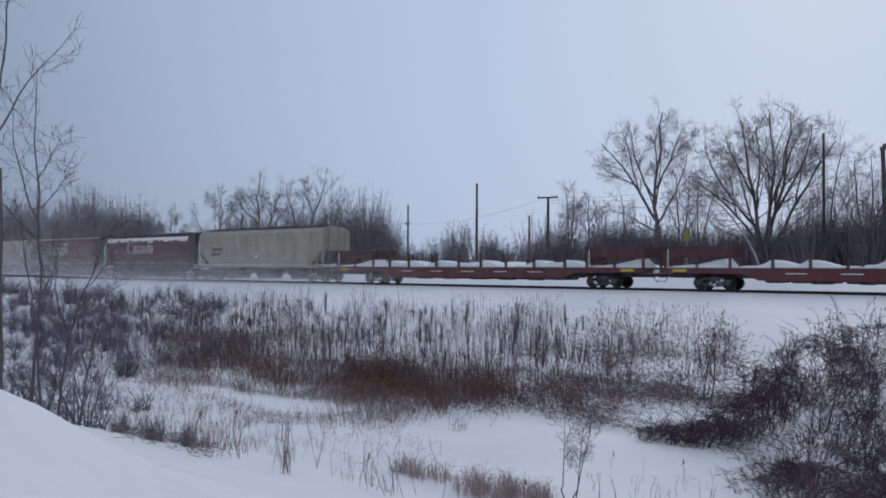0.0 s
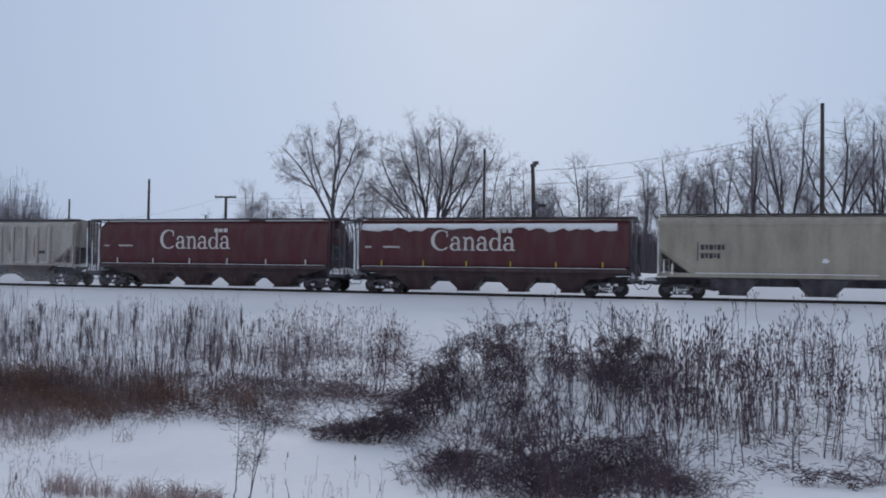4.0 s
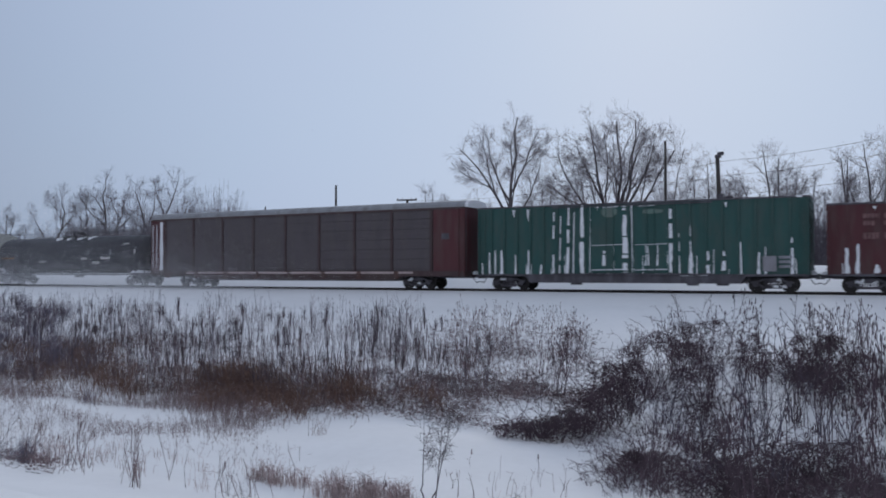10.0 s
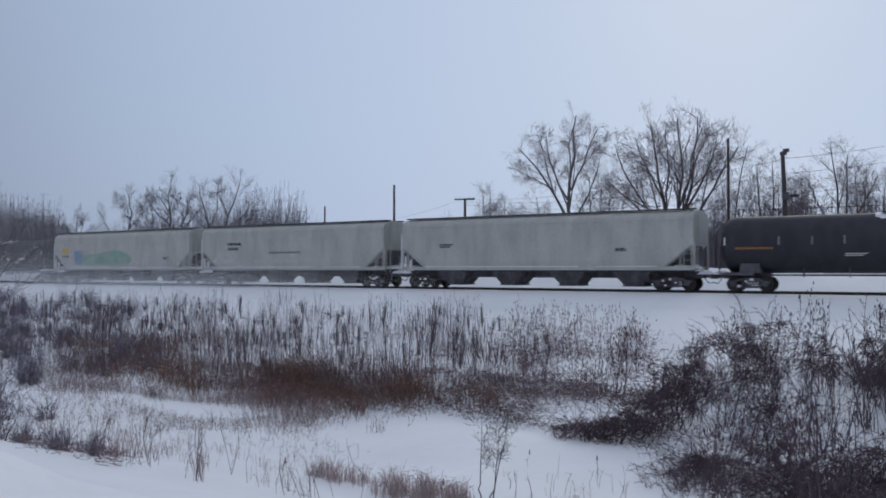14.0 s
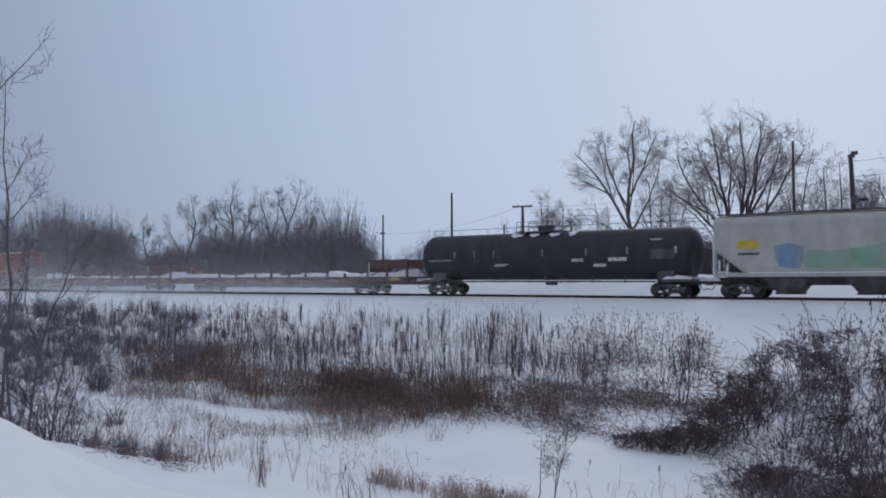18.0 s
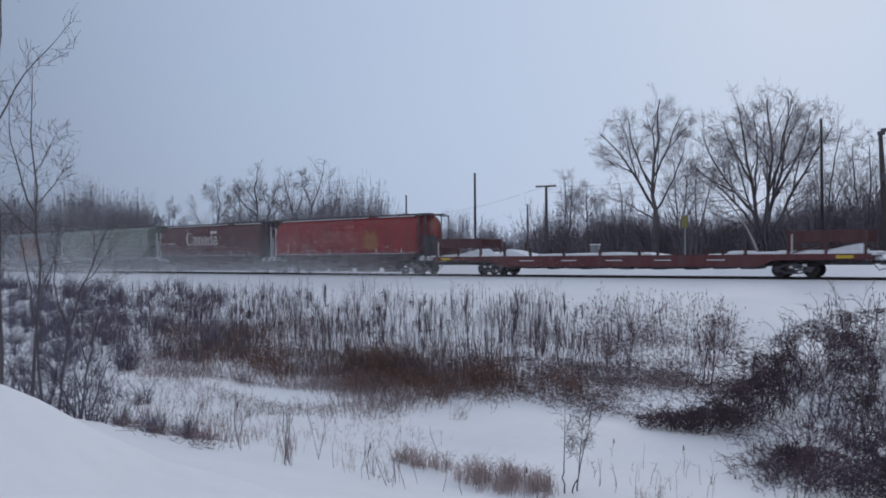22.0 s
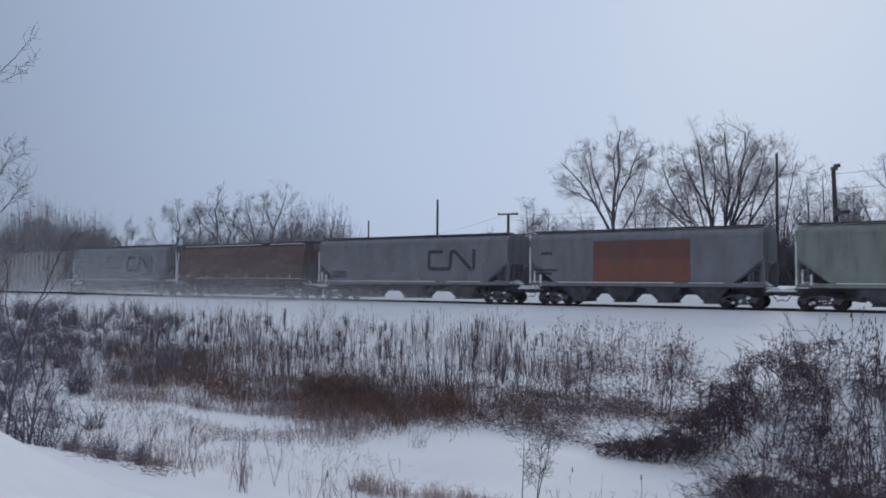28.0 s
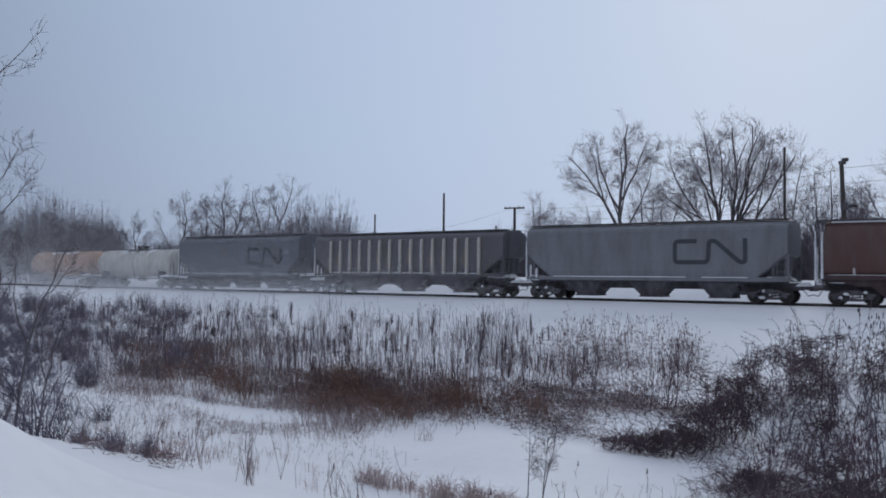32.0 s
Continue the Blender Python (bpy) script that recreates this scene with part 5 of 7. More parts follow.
def guided(wood, rnd, p, a0, a1, length, r, depth=0.0, bend=0.10, dense=1.0, tip=0.013, bend_up=0.12, side_len=0.46, first=0.25, least=0.55):
    """A main limb in the tree's x-z plane whose angle from upright runs from a0 to a1 degrees, with three orders of twigs on it."""
    def grow(p, d, length, r0, level):
        n = (5, 4, 3)[level - 1]
        pts, dirs, rad = [p], [], [max(r0 * (1 - 0.66 * k / n), tip * 0.7) for k in range(n + 1)]
        for k in range(n):
            d = (d + rand_dir(rnd) * (0.12, 0.13, 0.15)[level - 1] + Vector((0, 0, bend_up * (1.0, 0.7, 0.3)[level - 1]))).normalized()
            dirs.append(d)
            pts.append(pts[-1] + d * length / n)
        for k in range(n):
            wood[1].add(pts[k], pts[k + 1], rad[k], rad[k + 1])
        if level < 3:
            branch(pts, dirs, rad, length, level, 0.18)

    def branch(pts, dirs, rad, length, level, start):
        n = len(dirs)
        count = max(2, round((13, 7, 4)[level] * dense * rnd.uniform(0.8, 1.2)))
        for k in range(count):
            f = start + (1 - start) * (k + rnd.random()) / count
            m = min(int(f * n), n - 1)
            side = dirs[m].cross(rand_dir(rnd)).normalized()
            ang = radians(rnd.uniform(*((30, 66), (28, 62), (22, 60))[level]))
            want = length * (side_len, 0.62, 0.75)[level] * rnd.uniform(0.55, 1.15) * (1.15 - 0.55 * f)
            grow(pts[m].lerp(pts[m + 1], f * n - m), (dirs[m] * math.cos(ang) + side * math.sin(ang)).normalized(), max(want, least), max(rad[m] * rnd.uniform(0.28, 0.44), tip), level + 1)

    n = 8
    pts, dirs, rad = [Vector(p)], [], [r * (1 - 0.78 * k / n) for k in range(n + 1)]
    for k in range(n):
        a = radians(a0 + (a1 - a0) * k / (n - 1))
        d = (Vector((math.sin(a), depth, math.cos(a))) + rand_dir(rnd) * bend).normalized()
        dirs.append(d)
        pts.append(pts[-1] + d * length / n)
    for k in range(n):
        wood[0].add(pts[k], pts[k + 1], rad[k], rad[k + 1])
    branch(pts, dirs, rad, length, 0, first)
    return pts


def guided_tree(label, seed, trunk, limbs, r, bark=None, twig=None, **kw):
    """trunk: (height, lean in degrees); limbs: (limb it leaves, -1 for the trunk; how far along that; angle at its foot, at its tip; length, thickness, depth)."""
    rnd = random.Random(seed)
    wood = (Twigs(), Twigs())
    tall, lean = trunk
    stem = [Vector((0, 0, -0.02))]
    for k in range(4):
        stem.append(stem[-1] + Vector((math.tan(radians(lean)) * tall / 4 + rnd.uniform(-0.05, 0.05), 0, tall / 4)))
        wood[0].add(stem[-2], stem[-1], r * (1.2 - 0.12 * k), r * (1.08 - 0.12 * k))
    made = {-1: stem}
    for k, (parent, f, a0, a1, length, thick, depth) in enumerate(limbs):
        way = made[parent]
        m = min(int(f * (len(way) - 1)), len(way) - 2)
        made[k] = guided(wood, rnd, way[m].lerp(way[m + 1], f * (len(way) - 1) - m), a0, a1, length, thick, depth, **kw)
    tree = thing("bare_tree", label, "tree")
    part("trunk", wood[0].mesh("trunk", bark or BARK, 6), None, tree)
    part("crown", wood[1].mesh("crown", twig or TWIG), None, tree)
    return tree


def build_trees():
    # an upright tree with one dark trunk and a few long rising limbs
    a = guided_tree("tall bare tree with few long rising limbs", 11, (5.4, 1.0), [
        (-1, 0.97, -4, 8, 10.4, 0.204, 0.05), (-1, 0.95, -34, -42, 8.8, 0.156, -0.1), (0, 0.20, -28, -10, 7.2, 0.120, 0.2), (0, 0.28, 28, 18, 6.4, 0.120, -0.15), (-1, 0.92, 32, 18, 7.4, 0.108, 0.25), (1, 0.35, -12, -14, 6.0, 0.084, -0.2),
        (1, 0.45, -66, -60, 3.8, 0.072, 0.1), (-1, 0.78, -52, -66, 4.8, 0.084, 0.1), (0, 0.5, -12, 24, 4.6, 0.084, 0.1), (0, 0.1, 6, 0, 7.0, 0.084, -0.5), (0, 0.12, -14, -24, 7.0, 0.084, 0.55), (3, 0.4, 40, 46, 3.6, 0.060, 0.2)], 0.30, tip=0.007, dense=1.0, bend=0.16, bend_up=0.02, side_len=0.32, first=0.32)
    stand(a, -22.6, 75, 22.6)
    # a broad clump of several stems with a round crown
    b = guided_tree("large bare tree with several stems and a broad crown", 23, (2.2, 3), [
        (-1, 0.4, -6, -6, 13.4, 0.240, 0.06), (-1, 0.6, 4, -1, 13.2, 0.228, -0.05), (-1, 0.8, 15, 8, 13.4, 0.216, 0.1), (-1, 0.95, 26, 30, 11.2, 0.180, 0.0), (0, 0.16, -32, -44, 8.2, 0.144, 0.1), (0, 0.28, -38, -26, 8.6, 0.144, -0.15),
        (0, 0.48, -26, -16, 6.6, 0.108, 0.2), (1, 0.38, 18, 26, 7.2, 0.120, -0.2), (2, 0.30, 30, 14, 8.6, 0.144, 0.2), (0, 0.2, -12, -24, 9.0, 0.120, 0.35), (2, 0.22, 8, 16, 9.2, 0.120, -0.4), (0, 0.12, -52, -70, 5.6, 0.084, 0.3), (3, 0.2, 50, 54, 5.0, 0.084, -0.2),
        (5, 0.3, -56, -58, 4.6, 0.084, -0.3), (2, 0.5, 44, 50, 4.6, 0.084, 0.3), (1, 0.35, -6, 4, 8.0, 0.108, 0.5), (0, 0.4, 6, -8, 7.6, 0.108, -0.5), (1, 0.55, -30, -24, 5.4, 0.084, 0.1), (4, 0.4, -8, -14, 6.0, 0.084, 0.2), (3, 0.45, 6, 10, 6.0, 0.084, 0.2)], 0.38, tip=0.008, bend=0.15, side_len=0.33, dense=1.1, bend_up=0.03, first=0.28)
    stand(b, -16.0, 80, 16.0)
    b.scale = (1.05, 1.05, 1.06)
    stand(guided_tree("leaning pale-barked tree at the wood's edge", 27, (1.0, -20), [(-1, 0.9, -24, -58, 9.6, 0.11, 0.0), (0, 0.3, -10, -20, 4.6, 0.06, 0.1)], 0.13, PALE_BARK, dense=0.6, tip=0.008, side_len=0.36, bend_up=0.06, first=0.3), -16.0, 72, 16)
    stand(guided_tree("slender bare tree with a small round head", 25, (6.0, 0), [(-1, 0.94, -4, 4, 3.6, 0.07, 0), (-1, 0.86, -34, -44, 2.8, 0.05, 0.1), (-1, 0.92, 34, 40, 2.7, 0.05, -0.1), (0, 0.1, 20, 46, 2.4, 0.04, 0.4), (0, 0.2, -20, -46, 2.4, 0.04, -0.4)], 0.10, dense=0.8, tip=0.008, side_len=0.36, bend_up=0.06, first=0.3), -26.95, 86, 27)
    stand(guided_tree("slender bare tree at the wood edge", 28, (3.0, 2), [(-1, 0.8, -6, 4, 8.6, 0.10, 0), (-1, 0.95, 12, 18, 7.4, 0.09, 0.1), (0, 0.15, -24, -14, 5.4, 0.07, 0.1)], 0.12, dense=0.8, tip=0.008, side_len=0.36, bend_up=0.06, first=0.3), -19.9, 84, 20)
    stand(guided_tree("slender bare tree at the wood edge", 26, (2.6, -2), [(-1, 0.85, 2, 12, 10.8, 0.11, 0), (-1, 0.95, -10, -6, 8.4, 0.09, 0.1), (0, 0.25, 24, 30, 5.2, 0.07, 0.2)], 0.14, dense=0.85, tip=0.008, side_len=0.36, bend_up=0.06, first=0.3), -12.2, 84, 12)
    stand(guided_tree("slender bare tree at the wood edge", 29, (2.6, -2), [(-1, 0.85, 2, -6, 7.8, 0.10, 0), (-1, 0.95, 18, 10, 6.4, 0.08, 0.1)], 0.13, dense=0.7, tip=0.008, side_len=0.36, bend_up=0.06, first=0.3), -24.6, 92, 24)
    # crooked trees of the far hedgerow
    crook = [((5.0, 4), [(-1, 0.95, -16, 8, 10.6, 0.22, 0), (-1, 0.97, 26, 10, 9.0, 0.17, 0.2), (0, 0.3, -58, -20, 6.0, 0.12, -0.2), (1, 0.3, 48, 24, 5.6, 0.12, 0.3), (0, 0.45, -30, -50, 4.6, 0.1, 0.1), (1, 0.5, -20, -6, 4.6, 0.09, 0.2)]),
             ((3.6, 10), [(-1, 0.94, -32, -6, 11.2, 0.20, 0), (-1, 0.97, 20, 6, 12.0, 0.20, 0.1), (1, 0.25, 50, 26, 7.6, 0.13, -0.2), (0, 0.25, -54, -24, 6.4, 0.12, 0.2), (0, 0.35, 14, 0, 7.6, 0.12, 0.3), (1, 0.5, -26, -10, 5.0, 0.09, 0.1)]),
             ((4.4, -6), [(-1, 0.92, 16, -14, 9.4, 0.18, 0), (-1, 0.95, -38, -32, 6.6, 0.12, 0.2), (0, 0.3, 44, 28, 5.4, 0.10, 0), (0, 0.5, -34, -30, 4.0, 0.08, 0)]),
             ((5.4, 1), [(-1, 0.92, -8, 10, 6.4, 0.14, 0), (-1, 0.95, 34, 48, 4.0, 0.09, 0.2), (0, 0.1, -40, -46, 3.8, 0.09, -0.2), (0, 0.3, 30, 10, 3.6, 0.08, 0.1)])]
    for k, (az, y) in enumerate(((-48.8, 90), (-45.9, 92), (-51.5, 86), (-54.2, 92), (-43.9, 96), (-50.0, 94))):
        tk, lb = crook[(0, 1, 2, 3, 3, 2)[k]]
        stand(guided_tree("crooked bare tree in the far hedgerow", 30 + k, tk, lb, 0.30, twig=FAR_TWIG, tip=0.011, bend=0.26, bend_up=0.08, dense=0.9, side_len=0.34, first=0.35), az, y, -az)
    # the wood beyond the track: straight stems with rising limbs
    wood_kinds = [guided_tree("bare tree in the distant wood", 40, (3.4, 2), [(-1, 0.9, -10, -4, 9.6, 0.14, 0), (-1, 0.95, 12, 6, 9.0, 0.13, 0.1), (0, 0.15, -34, -20, 6.4, 0.10, 0.2), (1, 0.2, 36, 20, 5.8, 0.09, -0.2), (0, 0.4, 24, 20, 4.6, 0.07, 0.2)], 0.20, dense=0.95, tip=0.008, side_len=0.36, bend_up=0.06, first=0.3),
                  guided_tree("bare tree in the distant wood", 41, (6.0, -2), [(-1, 0.94, -6, 4, 10.6, 0.17, 0), (-1, 0.97, 30, 12, 8.8, 0.13, 0.15), (-1, 0.97, -34, -18, 8.6, 0.13, -0.1), (0, 0.2, 24, 36, 6.6, 0.10, 0.2), (0, 0.2, -20, -38, 6.8, 0.1, 0.1), (0, 0.1, 0, 4, 6.6, 0.1, -0.5), (-1, 0.7, 50, 30, 5.4, 0.08, 0.1), (-1, 0.7, -54, -36, 5.4, 0.08, -0.1)], 0.26, dense=0.95, tip=0.008, side_len=0.36, bend_up=0.06, first=0.3),
                  guided_tree("bare tree in the distant wood", 42, (4.6, 1), [(-1, 0.94, -16, -4, 12.0, 0.19, 0), (-1, 0.95, 14, 6, 12.4, 0.19, 0.1), (-1, 0.98, -38, -30, 9.0, 0.14, 0.15), (-1, 0.98, 40, 28, 9.0, 0.14, -0.15), (0, 0.2, 8, 0, 8.8, 0.11, 0.5), (0, 0.3, -30, -14, 7.2, 0.1, -0.3), (1, 0.3, 28, 14, 7.2, 0.1, 0.3), (-1, 0.7, -56, -44, 5.6, 0.09, 0.2), (-1, 0.7, 58, 44, 5.6, 0.09, 0.2)], 0.32, dense=0.95, tip=0.008, side_len=0.36, bend_up=0.06, first=0.3),
                  guided_tree("bare tree in the distant wood", 43, (3.4, 0), [(-1, 0.9, -8, 4, 8.8, 0.12, 0), (-1, 0.94, 10, -2, 8.4, 0.12, 0.1), (1, 0.15, 30, 22, 5.2, 0.08, 0.2), (0, 0.25, -30, -20, 4.6, 0.07, 0)], 0.16, dense=0.95, tip=0.008, side_len=0.36, bend_up=0.06, first=0.3),
                  guided_tree("bare tree in the distant wood", 44, (4.0, 0), [(-1, 0.94, -12, -6, 6.4, 0.10, 0), (-1, 0.95, 14, 10, 6.0, 0.10, 0.1), (0, 0.15, -36, -24, 4.0, 0.07, 0.1), (1, 0.2, 38, 26, 3.8, 0.07, -0.1)], 0.15, dense=1.0, tip=0.008, side_len=0.36, bend_up=0.06, first=0.3)]
    spots = ((-55.8, 92, 4), (-57.5, 84, 4), (-59.0, 76, 3), (-60.6, 72, 4), (-62.2, 74, 3), (-63.6, 70, 4), (-65.5, 72, 3), (-67.5, 70, 4), (-28.2, 98, 3), (-21.0, 92, 3), (-10.2, 88, 3), (-8.3, 90, 4), (-6.0, 87, 0),
             (-3.9, 90, 4), (-1.9, 88, 3), (-0.3, 86, 0), (1.6, 90, 3), (3.1, 87, 0), (4.7, 88, 1), (7.0, 86, 2), (9.6, 85, 1), (12.0, 86, 2), (14.6, 87, 1), (17.2, 85, 2), (20.2, 88, 1), (-9.2, 94, 4), (-4.8, 96, 3), (0.6, 95, 3), (2.4, 94, 0), (5.8, 92, 0), (8.2, 92, 3), (10.8, 93, 0), (13.3, 94, 2), (21.4, 93, 2), (22.6, 86, 1), (24.0, 90, 2))
    used = set()
    for az, y, k in spots:
        ob = wood_kinds[k] if k not in used else copy_thing(wood_kinds[k], Matrix())
        used.add(k)
        stand(ob, az, y, az * 53 % 360)


def build_underwood():
    """The tangled brush along the foot of the woods."""
    rnd = random.Random(77)
    t = Twigs()
    for i in range(960):
        az = rnd.uniform(-68, 24) if i < 560 else rnd.uniform(-69, -55.5) if i < 700 else rnd.uniform(-53, -40.3) if i < 800 else rnd.uniform(-26, 4)
        tall_at = np.interp(az, [-68, -60, -56, -53, -50, -42, -40.5, -39.3, -37.3, -36.8, -34.6, -33.6, -31.8, -30.5, -27, -24, -18, -14, -11, 0, 10, 24], [13, 12.5, 9.5, 7.0, 10.6, 11.2, 9.6, 4.6, 4.6, 7.2, 7.4, 5.2, 5.2, 7.0, 7.4, 6.4, 5.4, 7.0, 8.6, 6.4, 6.4, 7.0])
        y = rnd.uniform(64, 80) if 560 <= i < 700 else rnd.uniform(76, 104) if i < 800 else rnd.uniform(74, 92)
        x = y * math.tan(radians(az))
        if y < TRACK_Y + track_bend(x) + 7:
            continue
        base = Vector((x, y, height(x, y) - 0.1))
        h = tall_at * rnd.uniform(0.5, 1.12)
        wide = h * rnd.uniform(0.26, 0.5)
        for _ in range(52):
            a, k = rnd.random() * 6.283, math.sqrt(rnd.random())
            o = Vector((math.cos(a), math.sin(a), 0))
            hh = h * math.sqrt(1.02 - k * k) * rnd.uniform(0.66, 1.0) + 0.4
            b = base + o * wide * k * rnd.uniform(0.2, 0.7)
            m = b + o * wide * k * 0.25 + Vector((rnd.gauss(0, 0.15), rnd.gauss(0, 0.15), hh * 0.55))
            e = b + o * wide * k * 0.6 + Vector((rnd.gauss(0, 0.3), rnd.gauss(0, 0.3), hh))
            t.add(b, m, 0.030, 0.021)
            t.add(m, e, 0.021, 0.009)
            for _ in range(3):
                q = m.lerp(e, rnd.uniform(0.1, 1.0))
                t.add(q, q + Vector((rnd.gauss(0, 0.4), rnd.gauss(0, 0.4), rnd.uniform(-0.1, 0.6))), 0.014, 0.008)
    tagged(new("wood_underbrush", t.mesh("wood_underbrush", FAR_TWIG)), "dense grey leafless underbrush along the wood", "underbrush", kind="stuff")


def weed(t, rnd, x, y, h, r=0.007, heads=0.3, side=3, lean=0.16):
    """One dry weed stem with side twigs and now and then a seed head."""
    z = height(x, y)
    a = rnd.random() * 6.283
    b = Vector((x, y, z - 0.05))
    m = b + Vector((math.cos(a) * lean * h * rnd.random(), math.sin(a) * lean * h * rnd.random(), h * 0.55))
    e = m + Vector((rnd.gauss(0, lean) * h * 0.5, rnd.gauss(0, lean) * h * 0.5, h * 0.45))
    t.add(b, m, r, r * 0.8)
    t.add(m, e, r * 0.8, r * 0.5)
    for _ in range(side):
        o = m.lerp(e, rnd.uniform(0, 0.9))
        q = o + Vector((rnd.gauss(0, 0.12), rnd.gauss(0, 0.12), rnd.uniform(0.08, 0.30))) * min(h, 1.6)
        t.add(o, q, r * 0.6, r * 0.4)
        if rnd.random() < heads:
            t.add(q, q + Vector((0, 0, 0.09)), 0.022, 0.010)
    if rnd.random() < heads:
        t.add(e, e + Vector((0, 0, 0.12)), 0.026, 0.010)


def mat_of(t, rnd, x, y, w, n, up=0.16, r=0.012, long=0.22):
    """A flattened mat of stalks."""
    for _ in range(n):
        px, py = x + rnd.gauss(0, w), y + rnd.gauss(0, w * 0.4)
        p = Vector((px, py, height(px, py) + rnd.uniform(0, up)))
        t.add(p, p + Vector((rnd.gauss(0, long), rnd.gauss(0, long * 0.5), rnd.uniform(-0.03, 0.12))), r, r * 0.6)


def build_weeds():
    rnd = random.Random(9)
    brown, grey, dark, pale = Twigs(), Twigs(), Twigs(), Twigs()

    def spot(a0, a1, y0, y1):
        az, y = rnd.uniform(a0, a1), rnd.uniform(y0, y1)
        return az, y, y * math.tan(radians(az))

    n = 0
    while n < 5200:                             # fine pale growth between the stems
        az, y, x = spot(-58, -18, 23.4, 39.5)
        if y > 40 - max(0, az + 29) * 0.75 or y < 26.0 + max(0, az + 21) * 1.8 - max(0, -az - 26) * 0.25:
            continue
        if 0.55 + 0.9 * noise.noise(Vector((x * 0.3, y * 0.35, 8.0))) - 0.03 * max(0, y - 30) < rnd.random():
            continue
        n += 1
        weed(pale if rnd.random() < 0.7 else grey, rnd, x, y, rnd.uniform(0.2, 0.7), rnd.uniform(0.003, 0.006), 0.05, rnd.choice((0, 1, 2)), 0.2)
    n = 0
    while n < 3200:                             # upright stems all over the slope
        az, y, x = spot(-60, -21, 23.6, 41.5)
        if y < 24 + max(0, az + 27) * 0.9 or y > 41.5 - max(0, az + 29) * 0.75:
            continue
        patch = noise.noise(Vector((x * 0.35, y * 0.3, 3.0))) - 0.07 * max(0, y - 36)
        if 0.50 + 1.0 * patch - 0.09 * max(0, az + 31) - 0.10 * (az > -42) - 0.02 * max(0, y - 29) < rnd.random():
            continue
        n += 1
        bag = rnd.choice((grey, grey, dark, brown)) if y > 31 or az < -48 else rnd.choice((brown, brown, grey, dark))
        for _ in range(rnd.choice((1, 1, 1, 2))):
            weed(bag, rnd, x + rnd.gauss(0, 0.06), y + rnd.gauss(0, 0.06), max(0.35, rnd.gauss(1.05, 0.32)) * (1.0 if y < 38 else 0.85), rnd.uniform(0.005, 0.011), 0.08, rnd.choice((0, 0, 1, 1, 2, 3)), rnd.choice((0.05, 0.09, 0.2)))
    for _ in range(170):                        # fans of stalks from one root, with a dark knot of old growth
        az, y, x = spot(-57, -23, 28, 40)
        if y > 40 - max(0, az + 30) * 0.6:
            continue
        z, tall = height(x, y), rnd.uniform(0.6, 1.35)
        for _ in range(rnd.randint(2, 6)):
            a, lean = rnd.random() * 6.283, rnd.uniform(0.03, 0.25)
            m = Vector((x, y, z - 0.05)) + Vector((math.cos(a) * lean * tall * 0.4, math.sin(a) * lean * tall * 0.4, tall * 0.5))
            dark.add((x, y, z - 0.05), m, 0.018, 0.015)
            dark.add(m, m + Vector((math.cos(a) * lean * tall * 0.25, math.sin(a) * lean * tall * 0.25, tall * rnd.uniform(0.3, 0.5))), 0.015, 0.008)
        k = Vector((x + rnd.gauss(0, 0.12), y, z + tall * rnd.uniform(0.2, 0.6)))
        for _ in range(rnd.choice((0, 6, 12, 26))):
            o = k + Vector((rnd.gauss(0, 0.14), rnd.gauss(0, 0.1), rnd.gauss(0, 0.09)))
            dark.add(o, o + rand_dir(rnd) * rnd.uniform(0.08, 0.24), 0.013, 0.008)
        dark.add((x, y, z - 0.05), k, 0.014, 0.012)
    for _ in range(900):                       # seed-head weeds thinning out towards the thicket
        az, y, x = spot(-27, -17.6, 26.5, 38.5)
        if y < 26.5 + max(0, az + 20) * 2.2 or 0.55 + 0.9 * noise.noise(Vector((x * 0.5, y * 0.4, 1.0))) < rnd.random():
            continue
        weed(rnd.choice((brown, brown, grey, pale)), rnd, x, y, rnd.uniform(0.4, 1.25), rnd.uniform(0.005, 0.009), 0.45, rnd.choice((1, 2, 4)), 0.2)
    for _ in range(1100):                       # their broken tops and mats
        az, y, x = spot(-32, -17, 25.5, 38)
        if y < 26.0 + max(0, az + 20) * 2.2 or y > 38 - max(0, -az - 26) * 1.2 or noise.noise(Vector((x * 0.4, y * 0.5, 4.0))) < -0.15:
            continue
        mat_of(rnd.choice((brown, pale, pale, dark)), rnd, x, y, rnd.uniform(0.12, 0.4), rnd.randint(4, 12), 0.35, 0.009, 0.13)
    for _ in range(1500):                       # a litter of stalks along the foot of the slope
        az, y, x = spot(-46, -17.5, 23.2, 28.5)
        if noise.noise(Vector((x * 0.25, y * 0.4, 9.0))) < -0.2:
            continue
        mat_of(rnd.choice((brown, pale, pale, dark)), rnd, x, y, rnd.uniform(0.15, 0.5), rnd.randint(6, 20), 0.24, 0.009, 0.10)
    for _ in range(7000):                       # stubble thinning out into the ditch
        az = rnd.triangular(-60, -36, -50)
        y = 16.0 + 8.5 * rnd.random() ** 0.45
        x = y * math.tan(radians(az))
        if noise.noise(Vector((x * 0.3, y * 0.45, 5.0))) < -0.1:
            continue
        if rnd.random() < 0.5:
            weed(pale, rnd, x, y, rnd.uniform(0.12, 0.5), rnd.uniform(0.003, 0.006), 0.0, 3, 0.35)
        else:
            mat_of(pale, rnd, x, y, 0.18, rnd.randint(2, 5), 0.12, 0.004, 0.08)
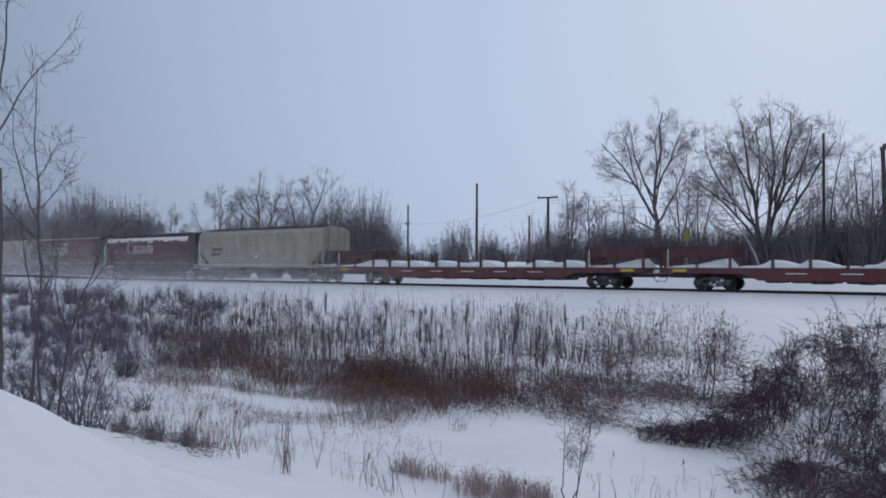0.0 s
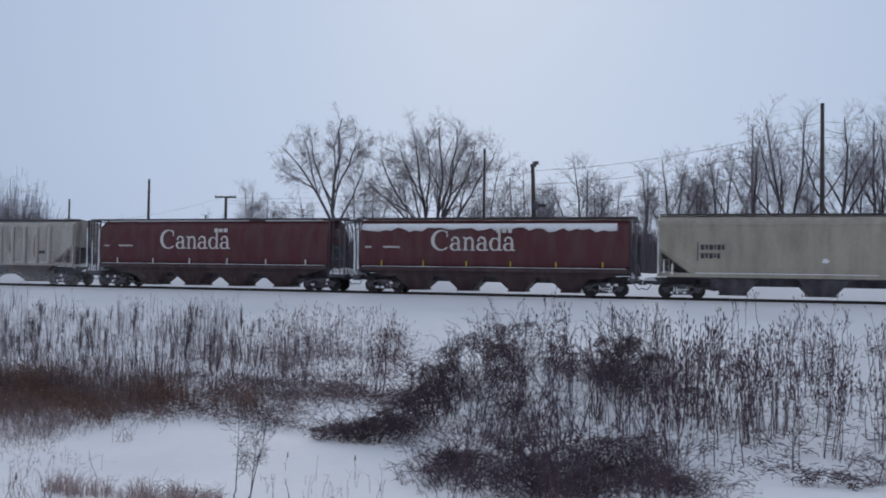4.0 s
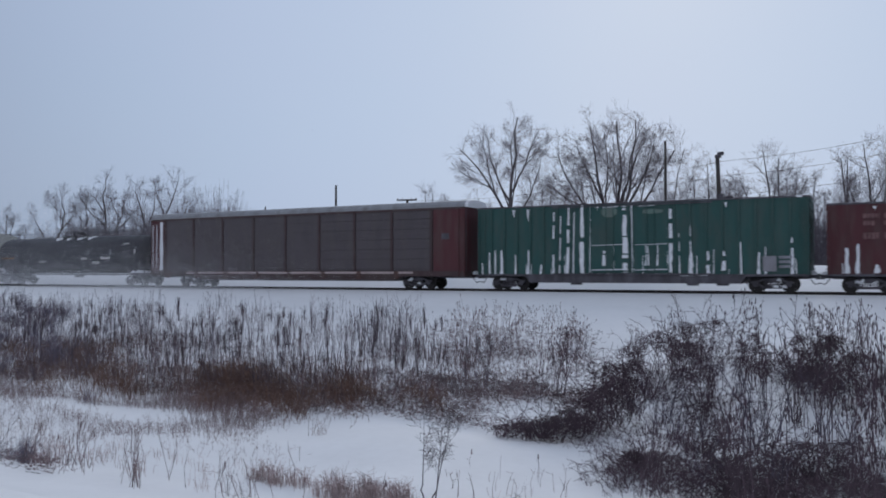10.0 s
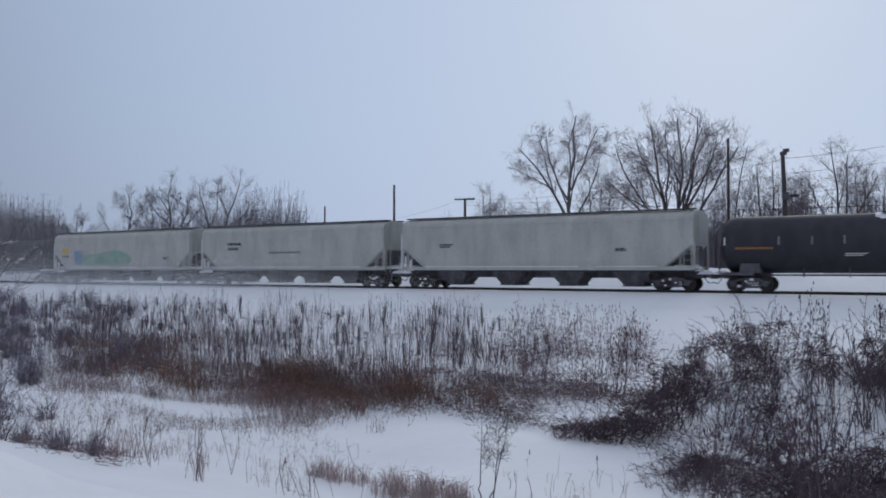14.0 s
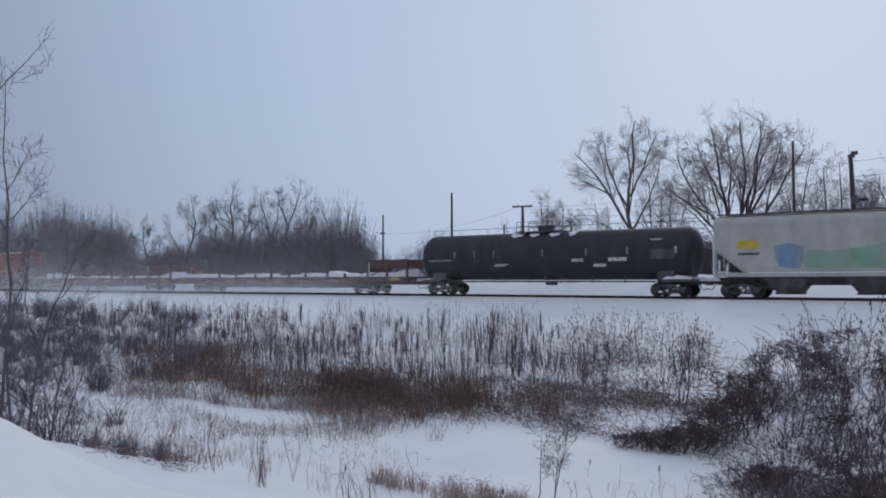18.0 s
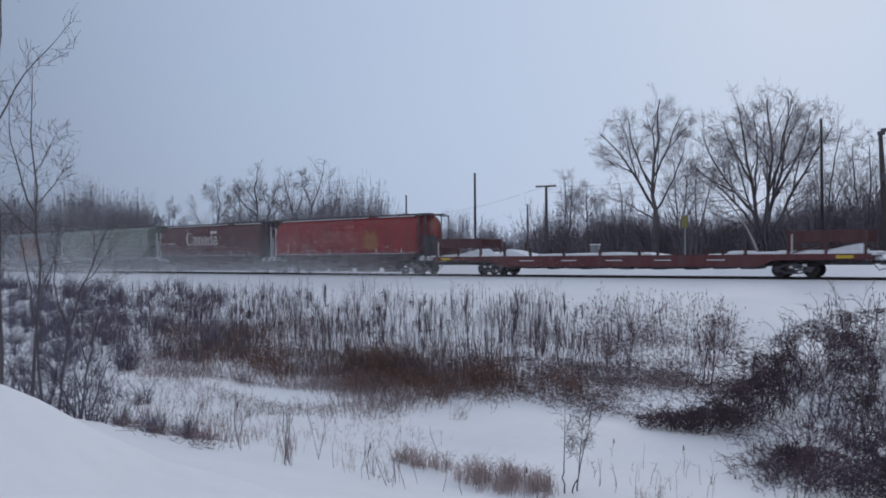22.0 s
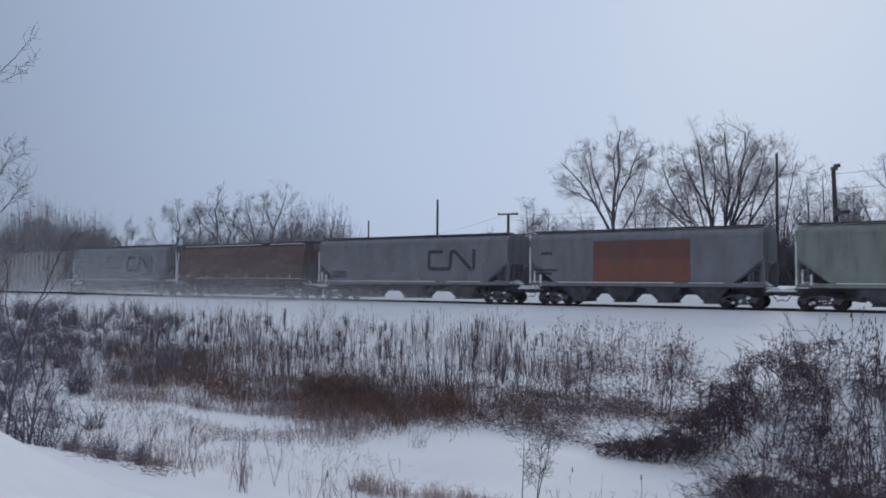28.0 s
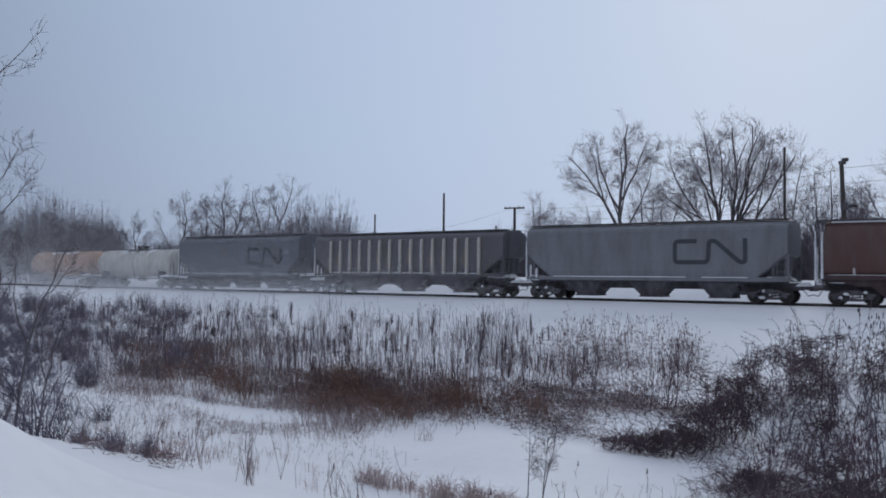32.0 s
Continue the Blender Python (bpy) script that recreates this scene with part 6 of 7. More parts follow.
    for _ in range(4200):                        # denser stubble under the grass clumps
        az, y, x = spot(-57, -35, 20.2, 25)
        if noise.noise(Vector((x * 0.4, y * 0.5, 2.0))) < 0.02:
            continue
        weed(pale, rnd, x, y, rnd.uniform(0.2, 0.6), rnd.uniform(0.003, 0.006), 0.0, 4, 0.4)
    for name, bag, mat, label in (("dry_weeds", brown, STEM, "dense dry brown weed stems on the snowy embankment"), ("dry_weeds", grey, GREY_STEM, "upright grey weed stems below the track"),
                                  ("dry_stalks", dark, DARK_STEM, "stiff dark stalks and knots of old growth in the snow"), ("stubble", pale, PALE_STEM, "pale weed stubble poking through the ditch snow")):
        tagged(new(name, bag.mesh(name, mat)), label, "weeds", kind="stuff")
    t = Twigs()
    for _ in range(300):                        # tall weeds with seed heads in and past the thicket
        az = rnd.triangular(-13, 22, 3)
        y = rnd.uniform(22, 38)
        weed(t, rnd, y * math.tan(radians(az)), y, rnd.uniform(0.7, 2.1), rnd.uniform(0.009, 0.016), 0.6, 4, 0.14)
    for az0, az1, count in ((2, 9, 40), (5, 22, 110)):
        for _ in range(count):                  # fallen stalks lying in drifts beyond it
            az, y, x = spot(az0, az1, 21, 39)
            if noise.noise(Vector((x * 0.5, y * 0.35, 6.0))) > -0.05:
                mat_of(t, rnd, x, y, rnd.uniform(0.2, 0.6), rnd.randint(10, 34), 0.3, 0.011, 0.13)
    tagged(new("seed_head_weeds", t.mesh("seed_head_weeds", TANGLE)), "tall dark weeds with seed heads", "weeds", kind="stuff")
    t = Twigs()
    for a0, a1, y0, y1, count, h0, h1 in ((-53.4, -49.4, 12.0, 14.5, 46, 0.4, 1.2), (-48.0, -46.4, 11.5, 13.0, 20, 0.5, 1.2), (-45.2, -43.6, 12.5, 14, 4, 0.8, 1.2), (-43.0, -38.0, 12.4, 14.0, 20, 0.3, 0.9), (-57.0, -54.0, 13.0, 16, 18, 0.5, 1.2), (-38, -30, 13.2, 15.5, 12, 0.3, 0.8), (-27, -19, 15.5, 19.0, 34, 0.2, 0.7)):
        for _ in range(count):                  # thin stems standing in the ditch
            az, y, x = spot(a0, a1, y0, y1)
            weed(t, rnd, x, y, rnd.uniform(h0, h1), rnd.uniform(0.004, 0.008), 0.02, rnd.choice((0, 1, 2, 3)), 0.25)
    for _ in range(60):                         # flattened grass along the brow of the bank
        az = rnd.uniform(-57.5, -51.5)
        y = rnd.uniform(11.2, 13.0)
        mat_of(t, rnd, y * math.tan(radians(az)), y, 0.22, rnd.randint(5, 14), 0.25, 0.006, 0.16)
    tagged(new("ditch_weeds", t.mesh("ditch_weeds", STEM)), "sparse thin weed stems in the ditch", "weeds", kind="stuff")


def grass_patch(label, mat, spots, seed, tall=(0.5, 1.1), fan=0.5, thick=0.008):
    """Tufts of dead grass round (bearing, depth, half bearing, half depth, blades)."""
    rnd = random.Random(seed)
    t = Twigs()
    for az, y, da, dy, n in spots:
        size = rnd.uniform(0.65, 1.1)
        for _ in range(n):
            yy = y + rnd.gauss(0, dy * 0.5)
            aa = az + rnd.gauss(0, da * 0.5)
            x = yy * math.tan(radians(aa))
            z = height(x, yy)
            h, a = rnd.uniform(*tall) * size, rnd.random() * 6.283
            b = Vector((x, yy, z - 0.04))
            m = b + Vector((math.cos(a) * fan * h * 0.3, math.sin(a) * fan * h * 0.3, h * 0.7))
            e = m + Vector((math.cos(a) * fan * h * 0.7, math.sin(a) * fan * h * 0.7, h * rnd.uniform(-0.2, 0.3)))
            t.add(b, m, thick, thick * 0.75)
            t.add(m, e, thick * 0.75, thick * 0.4)
    return tagged(new("dead_grass", t.mesh("dead_grass", mat)), label, "grass", kind="stuff")


def shrub_mesh(seed, tall, wide, stems, mat, arch=0.4, stout=1.0):
    """Stems from one root, leaning outwards, with two orders of twigs."""
    rnd = random.Random(seed)
    t = Twigs()
    for _ in range(stems):
        a = rnd.random() * 6.283
        out = rnd.uniform(0.1, 1.0) * wide
        h = tall * rnd.uniform(0.55, 1.0) * (1.1 - 0.35 * out / wide)
        b = Vector((rnd.gauss(0, 0.12) * wide, rnd.gauss(0, 0.12) * wide, -0.1))
        p, d = b, Vector((math.cos(a) * out * arch, math.sin(a) * out * arch, h)).normalized()
        r = rnd.uniform(0.013, 0.029) * stout
        n = 4
        for i in range(n):
            d = (d + rand_dir(rnd) * 0.28 + Vector((math.cos(a) * out * 0.3 * arch, math.sin(a) * out * 0.3 * arch, 0.02 - 0.22 * (arch - 0.4) * i / n))).normalized()
            q = p + d * (h / n)
            t.add(p, q, r, r * 0.8)
            for _ in range(2 if i else 1):
                o = p.lerp(q, rnd.random())
                dd = (d * 0.5 + rand_dir(rnd) * 0.9 + Vector((0, 0, 0.15))).normalized()
                e = o + dd * h * rnd.uniform(0.14, 0.34)
                t.add(o, e, r * 0.55, r * 0.3)
                for _ in range(2):
                    oo = o.lerp(e, rnd.uniform(0.3, 1))
                    t.add(oo, oo + (dd * 0.5 + rand_dir(rnd) * 0.8).normalized() * h * rnd.uniform(0.06, 0.16), r * 0.32, r * 0.2)
            p, r = q, r * 0.78
    return t.mesh("shrub", mat)


def bramble_mesh(seed, tall, wide, stems, mat):
    """A low tangle of fine arching canes."""
    rnd = random.Random(seed)
    t = Twigs()
    for _ in range(stems):
        a, r = rnd.random() * 6.283, wide * rnd.random() ** 0.6
        p = Vector((math.cos(a) * r, math.sin(a) * r, -0.1))
        k = tall * rnd.uniform(0.5, 1.0) * (1.05 - 0.5 * r / wide)
        b = a + rnd.gauss(0, 1.0)
        out = Vector((math.cos(b), math.sin(b), 0))
        w = rnd.uniform(0.008, 0.014)
        t.add((0, 0, -0.15), p, w, w)             # runner below the snow
        for i in range(5):
            up = math.cos((i + 0.5) * 0.42 + rnd.uniform(-0.2, 0.2))
            d = (out * (0.35 + 0.25 * i) + Vector((0, 0, 1.3 * up)) + rand_dir(rnd) * 0.3).normalized()
            q = p + d * k * 0.36
            t.add(p, q, w, w * 0.85)
            for _ in range(3):
                o = p.lerp(q, rnd.random())
                t.add(o, o + (d * 0.4 + rand_dir(rnd)).normalized() * k * rnd.uniform(0.1, 0.28), w * 0.6, w * 0.35)
            p, w = q, w * 0.86
    return t.mesh("bramble", mat)


def tangle_mesh(seed, wide, tall, n, mat, lift=0.0, thick=0.0075):
    """A knot of fine crossing twigs that branch from a few rooted canes; lift: how high its underside hangs."""
    rnd = random.Random(seed)
    t, nodes = Twigs(), []
    for _ in range(max(6, n // 90)):
        p, d = Vector((rnd.gauss(0, wide * 0.4), rnd.gauss(0, wide * 0.25), -0.12)), Vector((rnd.gauss(0, 0.3), rnd.gauss(0, 0.2), 1))
        t.add((0, 0, -0.16), p, thick, thick)     # runner below the snow
        for k in range(5):
            d = (d + rand_dir(rnd) * 0.32).normalized()
            q = p + d * (lift + tall * 1.05) / 5
            t.add(p, q, thick * (1.9 - 0.2 * k), thick * (1.7 - 0.2 * k))
            p = q
            if k:
                nodes.append(p)
    for _ in range(n):
        a, k = rnd.random() * 6.283, rnd.random() ** 0.7 * rnd.choice((0.8, 1.0, 1.25))
        u = rnd.random() ** 0.8
        w = wide * k * math.sqrt(max(0.06, 1 - (1.7 * u - 0.75) ** 2)) * (1 + 0.35 * noise.noise(Vector((a, u * 3, seed))))
        to = Vector((math.cos(a) * w, math.sin(a) * w * 0.6, lift + tall * u))
        if noise.noise(Vector((to.x * 2.0, to.z * 2.4, seed * 0.7))) < rnd.uniform(-0.5, 0.15):
            continue
        p = min((rnd.choice(nodes) for _ in range(14)), key=lambda q: (q - to).length_squared)
        d = (to - p).normalized()
        long = min((to - p).length * 0.5, rnd.uniform(0.14, 0.30))
        d = (d + rand_dir(rnd) * 0.35).normalized()
        for j in range(2):
            q = p + d * long
            t.add(p, q, thick * (1.0 - 0.2 * j), thick * (0.85 - 0.35 * j))
            p, d = q, (d + rand_dir(rnd) * 0.55 + Vector((0, 0, -0.15))).normalized()
            if rnd.random() < 0.6:
                nodes.append(q)
    for _ in range(max(4, n // 60)):            # canes that arch out of it
        p = rnd.choice(nodes)
        d = Vector((p.x + rnd.gauss(0, 0.4), rnd.gauss(0, 0.4), 0.9)).normalized()
        for k in range(5):
            q = p + d * rnd.uniform(0.16, 0.28)
            t.add(p, q, thick * 0.9, thick * 0.8)
            for _ in range(2):
                t.add(q, q + (d + rand_dir(rnd)).normalized() * rnd.uniform(0.08, 0.22), thick * 0.6, thick * 0.4)
            p, d = q, (d + rand_dir(rnd) * 0.25 + Vector((0, 0, -0.22))).normalized()
    return t.mesh("bramble", mat)


def seed_shrub_mesh(seed, tall, stems, mat):
    """A few long thin parallel stems, forked near the top, with dark seed heads."""
    rnd = random.Random(seed)
    t = Twigs()
    tilt = Vector((rnd.gauss(0.08, 0.10), rnd.gauss(0, 0.08), 1))
    for _ in range(stems):
        p = Vector((rnd.gauss(0, 0.16), rnd.gauss(0, 0.16), -0.1))
        t.add((0, 0, -0.12), p, 0.012, 0.012)
        d, h, r = (tilt + rand_dir(rnd) * 0.10).normalized(), tall * rnd.uniform(0.6, 1.0), rnd.uniform(0.010, 0.018)
        for k in range(6):
            d = (d + rand_dir(rnd) * 0.07 + Vector((0, 0, 0.02))).normalized()
            q = p + d * h / 6
            t.add(p, q, r, r * 0.88)
            for _ in range((0, 1, 1, 2, 3, 4)[k]):
                o = p.lerp(q, rnd.random())
                dd = (d + rand_dir(rnd) * 0.55).normalized()
                e = o + dd * h * rnd.uniform(0.07, 0.2)
                t.add(o, e, r * 0.5, r * 0.35)
                if k > 2 and rnd.random() < 0.75:
                    t.add(e, e + (dd * 0.5 + Vector((0, 0, 1))).normalized() * 0.11, 0.026, 0.012)
            p, r = q, r * 0.86
        t.add(p, p + Vector((0, 0, 0.13)), 0.026, 0.010)
    return t.mesh("shrub", mat)


def merged(pieces, mat):
    """One mesh of many placed copies."""
    vs, fs, base = [], [], 0
    for me, m in pieces:
        n = len(me.vertices)
        co = np.empty(n * 3)
        me.vertices.foreach_get("co", co)
        ix = np.empty(len(me.loops), int)
        me.loops.foreach_get("vertex_index", ix)
        r = np.array(m)
        vs.append(co.reshape(-1, 3) @ r[:3, :3].T + r[:3, 3])
        fs.append(ix.reshape(-1, 4) + base)
        base += n
    me = bpy.data.meshes.new("bush_thicket")
    me.from_pydata(np.concatenate(vs).tolist(), [], np.concatenate(fs).tolist())
    me.materials.append(mat)
    me.update()
    return me


def build_shrubs():
    rnd = random.Random(15)
    loose = [seed_shrub_mesh(120 + i, 2.7, 5 + i % 3, TANGLE) for i in range(5)]
    spiky = [shrub_mesh(140 + i, 2.3, 1.6, 12, BUSH_GREY, arch=0.36) for i in range(5)]
    twiggy = [shrub_mesh(150 + i, 2.0, 1.3, 22, BUSH_GREY, arch=0.55, stout=0.75) for i in range(4)]
    stout = [shrub_mesh(180 + i, 2.4, 1.0, 7, BUSH_GREY, arch=0.40, stout=1.15) for i in range(3)]
    slim = [shrub_mesh(190 + i, 2.5, 0.5, 3, BARK, arch=0.30, stout=0.75) for i in range(3)]
    fine = [bramble_mesh(160 + i, 1.3, 1.5, 30 + 5 * i, TANGLE) for i in range(5)]

    def plant(me, az, y, k, label, group, name="shrub"):
        ob = tagged(new(name, me), label, "shrub", group)
        stand(ob, az, y, rnd.uniform(0, 360), 0.05)
        ob.scale = (k, k, k * rnd.uniform(0.85, 1.15))

    # dense dark balls of the thicket: bearing, depth, half width, height, twigs, height of the underside
    masses = ((-22.6, 22.6, 0.75, 0.45, 380, 0), (-21.4, 22.4, 0.75, 0.6, 480, 0), (-20.0, 22.3, 0.8, 0.75, 620, 0), (-18.6, 22.6, 0.85, 0.9, 760, 0), (-17.4, 23.4, 0.8, 1.1, 800, 0), (-16.2, 24.4, 0.75, 1.5, 1000, 0.1), (-15.0, 25.4, 0.8, 1.6, 1000, 0.2),
              (-16.6, 26.6, 0.7, 1.2, 700, 0.2), (-14.6, 30.2, 0.9, 0.7, 420, 0.8), (-12.9, 31.6, 0.9, 0.8, 520, 0.9), (-11.4, 32.2, 0.8, 1.3, 760, 0.5), (-11.2, 29.0, 0.8, 1.5, 950, 0.3), (-10.0, 27.6, 0.5, 1.2, 420, 0.2),
              (-9.6, 33.5, 1.1, 0.8, 420, 0.8), (-10.4, 23.0, 0.7, 1.4, 760, 0), (-9.4, 21.2, 0.8, 0.9, 620, 0), (-13.0, 20.6, 0.9, 0.45, 520, 0), (-14.6, 20.6, 0.7, 0.4, 360, 0), (-7.0, 30.0, 0.8, 1.4, 420, 0.4),
              (-4.4, 29.4, 0.7, 1.5, 900, 0.4), (-2.7, 28.4, 1.0, 1.9, 1500, 0.2), (-1.0, 28.8, 0.7, 1.3, 760, 0.3), (-6.6, 21.0, 1.0, 0.8, 760, 0), (-4.0, 21.8, 1.1, 0.95, 950, 0), (-1.8, 22.6, 1.0, 0.8, 700, 0), (-8.0, 18.4, 1.1, 0.6, 420, 0), (-4.6, 18.8, 1.2, 0.6, 460, 0), (-11.6, 18.4, 1.0, 0.5, 300, 0),
              (1.2, 26.5, 0.6, 1.0, 480, 0.2), (3.0, 30.5, 0.45, 0.9, 300, 0.4), (4.1, 30.0, 0.4, 0.6, 220, 0.5), (8.3, 30.4, 0.6, 0.8, 300, 0.2), (0.6, 20.0, 0.9, 0.5, 360, 0), (12.6, 30.0, 0.7, 0.5, 200, 0.1), (15.5, 27.0, 0.9, 0.6, 300, 0.1), (9.5, 21.5, 1.1, 0.4, 300, 0))
    for i, (az, y, w, h, n, lift) in enumerate(masses):
        ob = tagged(new("bramble", tangle_mesh(300 + i, w * 1.12, h * 1.08, n, TANGLE, lift)), "dense dark knot of brambles above the snow", "shrub", "brambles of the thicket")
        stand(ob, az, y, 0, 0.05)
    # finer brambles between them: bearing, depth, spread of both, how many, size
    clumps = ((-20.5, 23.2, 2.0, 0.5, 6, 0.36), (-16.8, 26.0, 0.9, 1.5, 4, 0.6), (-13.0, 30.0, 1.2, 2.0, 5, 0.8), (-9.0, 31.0, 1.8, 2.4, 6, 0.8), (-5.0, 32.5, 1.4, 1.6, 4, 0.9), (-2.0, 31.0, 1.4, 2.0, 4, 0.9),
              (-13.5, 20.0, 2.6, 1.4, 13, 0.6), (-7.5, 20.0, 2.4, 1.5, 12, 0.65), (-3.0, 21.0, 2.4, 1.5, 10, 0.65), (-12.0, 26.0, 2.4, 2.0, 7, 0.6), (1.0, 23.0, 1.6, 2.5, 4, 0.6), (7.0, 28.0, 2.4, 3.5, 5, 0.45), (13.0, 28.0, 3.0, 3.5, 6, 0.45))
    for az, y, da, dy, n, k in clumps:
        for _ in range(n):
            plant(rnd.choice(fine), az + rnd.gauss(0, da * 0.5), y + rnd.gauss(0, dy * 0.8), k * rnd.uniform(0.75, 1.2), "tangle of fine purplish brambles in the snow", "brambles of the thicket", "bramble")
    for az, y, k in ((-7.6, 23.6, 0.85), (-6.9, 24.0, 0.95), (-6.2, 25.0, 0.9), (-8.6, 24.6, 0.8), (-12.6, 26.0, 0.7), (-10.2, 25.0, 0.7), (-5.0, 27.0, 0.9), (-14.0, 29.5, 0.6), (-8.2, 29.0, 0.8), (-9.8, 30.6, 0.7), (-12.0, 23.4, 0.7), (-3.4, 25.6, 0.75), (-13.4, 24.4, 0.6), (-1.6, 25.0, 0.7), (-6.0, 20.0, 0.7), (-10.8, 19.6, 0.65)):
        plant(rnd.choice(stout), az, y, k, "dark branching shrub standing in the thicket", "shrubs of the dark thicket")
    for az0, az1, y0, y1, count, k0, k1 in ((-0.6, 2.0, 25, 29, 6, 0.95, 1.15), (2.2, 5.4, 24.5, 28, 7, 0.8, 1.05), (5.8, 7.2, 25.5, 27, 2, 0.95, 1.1), (-9.0, -0.5, 24, 34, 9, 0.7, 1.0), (-16.0, -9.0, 31, 36, 8, 0.45, 0.8), (7.5, 21, 22, 35, 24, 0.5, 1.0), (-16, 0, 16.5, 20, 12, 0.5, 0.9), (-19.9, -19.3, 26.4, 27.0, 2, 0.75, 0.8)):
        for _ in range(count):
            plant(rnd.choice(loose), rnd.uniform(az0, az1), rnd.uniform(y0, y1), rnd.uniform(k0, k1), "tall thin leafless shrub with dark seed heads", "shrubs of the dark thicket")
    for _ in range(10):                           # a dark red-brown tangle in the brown grass
        plant(rnd.choice(fine), rnd.gauss(-41.6, 1.5), rnd.gauss(25.8, 0.7), rnd.uniform(0.35, 0.55), "low red-brown tangle in the dead grass", "brambles of the thicket", "bramble")
    rest = []
    for i in range(320):                         # grey bushes up the slope
        az = rnd.uniform(-66.5, -50.5) if i % 8 else rnd.triangular(-56, -48, -52)
        if az > -57 and rnd.random() < 0.4:
            az -= rnd.uniform(3, 9)
        y = rnd.uniform(24.0, 40.5) - 0.5 * max(0, az + 54)
        me, k = rnd.choice(spiky + twiggy), rnd.uniform(0.4, 0.85) * (1 if az < -51.5 else 0.7)
        if i < 130:
            plant(me, az, y, k, "slate-grey upright leafless bush on the embankment", "bushes on the embankment", "bush")
        else:
            x = y * math.tan(radians(az))
            rest.append((me, Matrix.Translation((x, y, height(x, y) - 0.05)) @ Matrix.Rotation(rnd.uniform(0, 6.283), 4, "Z") @ Matrix.Diagonal((k, k, k * rnd.uniform(0.85, 1.15), 1))))
    for _ in range(44):
        plant(rnd.choice(twiggy + spiky), rnd.uniform(-67, -55.5), rnd.uniform(15.5, 25), rnd.uniform(0.35, 0.8), "low grey leafless bush at the ditch", "bushes on the embankment", "bush")
    for _ in range(24):
        plant(rnd.choice(twiggy), rnd.uniform(-68, -59.5), rnd.uniform(20, 40), rnd.uniform(0.9, 1.3), "tall grey leafless bush beside the track", "bushes on the embankment", "bush")
    for _ in range(14):
        plant(rnd.choice(spiky), rnd.uniform(-68, -61), rnd.uniform(32, 44), rnd.uniform(1.2, 1.7), "tall grey leafless bush beside the track", "bushes on the embankment", "bush")
    tagged(new("bush_thicket", merged(rest, BUSH_GREY)), "slate-grey leafless brush spread over the embankment", "brush", kind="stuff")
    for az, y, k in ((-59.7, 12.9, 1.05), (-60.1, 13.2, 0.95), (-59.2, 12.6, 0.85), (-61.4, 13.4, 0.9), (-62.6, 13.2, 0.9), (-63.6, 13.4, 1.0), (-64.8, 13.2, 1.1), (-58.2, 12.8, 0.75), (-57.2, 12.9, 0.55)):
        plant(rnd.choice(stout if k > 0.8 else slim), az, y, k, "dark leafless bush behind the snow bank", "bushes behind the snow bank")
    for az, y, k in ((-60.8, 13.0, 0.85), (-62.0, 13.6, 0.9), (-63.2, 13.6, 0.95), (-58.7, 13.2, 0.7), (-57.0, 13.4, 0.5), (-55.2, 12.9, 0.5), (-54.9, 12.7, 0.42), (-61.0, 17.5, 0.8), (-63.0, 17.5, 1.0), (-64.5, 15.0, 1.0)):
        plant(rnd.choice(twiggy), az, y, k, "grey twiggy bush behind the snow bank", "bushes behind the snow bank")
    for _ in range(16):
        az = rnd.uniform(-58.5, -49.5)
        plant(rnd.choice(twiggy + slim), az, 12.3 + rnd.uniform(0, 1.6), rnd.uniform(0.22, 0.46), "low grey twiggy bush along the brow of the bank", "bushes behind the snow bank")
    for az, y, k in ((-55.0, 12.6, 0.55), (-41.2, 13.2, 0.34), (-40.2, 13.0, 0.30), (-22.5, 16.2, 0.3)):
        plant(slim[round(az * 7) % 3], az, y, k, "small bare sapling in the ditch", "saplings in the ditch", "sapling")


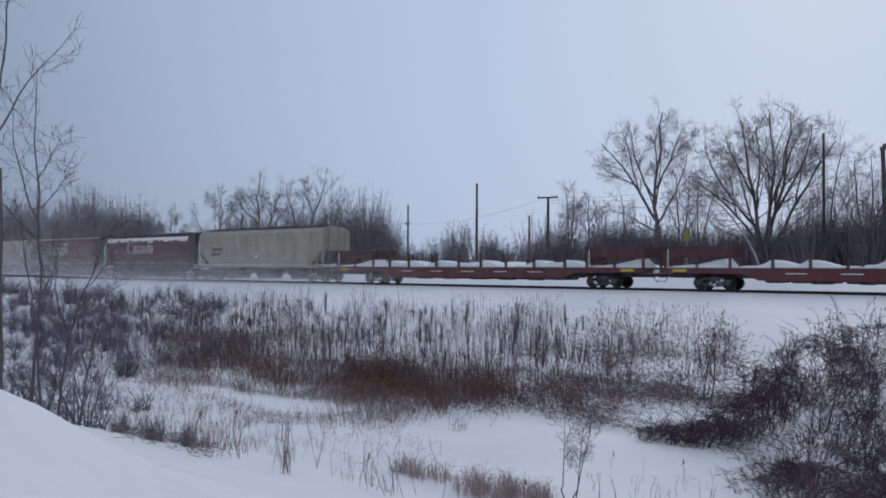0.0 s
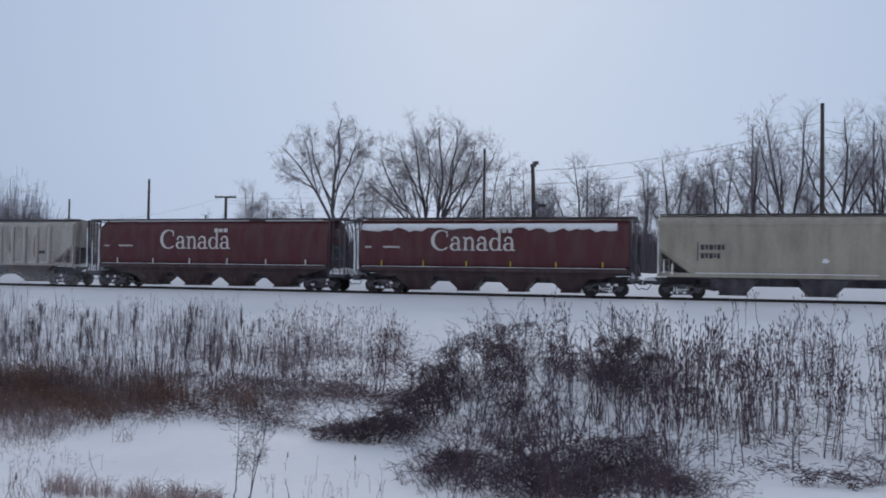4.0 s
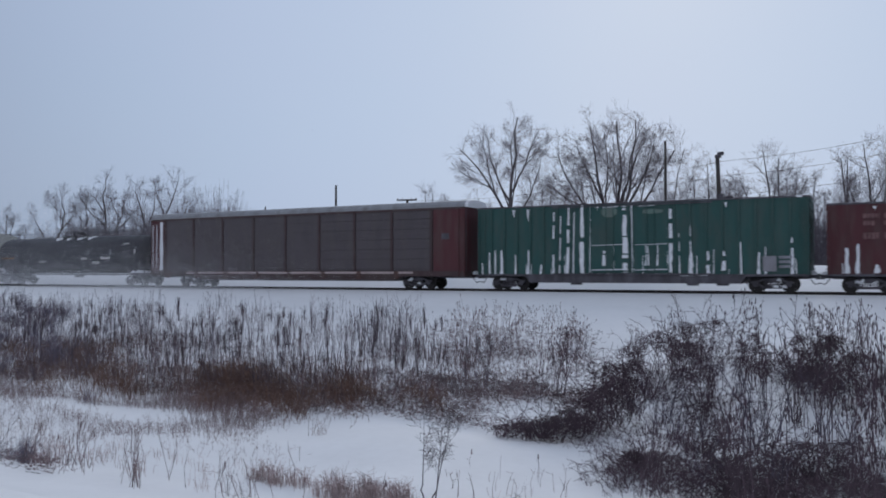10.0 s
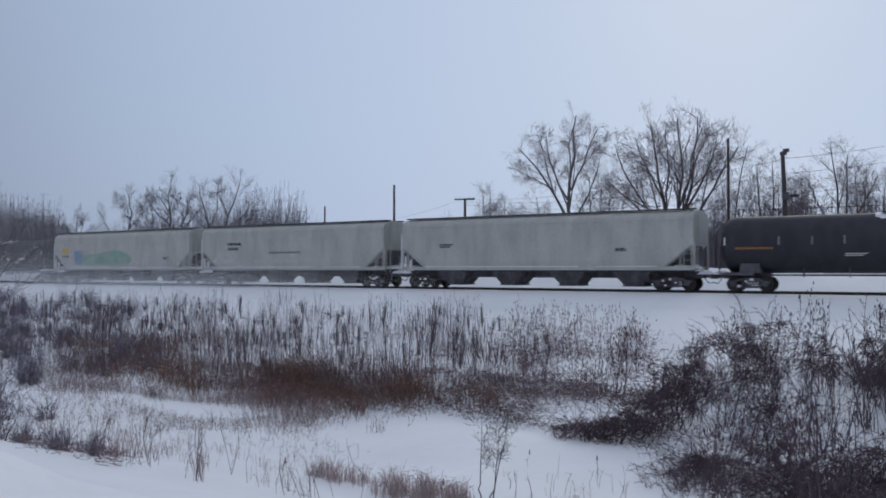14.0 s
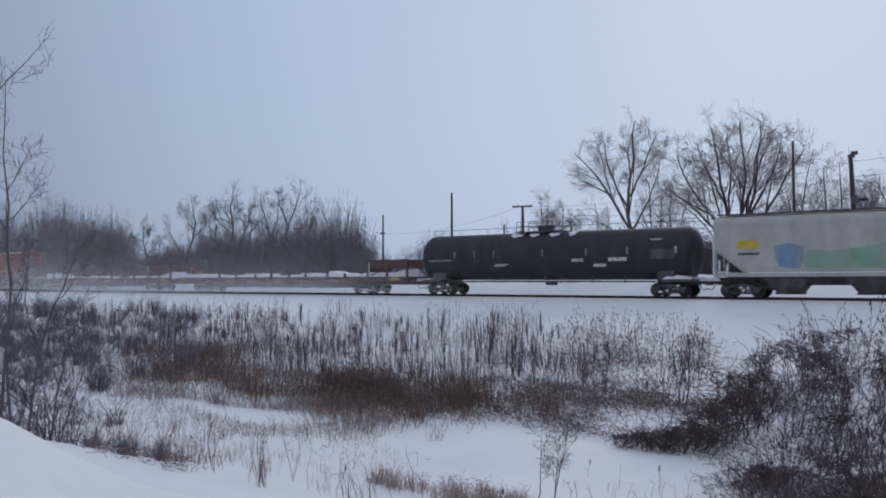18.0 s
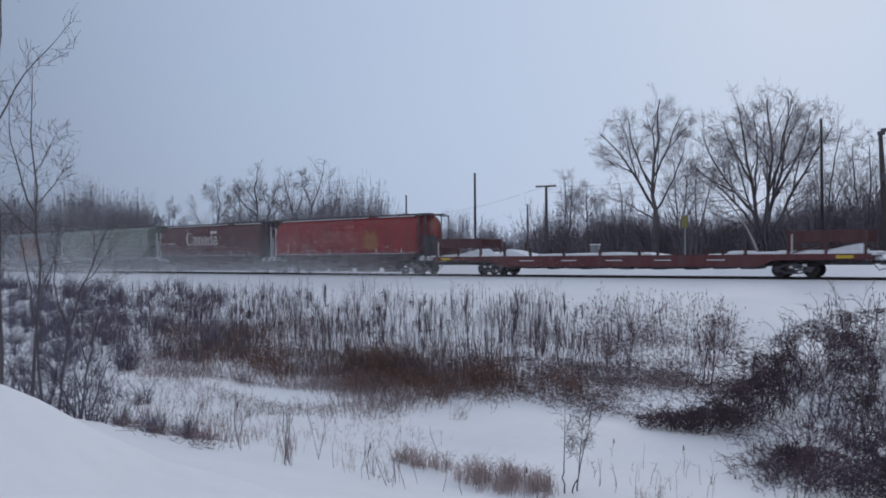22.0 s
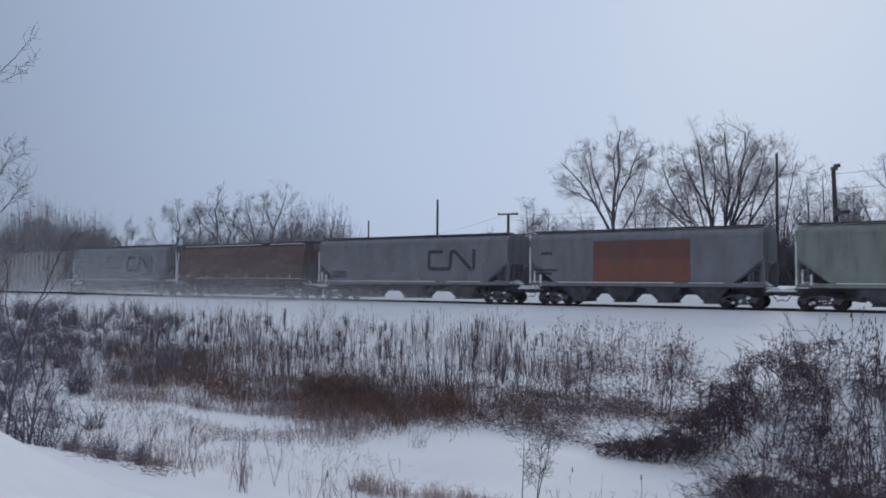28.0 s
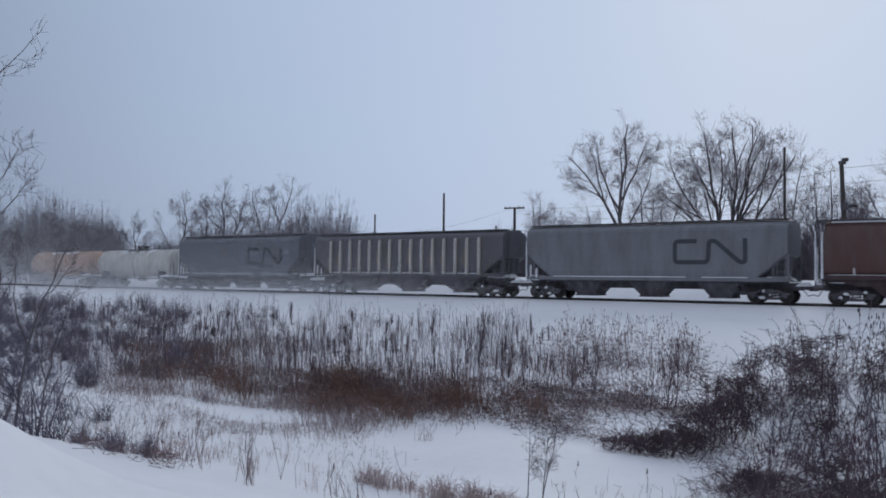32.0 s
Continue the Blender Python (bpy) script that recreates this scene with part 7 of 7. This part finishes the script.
def build_near_trees():
    for az, y, seed, lean, tall in ((-28.5, 14.9, 71, -1, 1.85), (-28.0, 15.0, 72, 14, 1.95), (-27.7, 15.2, 73, 6, 1.5)):     # saplings in the ditch
        stand(guided_tree("slim bare sapling in the ditch", seed, (0.5, lean), [(-1, 0.95, lean, lean * 0.6, tall - 0.4, 0.013, 0)], 0.016, BARK, BARK, tip=0.0035, bend=0.07, bend_up=0.04, dense=0.75, side_len=0.30, first=0.12, least=0.13), az, y, -az, 0.05)
    kw = {"tip": 0.006, "bend": 0.17, "bend_up": 0.10, "dense": 0.5, "side_len": 0.28, "least": 0.34}
    for az, d, seed, trunk, limbs, r in (
            (-62.4, 26, 61, (4.4, 3), [(-1, 0.97, -4, 8, 5.6, 0.040, 0), (0, 0.25, -26, 0, 3.4, 0.030, 0.1), (0, 0.45, 30, 20, 1.4, 0.018, 0.1), (0, 0.15, -44, -36, 2.4, 0.024, -0.2), (0, 0.3, 44, 20, 1.5, 0.018, 0.1)], 0.048),
            (-64.0, 25, 62, (6.6, -1), [(-1, 0.95, -2, 10, 7.4, 0.042, 0), (0, 0.15, 28, 36, 3.6, 0.030, 0.1), (0, 0.35, -22, -4, 4.0, 0.030, 0.1)], 0.052),
            (-60.9, 28, 63, (2.8, 6), [(-1, 0.95, 10, 26, 4.0, 0.034, 0), (-1, 0.98, -14, 4, 3.0, 0.026, 0.1), (0, 0.4, 44, 24, 1.8, 0.018, 0)], 0.042),
            (-59.6, 29, 64, (1.8, 6), [(-1, 0.95, 8, 20, 3.0, 0.030, 0), (-1, 0.9, -16, -4, 2.4, 0.022, 0.1)], 0.034),
            (-61.7, 27, 65, (3.0, -4), [(-1, 0.95, -8, 6, 3.6, 0.032, 0), (0, 0.15, 26, 10, 2.6, 0.024, 0.1)], 0.04)):
        stand(guided_tree("thin bare sapling tree beside the snow bank", seed, trunk, limbs, r, BARK, BARK, **kw), az, d * math.cos(radians(az)), -az)


build_trees()
build_underwood()
build_weeds()
grass_rnd = random.Random(5)
clods = [(grass_rnd.triangular(-46.5, -31.5, -39.5), grass_rnd.triangular(22.6, 28.8, 25.2), 1.3, 1.1, grass_rnd.randint(16, 56)) for _ in range(112)]
clods += [(grass_rnd.triangular(-55.5, -45.5, -51.0), grass_rnd.triangular(22.2, 31.5, 26.0), 1.3, 1.1, grass_rnd.randint(16, 50)) for _ in range(84)]
clods += [(grass_rnd.uniform(-34.0, -26.5), grass_rnd.gauss(24.9, 0.7), 0.8, 0.4, grass_rnd.randint(8, 24)) for _ in range(26)]
grass_patch("brown dead grass at the foot of the embankment", GRASS, clods, 3, (0.25, 0.95), 0.8)
tuft_rnd = random.Random(8)
tufts = [(tuft_rnd.uniform(-39.8, -36.2), tuft_rnd.gauss(15.1, 0.25), 0.5, 0.25, tuft_rnd.randint(8, 34)) for _ in range(22)]
tufts += [(tuft_rnd.uniform(-35.6, -29.2), tuft_rnd.gauss(14.7, 0.25), 0.4, 0.25, tuft_rnd.randint(8, 34)) for _ in range(60)]
tufts += [(tuft_rnd.uniform(-33.2, -29.6), tuft_rnd.gauss(14.6, 0.2), 0.35, 0.2, tuft_rnd.randint(10, 40)) for _ in range(12)]
tufts += [(tuft_rnd.triangular(-60, -40, -54), tuft_rnd.uniform(13.0, 16.5), 0.7, 0.4, tuft_rnd.randint(6, 20)) for _ in range(44)]
tufts += [(tuft_rnd.uniform(-24.0, -18.0), tuft_rnd.uniform(14.6, 15.6), 0.6, 0.3, tuft_rnd.randint(10, 30)) for _ in range(10)]
grass_patch("pale tufts of dead grass in the ditch", PALE_GRASS, tufts, 4, (0.10, 0.62), 0.4, 0.0045)
build_shrubs()
build_near_trees()


# ---- poles, wires and far buildings ----
def pole(label, az, y, top, r=0.16, arm=None, name="utility_pole", lamp=False, lean=(0, 0)):
    x = y * math.tan(radians(az))
    z = height(x, y) - 0.3
    ob = thing(name, label, "pole")
    ob.matrix_basis = pose(x, y, z, lean[0], lean[1], 0)
    part("shaft", Geo().tube([(0, 0, 0), (0, 0, (top - z) * 0.5), (0, 0, top - z)], [r * 1.15, r, r * 0.8], 8, True), POLE_WOOD, ob, "", True)
    if arm:
        w, zz, turn = arm
        c, s = math.cos(radians(turn)) * w / 2, math.sin(radians(turn)) * w / 2
        part("crossarm", Geo().tube([(-c, -s - 0.12, zz - z), (c, s - 0.12, zz - z)], [0.09, 0.09], 4, True), POLE_WOOD, ob)
        for k in (-0.9, -0.45, 0.45, 0.9):
            part("insulator", Geo().tube([(c * k, s * k - 0.12, zz - z + 0.05), (c * k, s * k - 0.12, zz - z + 0.25)], [0.05, 0.035], 6, True), DARK_STEEL, ob)
    if lamp:
        part("lamp_head", Geo().loft([[(a, b, c) for a, b in ((-0.18, -0.18), (0.3, -0.18), (0.3, 0.18), (-0.18, 0.18))] for c in (top - z - 0.1, top - z + 0.15)]).box(0.05, 0.5, -0.15, 0.15, top - z + 0.1, top - z + 0.36), DARK_STEEL, ob)
        part("transformer", Geo().tube([(0.15, -0.3, top - z - 3.7), (0.15, -0.3, top - z - 3.1)], [0.28, 0.28], 10, True).box(0, 1.1, -0.35, -0.2, top - z - 3.55, top - z - 3.35), DARK_STEEL, ob)
    return Vector((x, y, top))


tops = [pole("tall bare wooden pole above the wood", 8.8, 70, 14.6, 0.17),
        pole("wooden pole with a lamp head and a transformer", -9.0, 72, 10.5, 0.20, lamp=True, lean=(0, -2.0)),
        pole("tall slim weathered wooden pole", -12.5, 75, 12.5, 0.13),
        pole("wooden telegraph pole with one crossarm", -29.6, 90, 9.9, 0.19, (2.6, 9.8, 10)),
        pole("slim weathered wooden pole", -30.85, 118, 9.7, 0.16),
        pole("tall slim weathered wooden pole", -34.37, 90, 12.1, 0.16),
        pole("wooden pole with a small bracket", -39.0, 105, 11.2, 0.15, (1.0, 8.2, 0))]


def wire(a, b, sag, label):
    pts = [a.lerp(b, k / 14) - Vector((0, 0, sag * (1 - (2 * k / 14 - 1) ** 2))) for k in range(15)]
    tagged(new("wire", Geo().tube(pts, [0.012] * 15, 4).mesh("wire", DARK_STEEL)), label, "wire", "overhead wires")


far_right = Vector((60, 74, 12.5))
for dz in (0.4, 1.6, 3.2):
    wire(tops[1] - Vector((0, 0, dz)), tops[0] - Vector((0, 0, dz + 1.0)), 0.7, "thin overhead wire between poles")
    wire(tops[0] - Vector((0, 0, dz + 1.0)), far_right - Vector((0, 0, dz)), 0.7, "thin overhead wire between poles")
    wire(tops[1] - Vector((0, 0, dz)), tops[3] - Vector((0, 0, 0.1 + dz * 0.2)), 0.9, "thin overhead wire between poles")
wire(tops[3], tops[6] - Vector((0, 0, 3)), 1.0, "thin overhead wire between poles")


def small_house(az, y, w, eave, ridge, label):
    x = y * math.tan(radians(az))
    z = height(x, y)
    ob = thing("far_house", label, "house")
    ob.matrix_basis = pose(x, y, z, 0, 0, az * -1 + 8)
    part("wall", Geo().box(-w / 2, w / 2, -3, 3, -0.2, eave), paint("pale_siding", (0.42, 0.42, 0.44), 0.2), ob)
    roof = Geo().loft([[(s * (w / 2 + 0.3), -3.4, eave - 0.1), (s * (w / 2 + 0.3), 0, ridge), (s * (w / 2 + 0.3), 3.4, eave - 0.1), (s * (w / 2 + 0.3), 0, ridge - 0.25)] for s in (-1, 1)])
    part("roof", roof, SNOW, ob, "snow-covered roof")
    for k in (-0.28, 0.05, 0.3):
        win = part("window", Geo().box(k * w - 0.55, k * w + 0.55, -3.06, -2.96, 0.9, 2.1), DARK_STEEL, ob)
        part("window_frame", Geo().box(k * w - 0.62, k * w + 0.62, -3.09, -3.05, 2.1, 2.2).box(k * w - 0.62, k * w + 0.62, -3.09, -3.05, 0.8, 0.9), LETTER_WHITE, win)


small_house(-38.6, 132, 9.0, 2.6, 4.3, "small pale house with a snowy roof beyond the track")
small_house(-35.0, 112, 5.0, 2.0, 3.1, "small pale shed with a snowy roof beyond the track")


def trackside():
    x = 61 * math.tan(radians(-26.4))
    box = thing("signal_cabinet", "small grey metal signal cabinet behind the track", "cabinet", at=pose(x, 61, height(x, 61)))
    part("cabinet_body", Geo().box(-0.3, 0.3, -0.25, 0.25, 0.1, 1.35), RACK_ROOF, box)
    part("cabinet_door", Geo().box(-0.26, 0.26, -0.28, -0.253, 0.18, 1.28), RACK_ROOF, box)
    part("cabinet_roof", Geo().box(-0.35, 0.35, -0.32, 0.3, 1.35, 1.42), CAKED_SNOW, box)
    x = 66 * math.tan(radians(-20.66))
    z = height(x, 66)
    sign = thing("road_sign", "faded yellow warning board on a thin post", "sign", at=pose(x, 66, z))
    part("sign_post", Geo().box(-0.04, 0.04, -0.04, 0.04, -0.2, 4.0 - z), RACK_ROOF, sign)
    part("sign_board", Geo().box(-0.28, 0.28, -0.07, -0.045, 3.5 - z, 4.45 - z), paint("yellow_sign", (0.22, 0.20, 0.07), 0.4), sign)


trackside()


# ---- snow whirled up by the train ----
CLOUD_X = []


def flakes(seed, count, spread_x, tall, s0, s1):
    """A cloud of loose flakes over the near rail, thinning upwards."""
    rnd = np.random.RandomState(seed)
    s = rnd.uniform(s0, s1, count)
    c = np.stack([rnd.normal(0, spread_x, count), rnd.uniform(-2.9, -1.75, count), 0.02 + rnd.exponential(tall, count)], 1)
    v = c[:, None, :] + s[:, None, None] * rnd.uniform(-1.4, 1.4, (count, 3, 3))
    me = bpy.data.meshes.new("blown_snow")
    me.from_pydata(v.reshape(-1, 3).tolist(), [], np.arange(count * 3).reshape(-1, 3).tolist())
    me.materials.append(SNOW)
    me.update()
    return me


def build_blown_snow():
    deep = flakes(30, 48000, 7.0, 3.0, 0.009, 0.016)
    high = flakes(31, 50000, 6.5, 2.2, 0.008, 0.015)
    thin = flakes(33, 30000, 6.5, 1.6, 0.008, 0.014)
    low = flakes(32, 26000, 6.0, 0.6, 0.008, 0.014)
    clouds = [(deep, -175 + i * 7.0) for i in range(13)] + [(high, -112 + i * 7.0) for i in range(8)] + [(thin, -58 + i * 7.0) for i in range(2)] + [(low, -126 + i * 7.0) for i in range(12)]
    for i, (me, x) in enumerate(clouds):
        ob = tagged(new("blown_snow", me), "thin veil of snow whirled up beside the train", "blown snow", kind="stuff")
        ob.matrix_basis = on_track(x)
        CLOUD_X.append((ob, x, 0.2 + 0.1 * (i % 3)))


build_blown_snow()


# ---- what moves ----
SPEED, SLOWING = 15.356, 0.0522


def along(t):
    return SPEED * (t - 16) - SLOWING * (t - 16) ** 2


def motions():
    for cloud, x0, drift in CLOUD_X:
        walk(cloud, [(t, on_track(x0 + drift * t, 0.15 * math.sin(x0 + t * 0.4))) for t in range(0, 33, 4)])
    start = {car.name: x0 for car, x0 in CAR_X}
    for car, ws in wheel_rows:
        x0, at = start[car.name], ws.location.copy()
        rows = []
        for k in range(0, 961):                   # a wheel turns with the way run, while its car is before the camera
            x = x0 + along(k / 30)
            if -125 < x < 45:
                rows.append((k / 30, Matrix.Translation(at) @ Matrix.Rotation(x / WHEEL_R, 4, "Y")))
        if rows[0][0] > 0:
            rows.insert(0, (0.0, rows[0][1]))
        if rows[-1][0] < 32:
            rows.append((32.0, rows[-1][1]))
        walk(ws, rows)
    for car, x0 in CAR_X:
        walk(car, [(t, on_track(x0 + along(t))) for t in range(0, 33)])


motions()
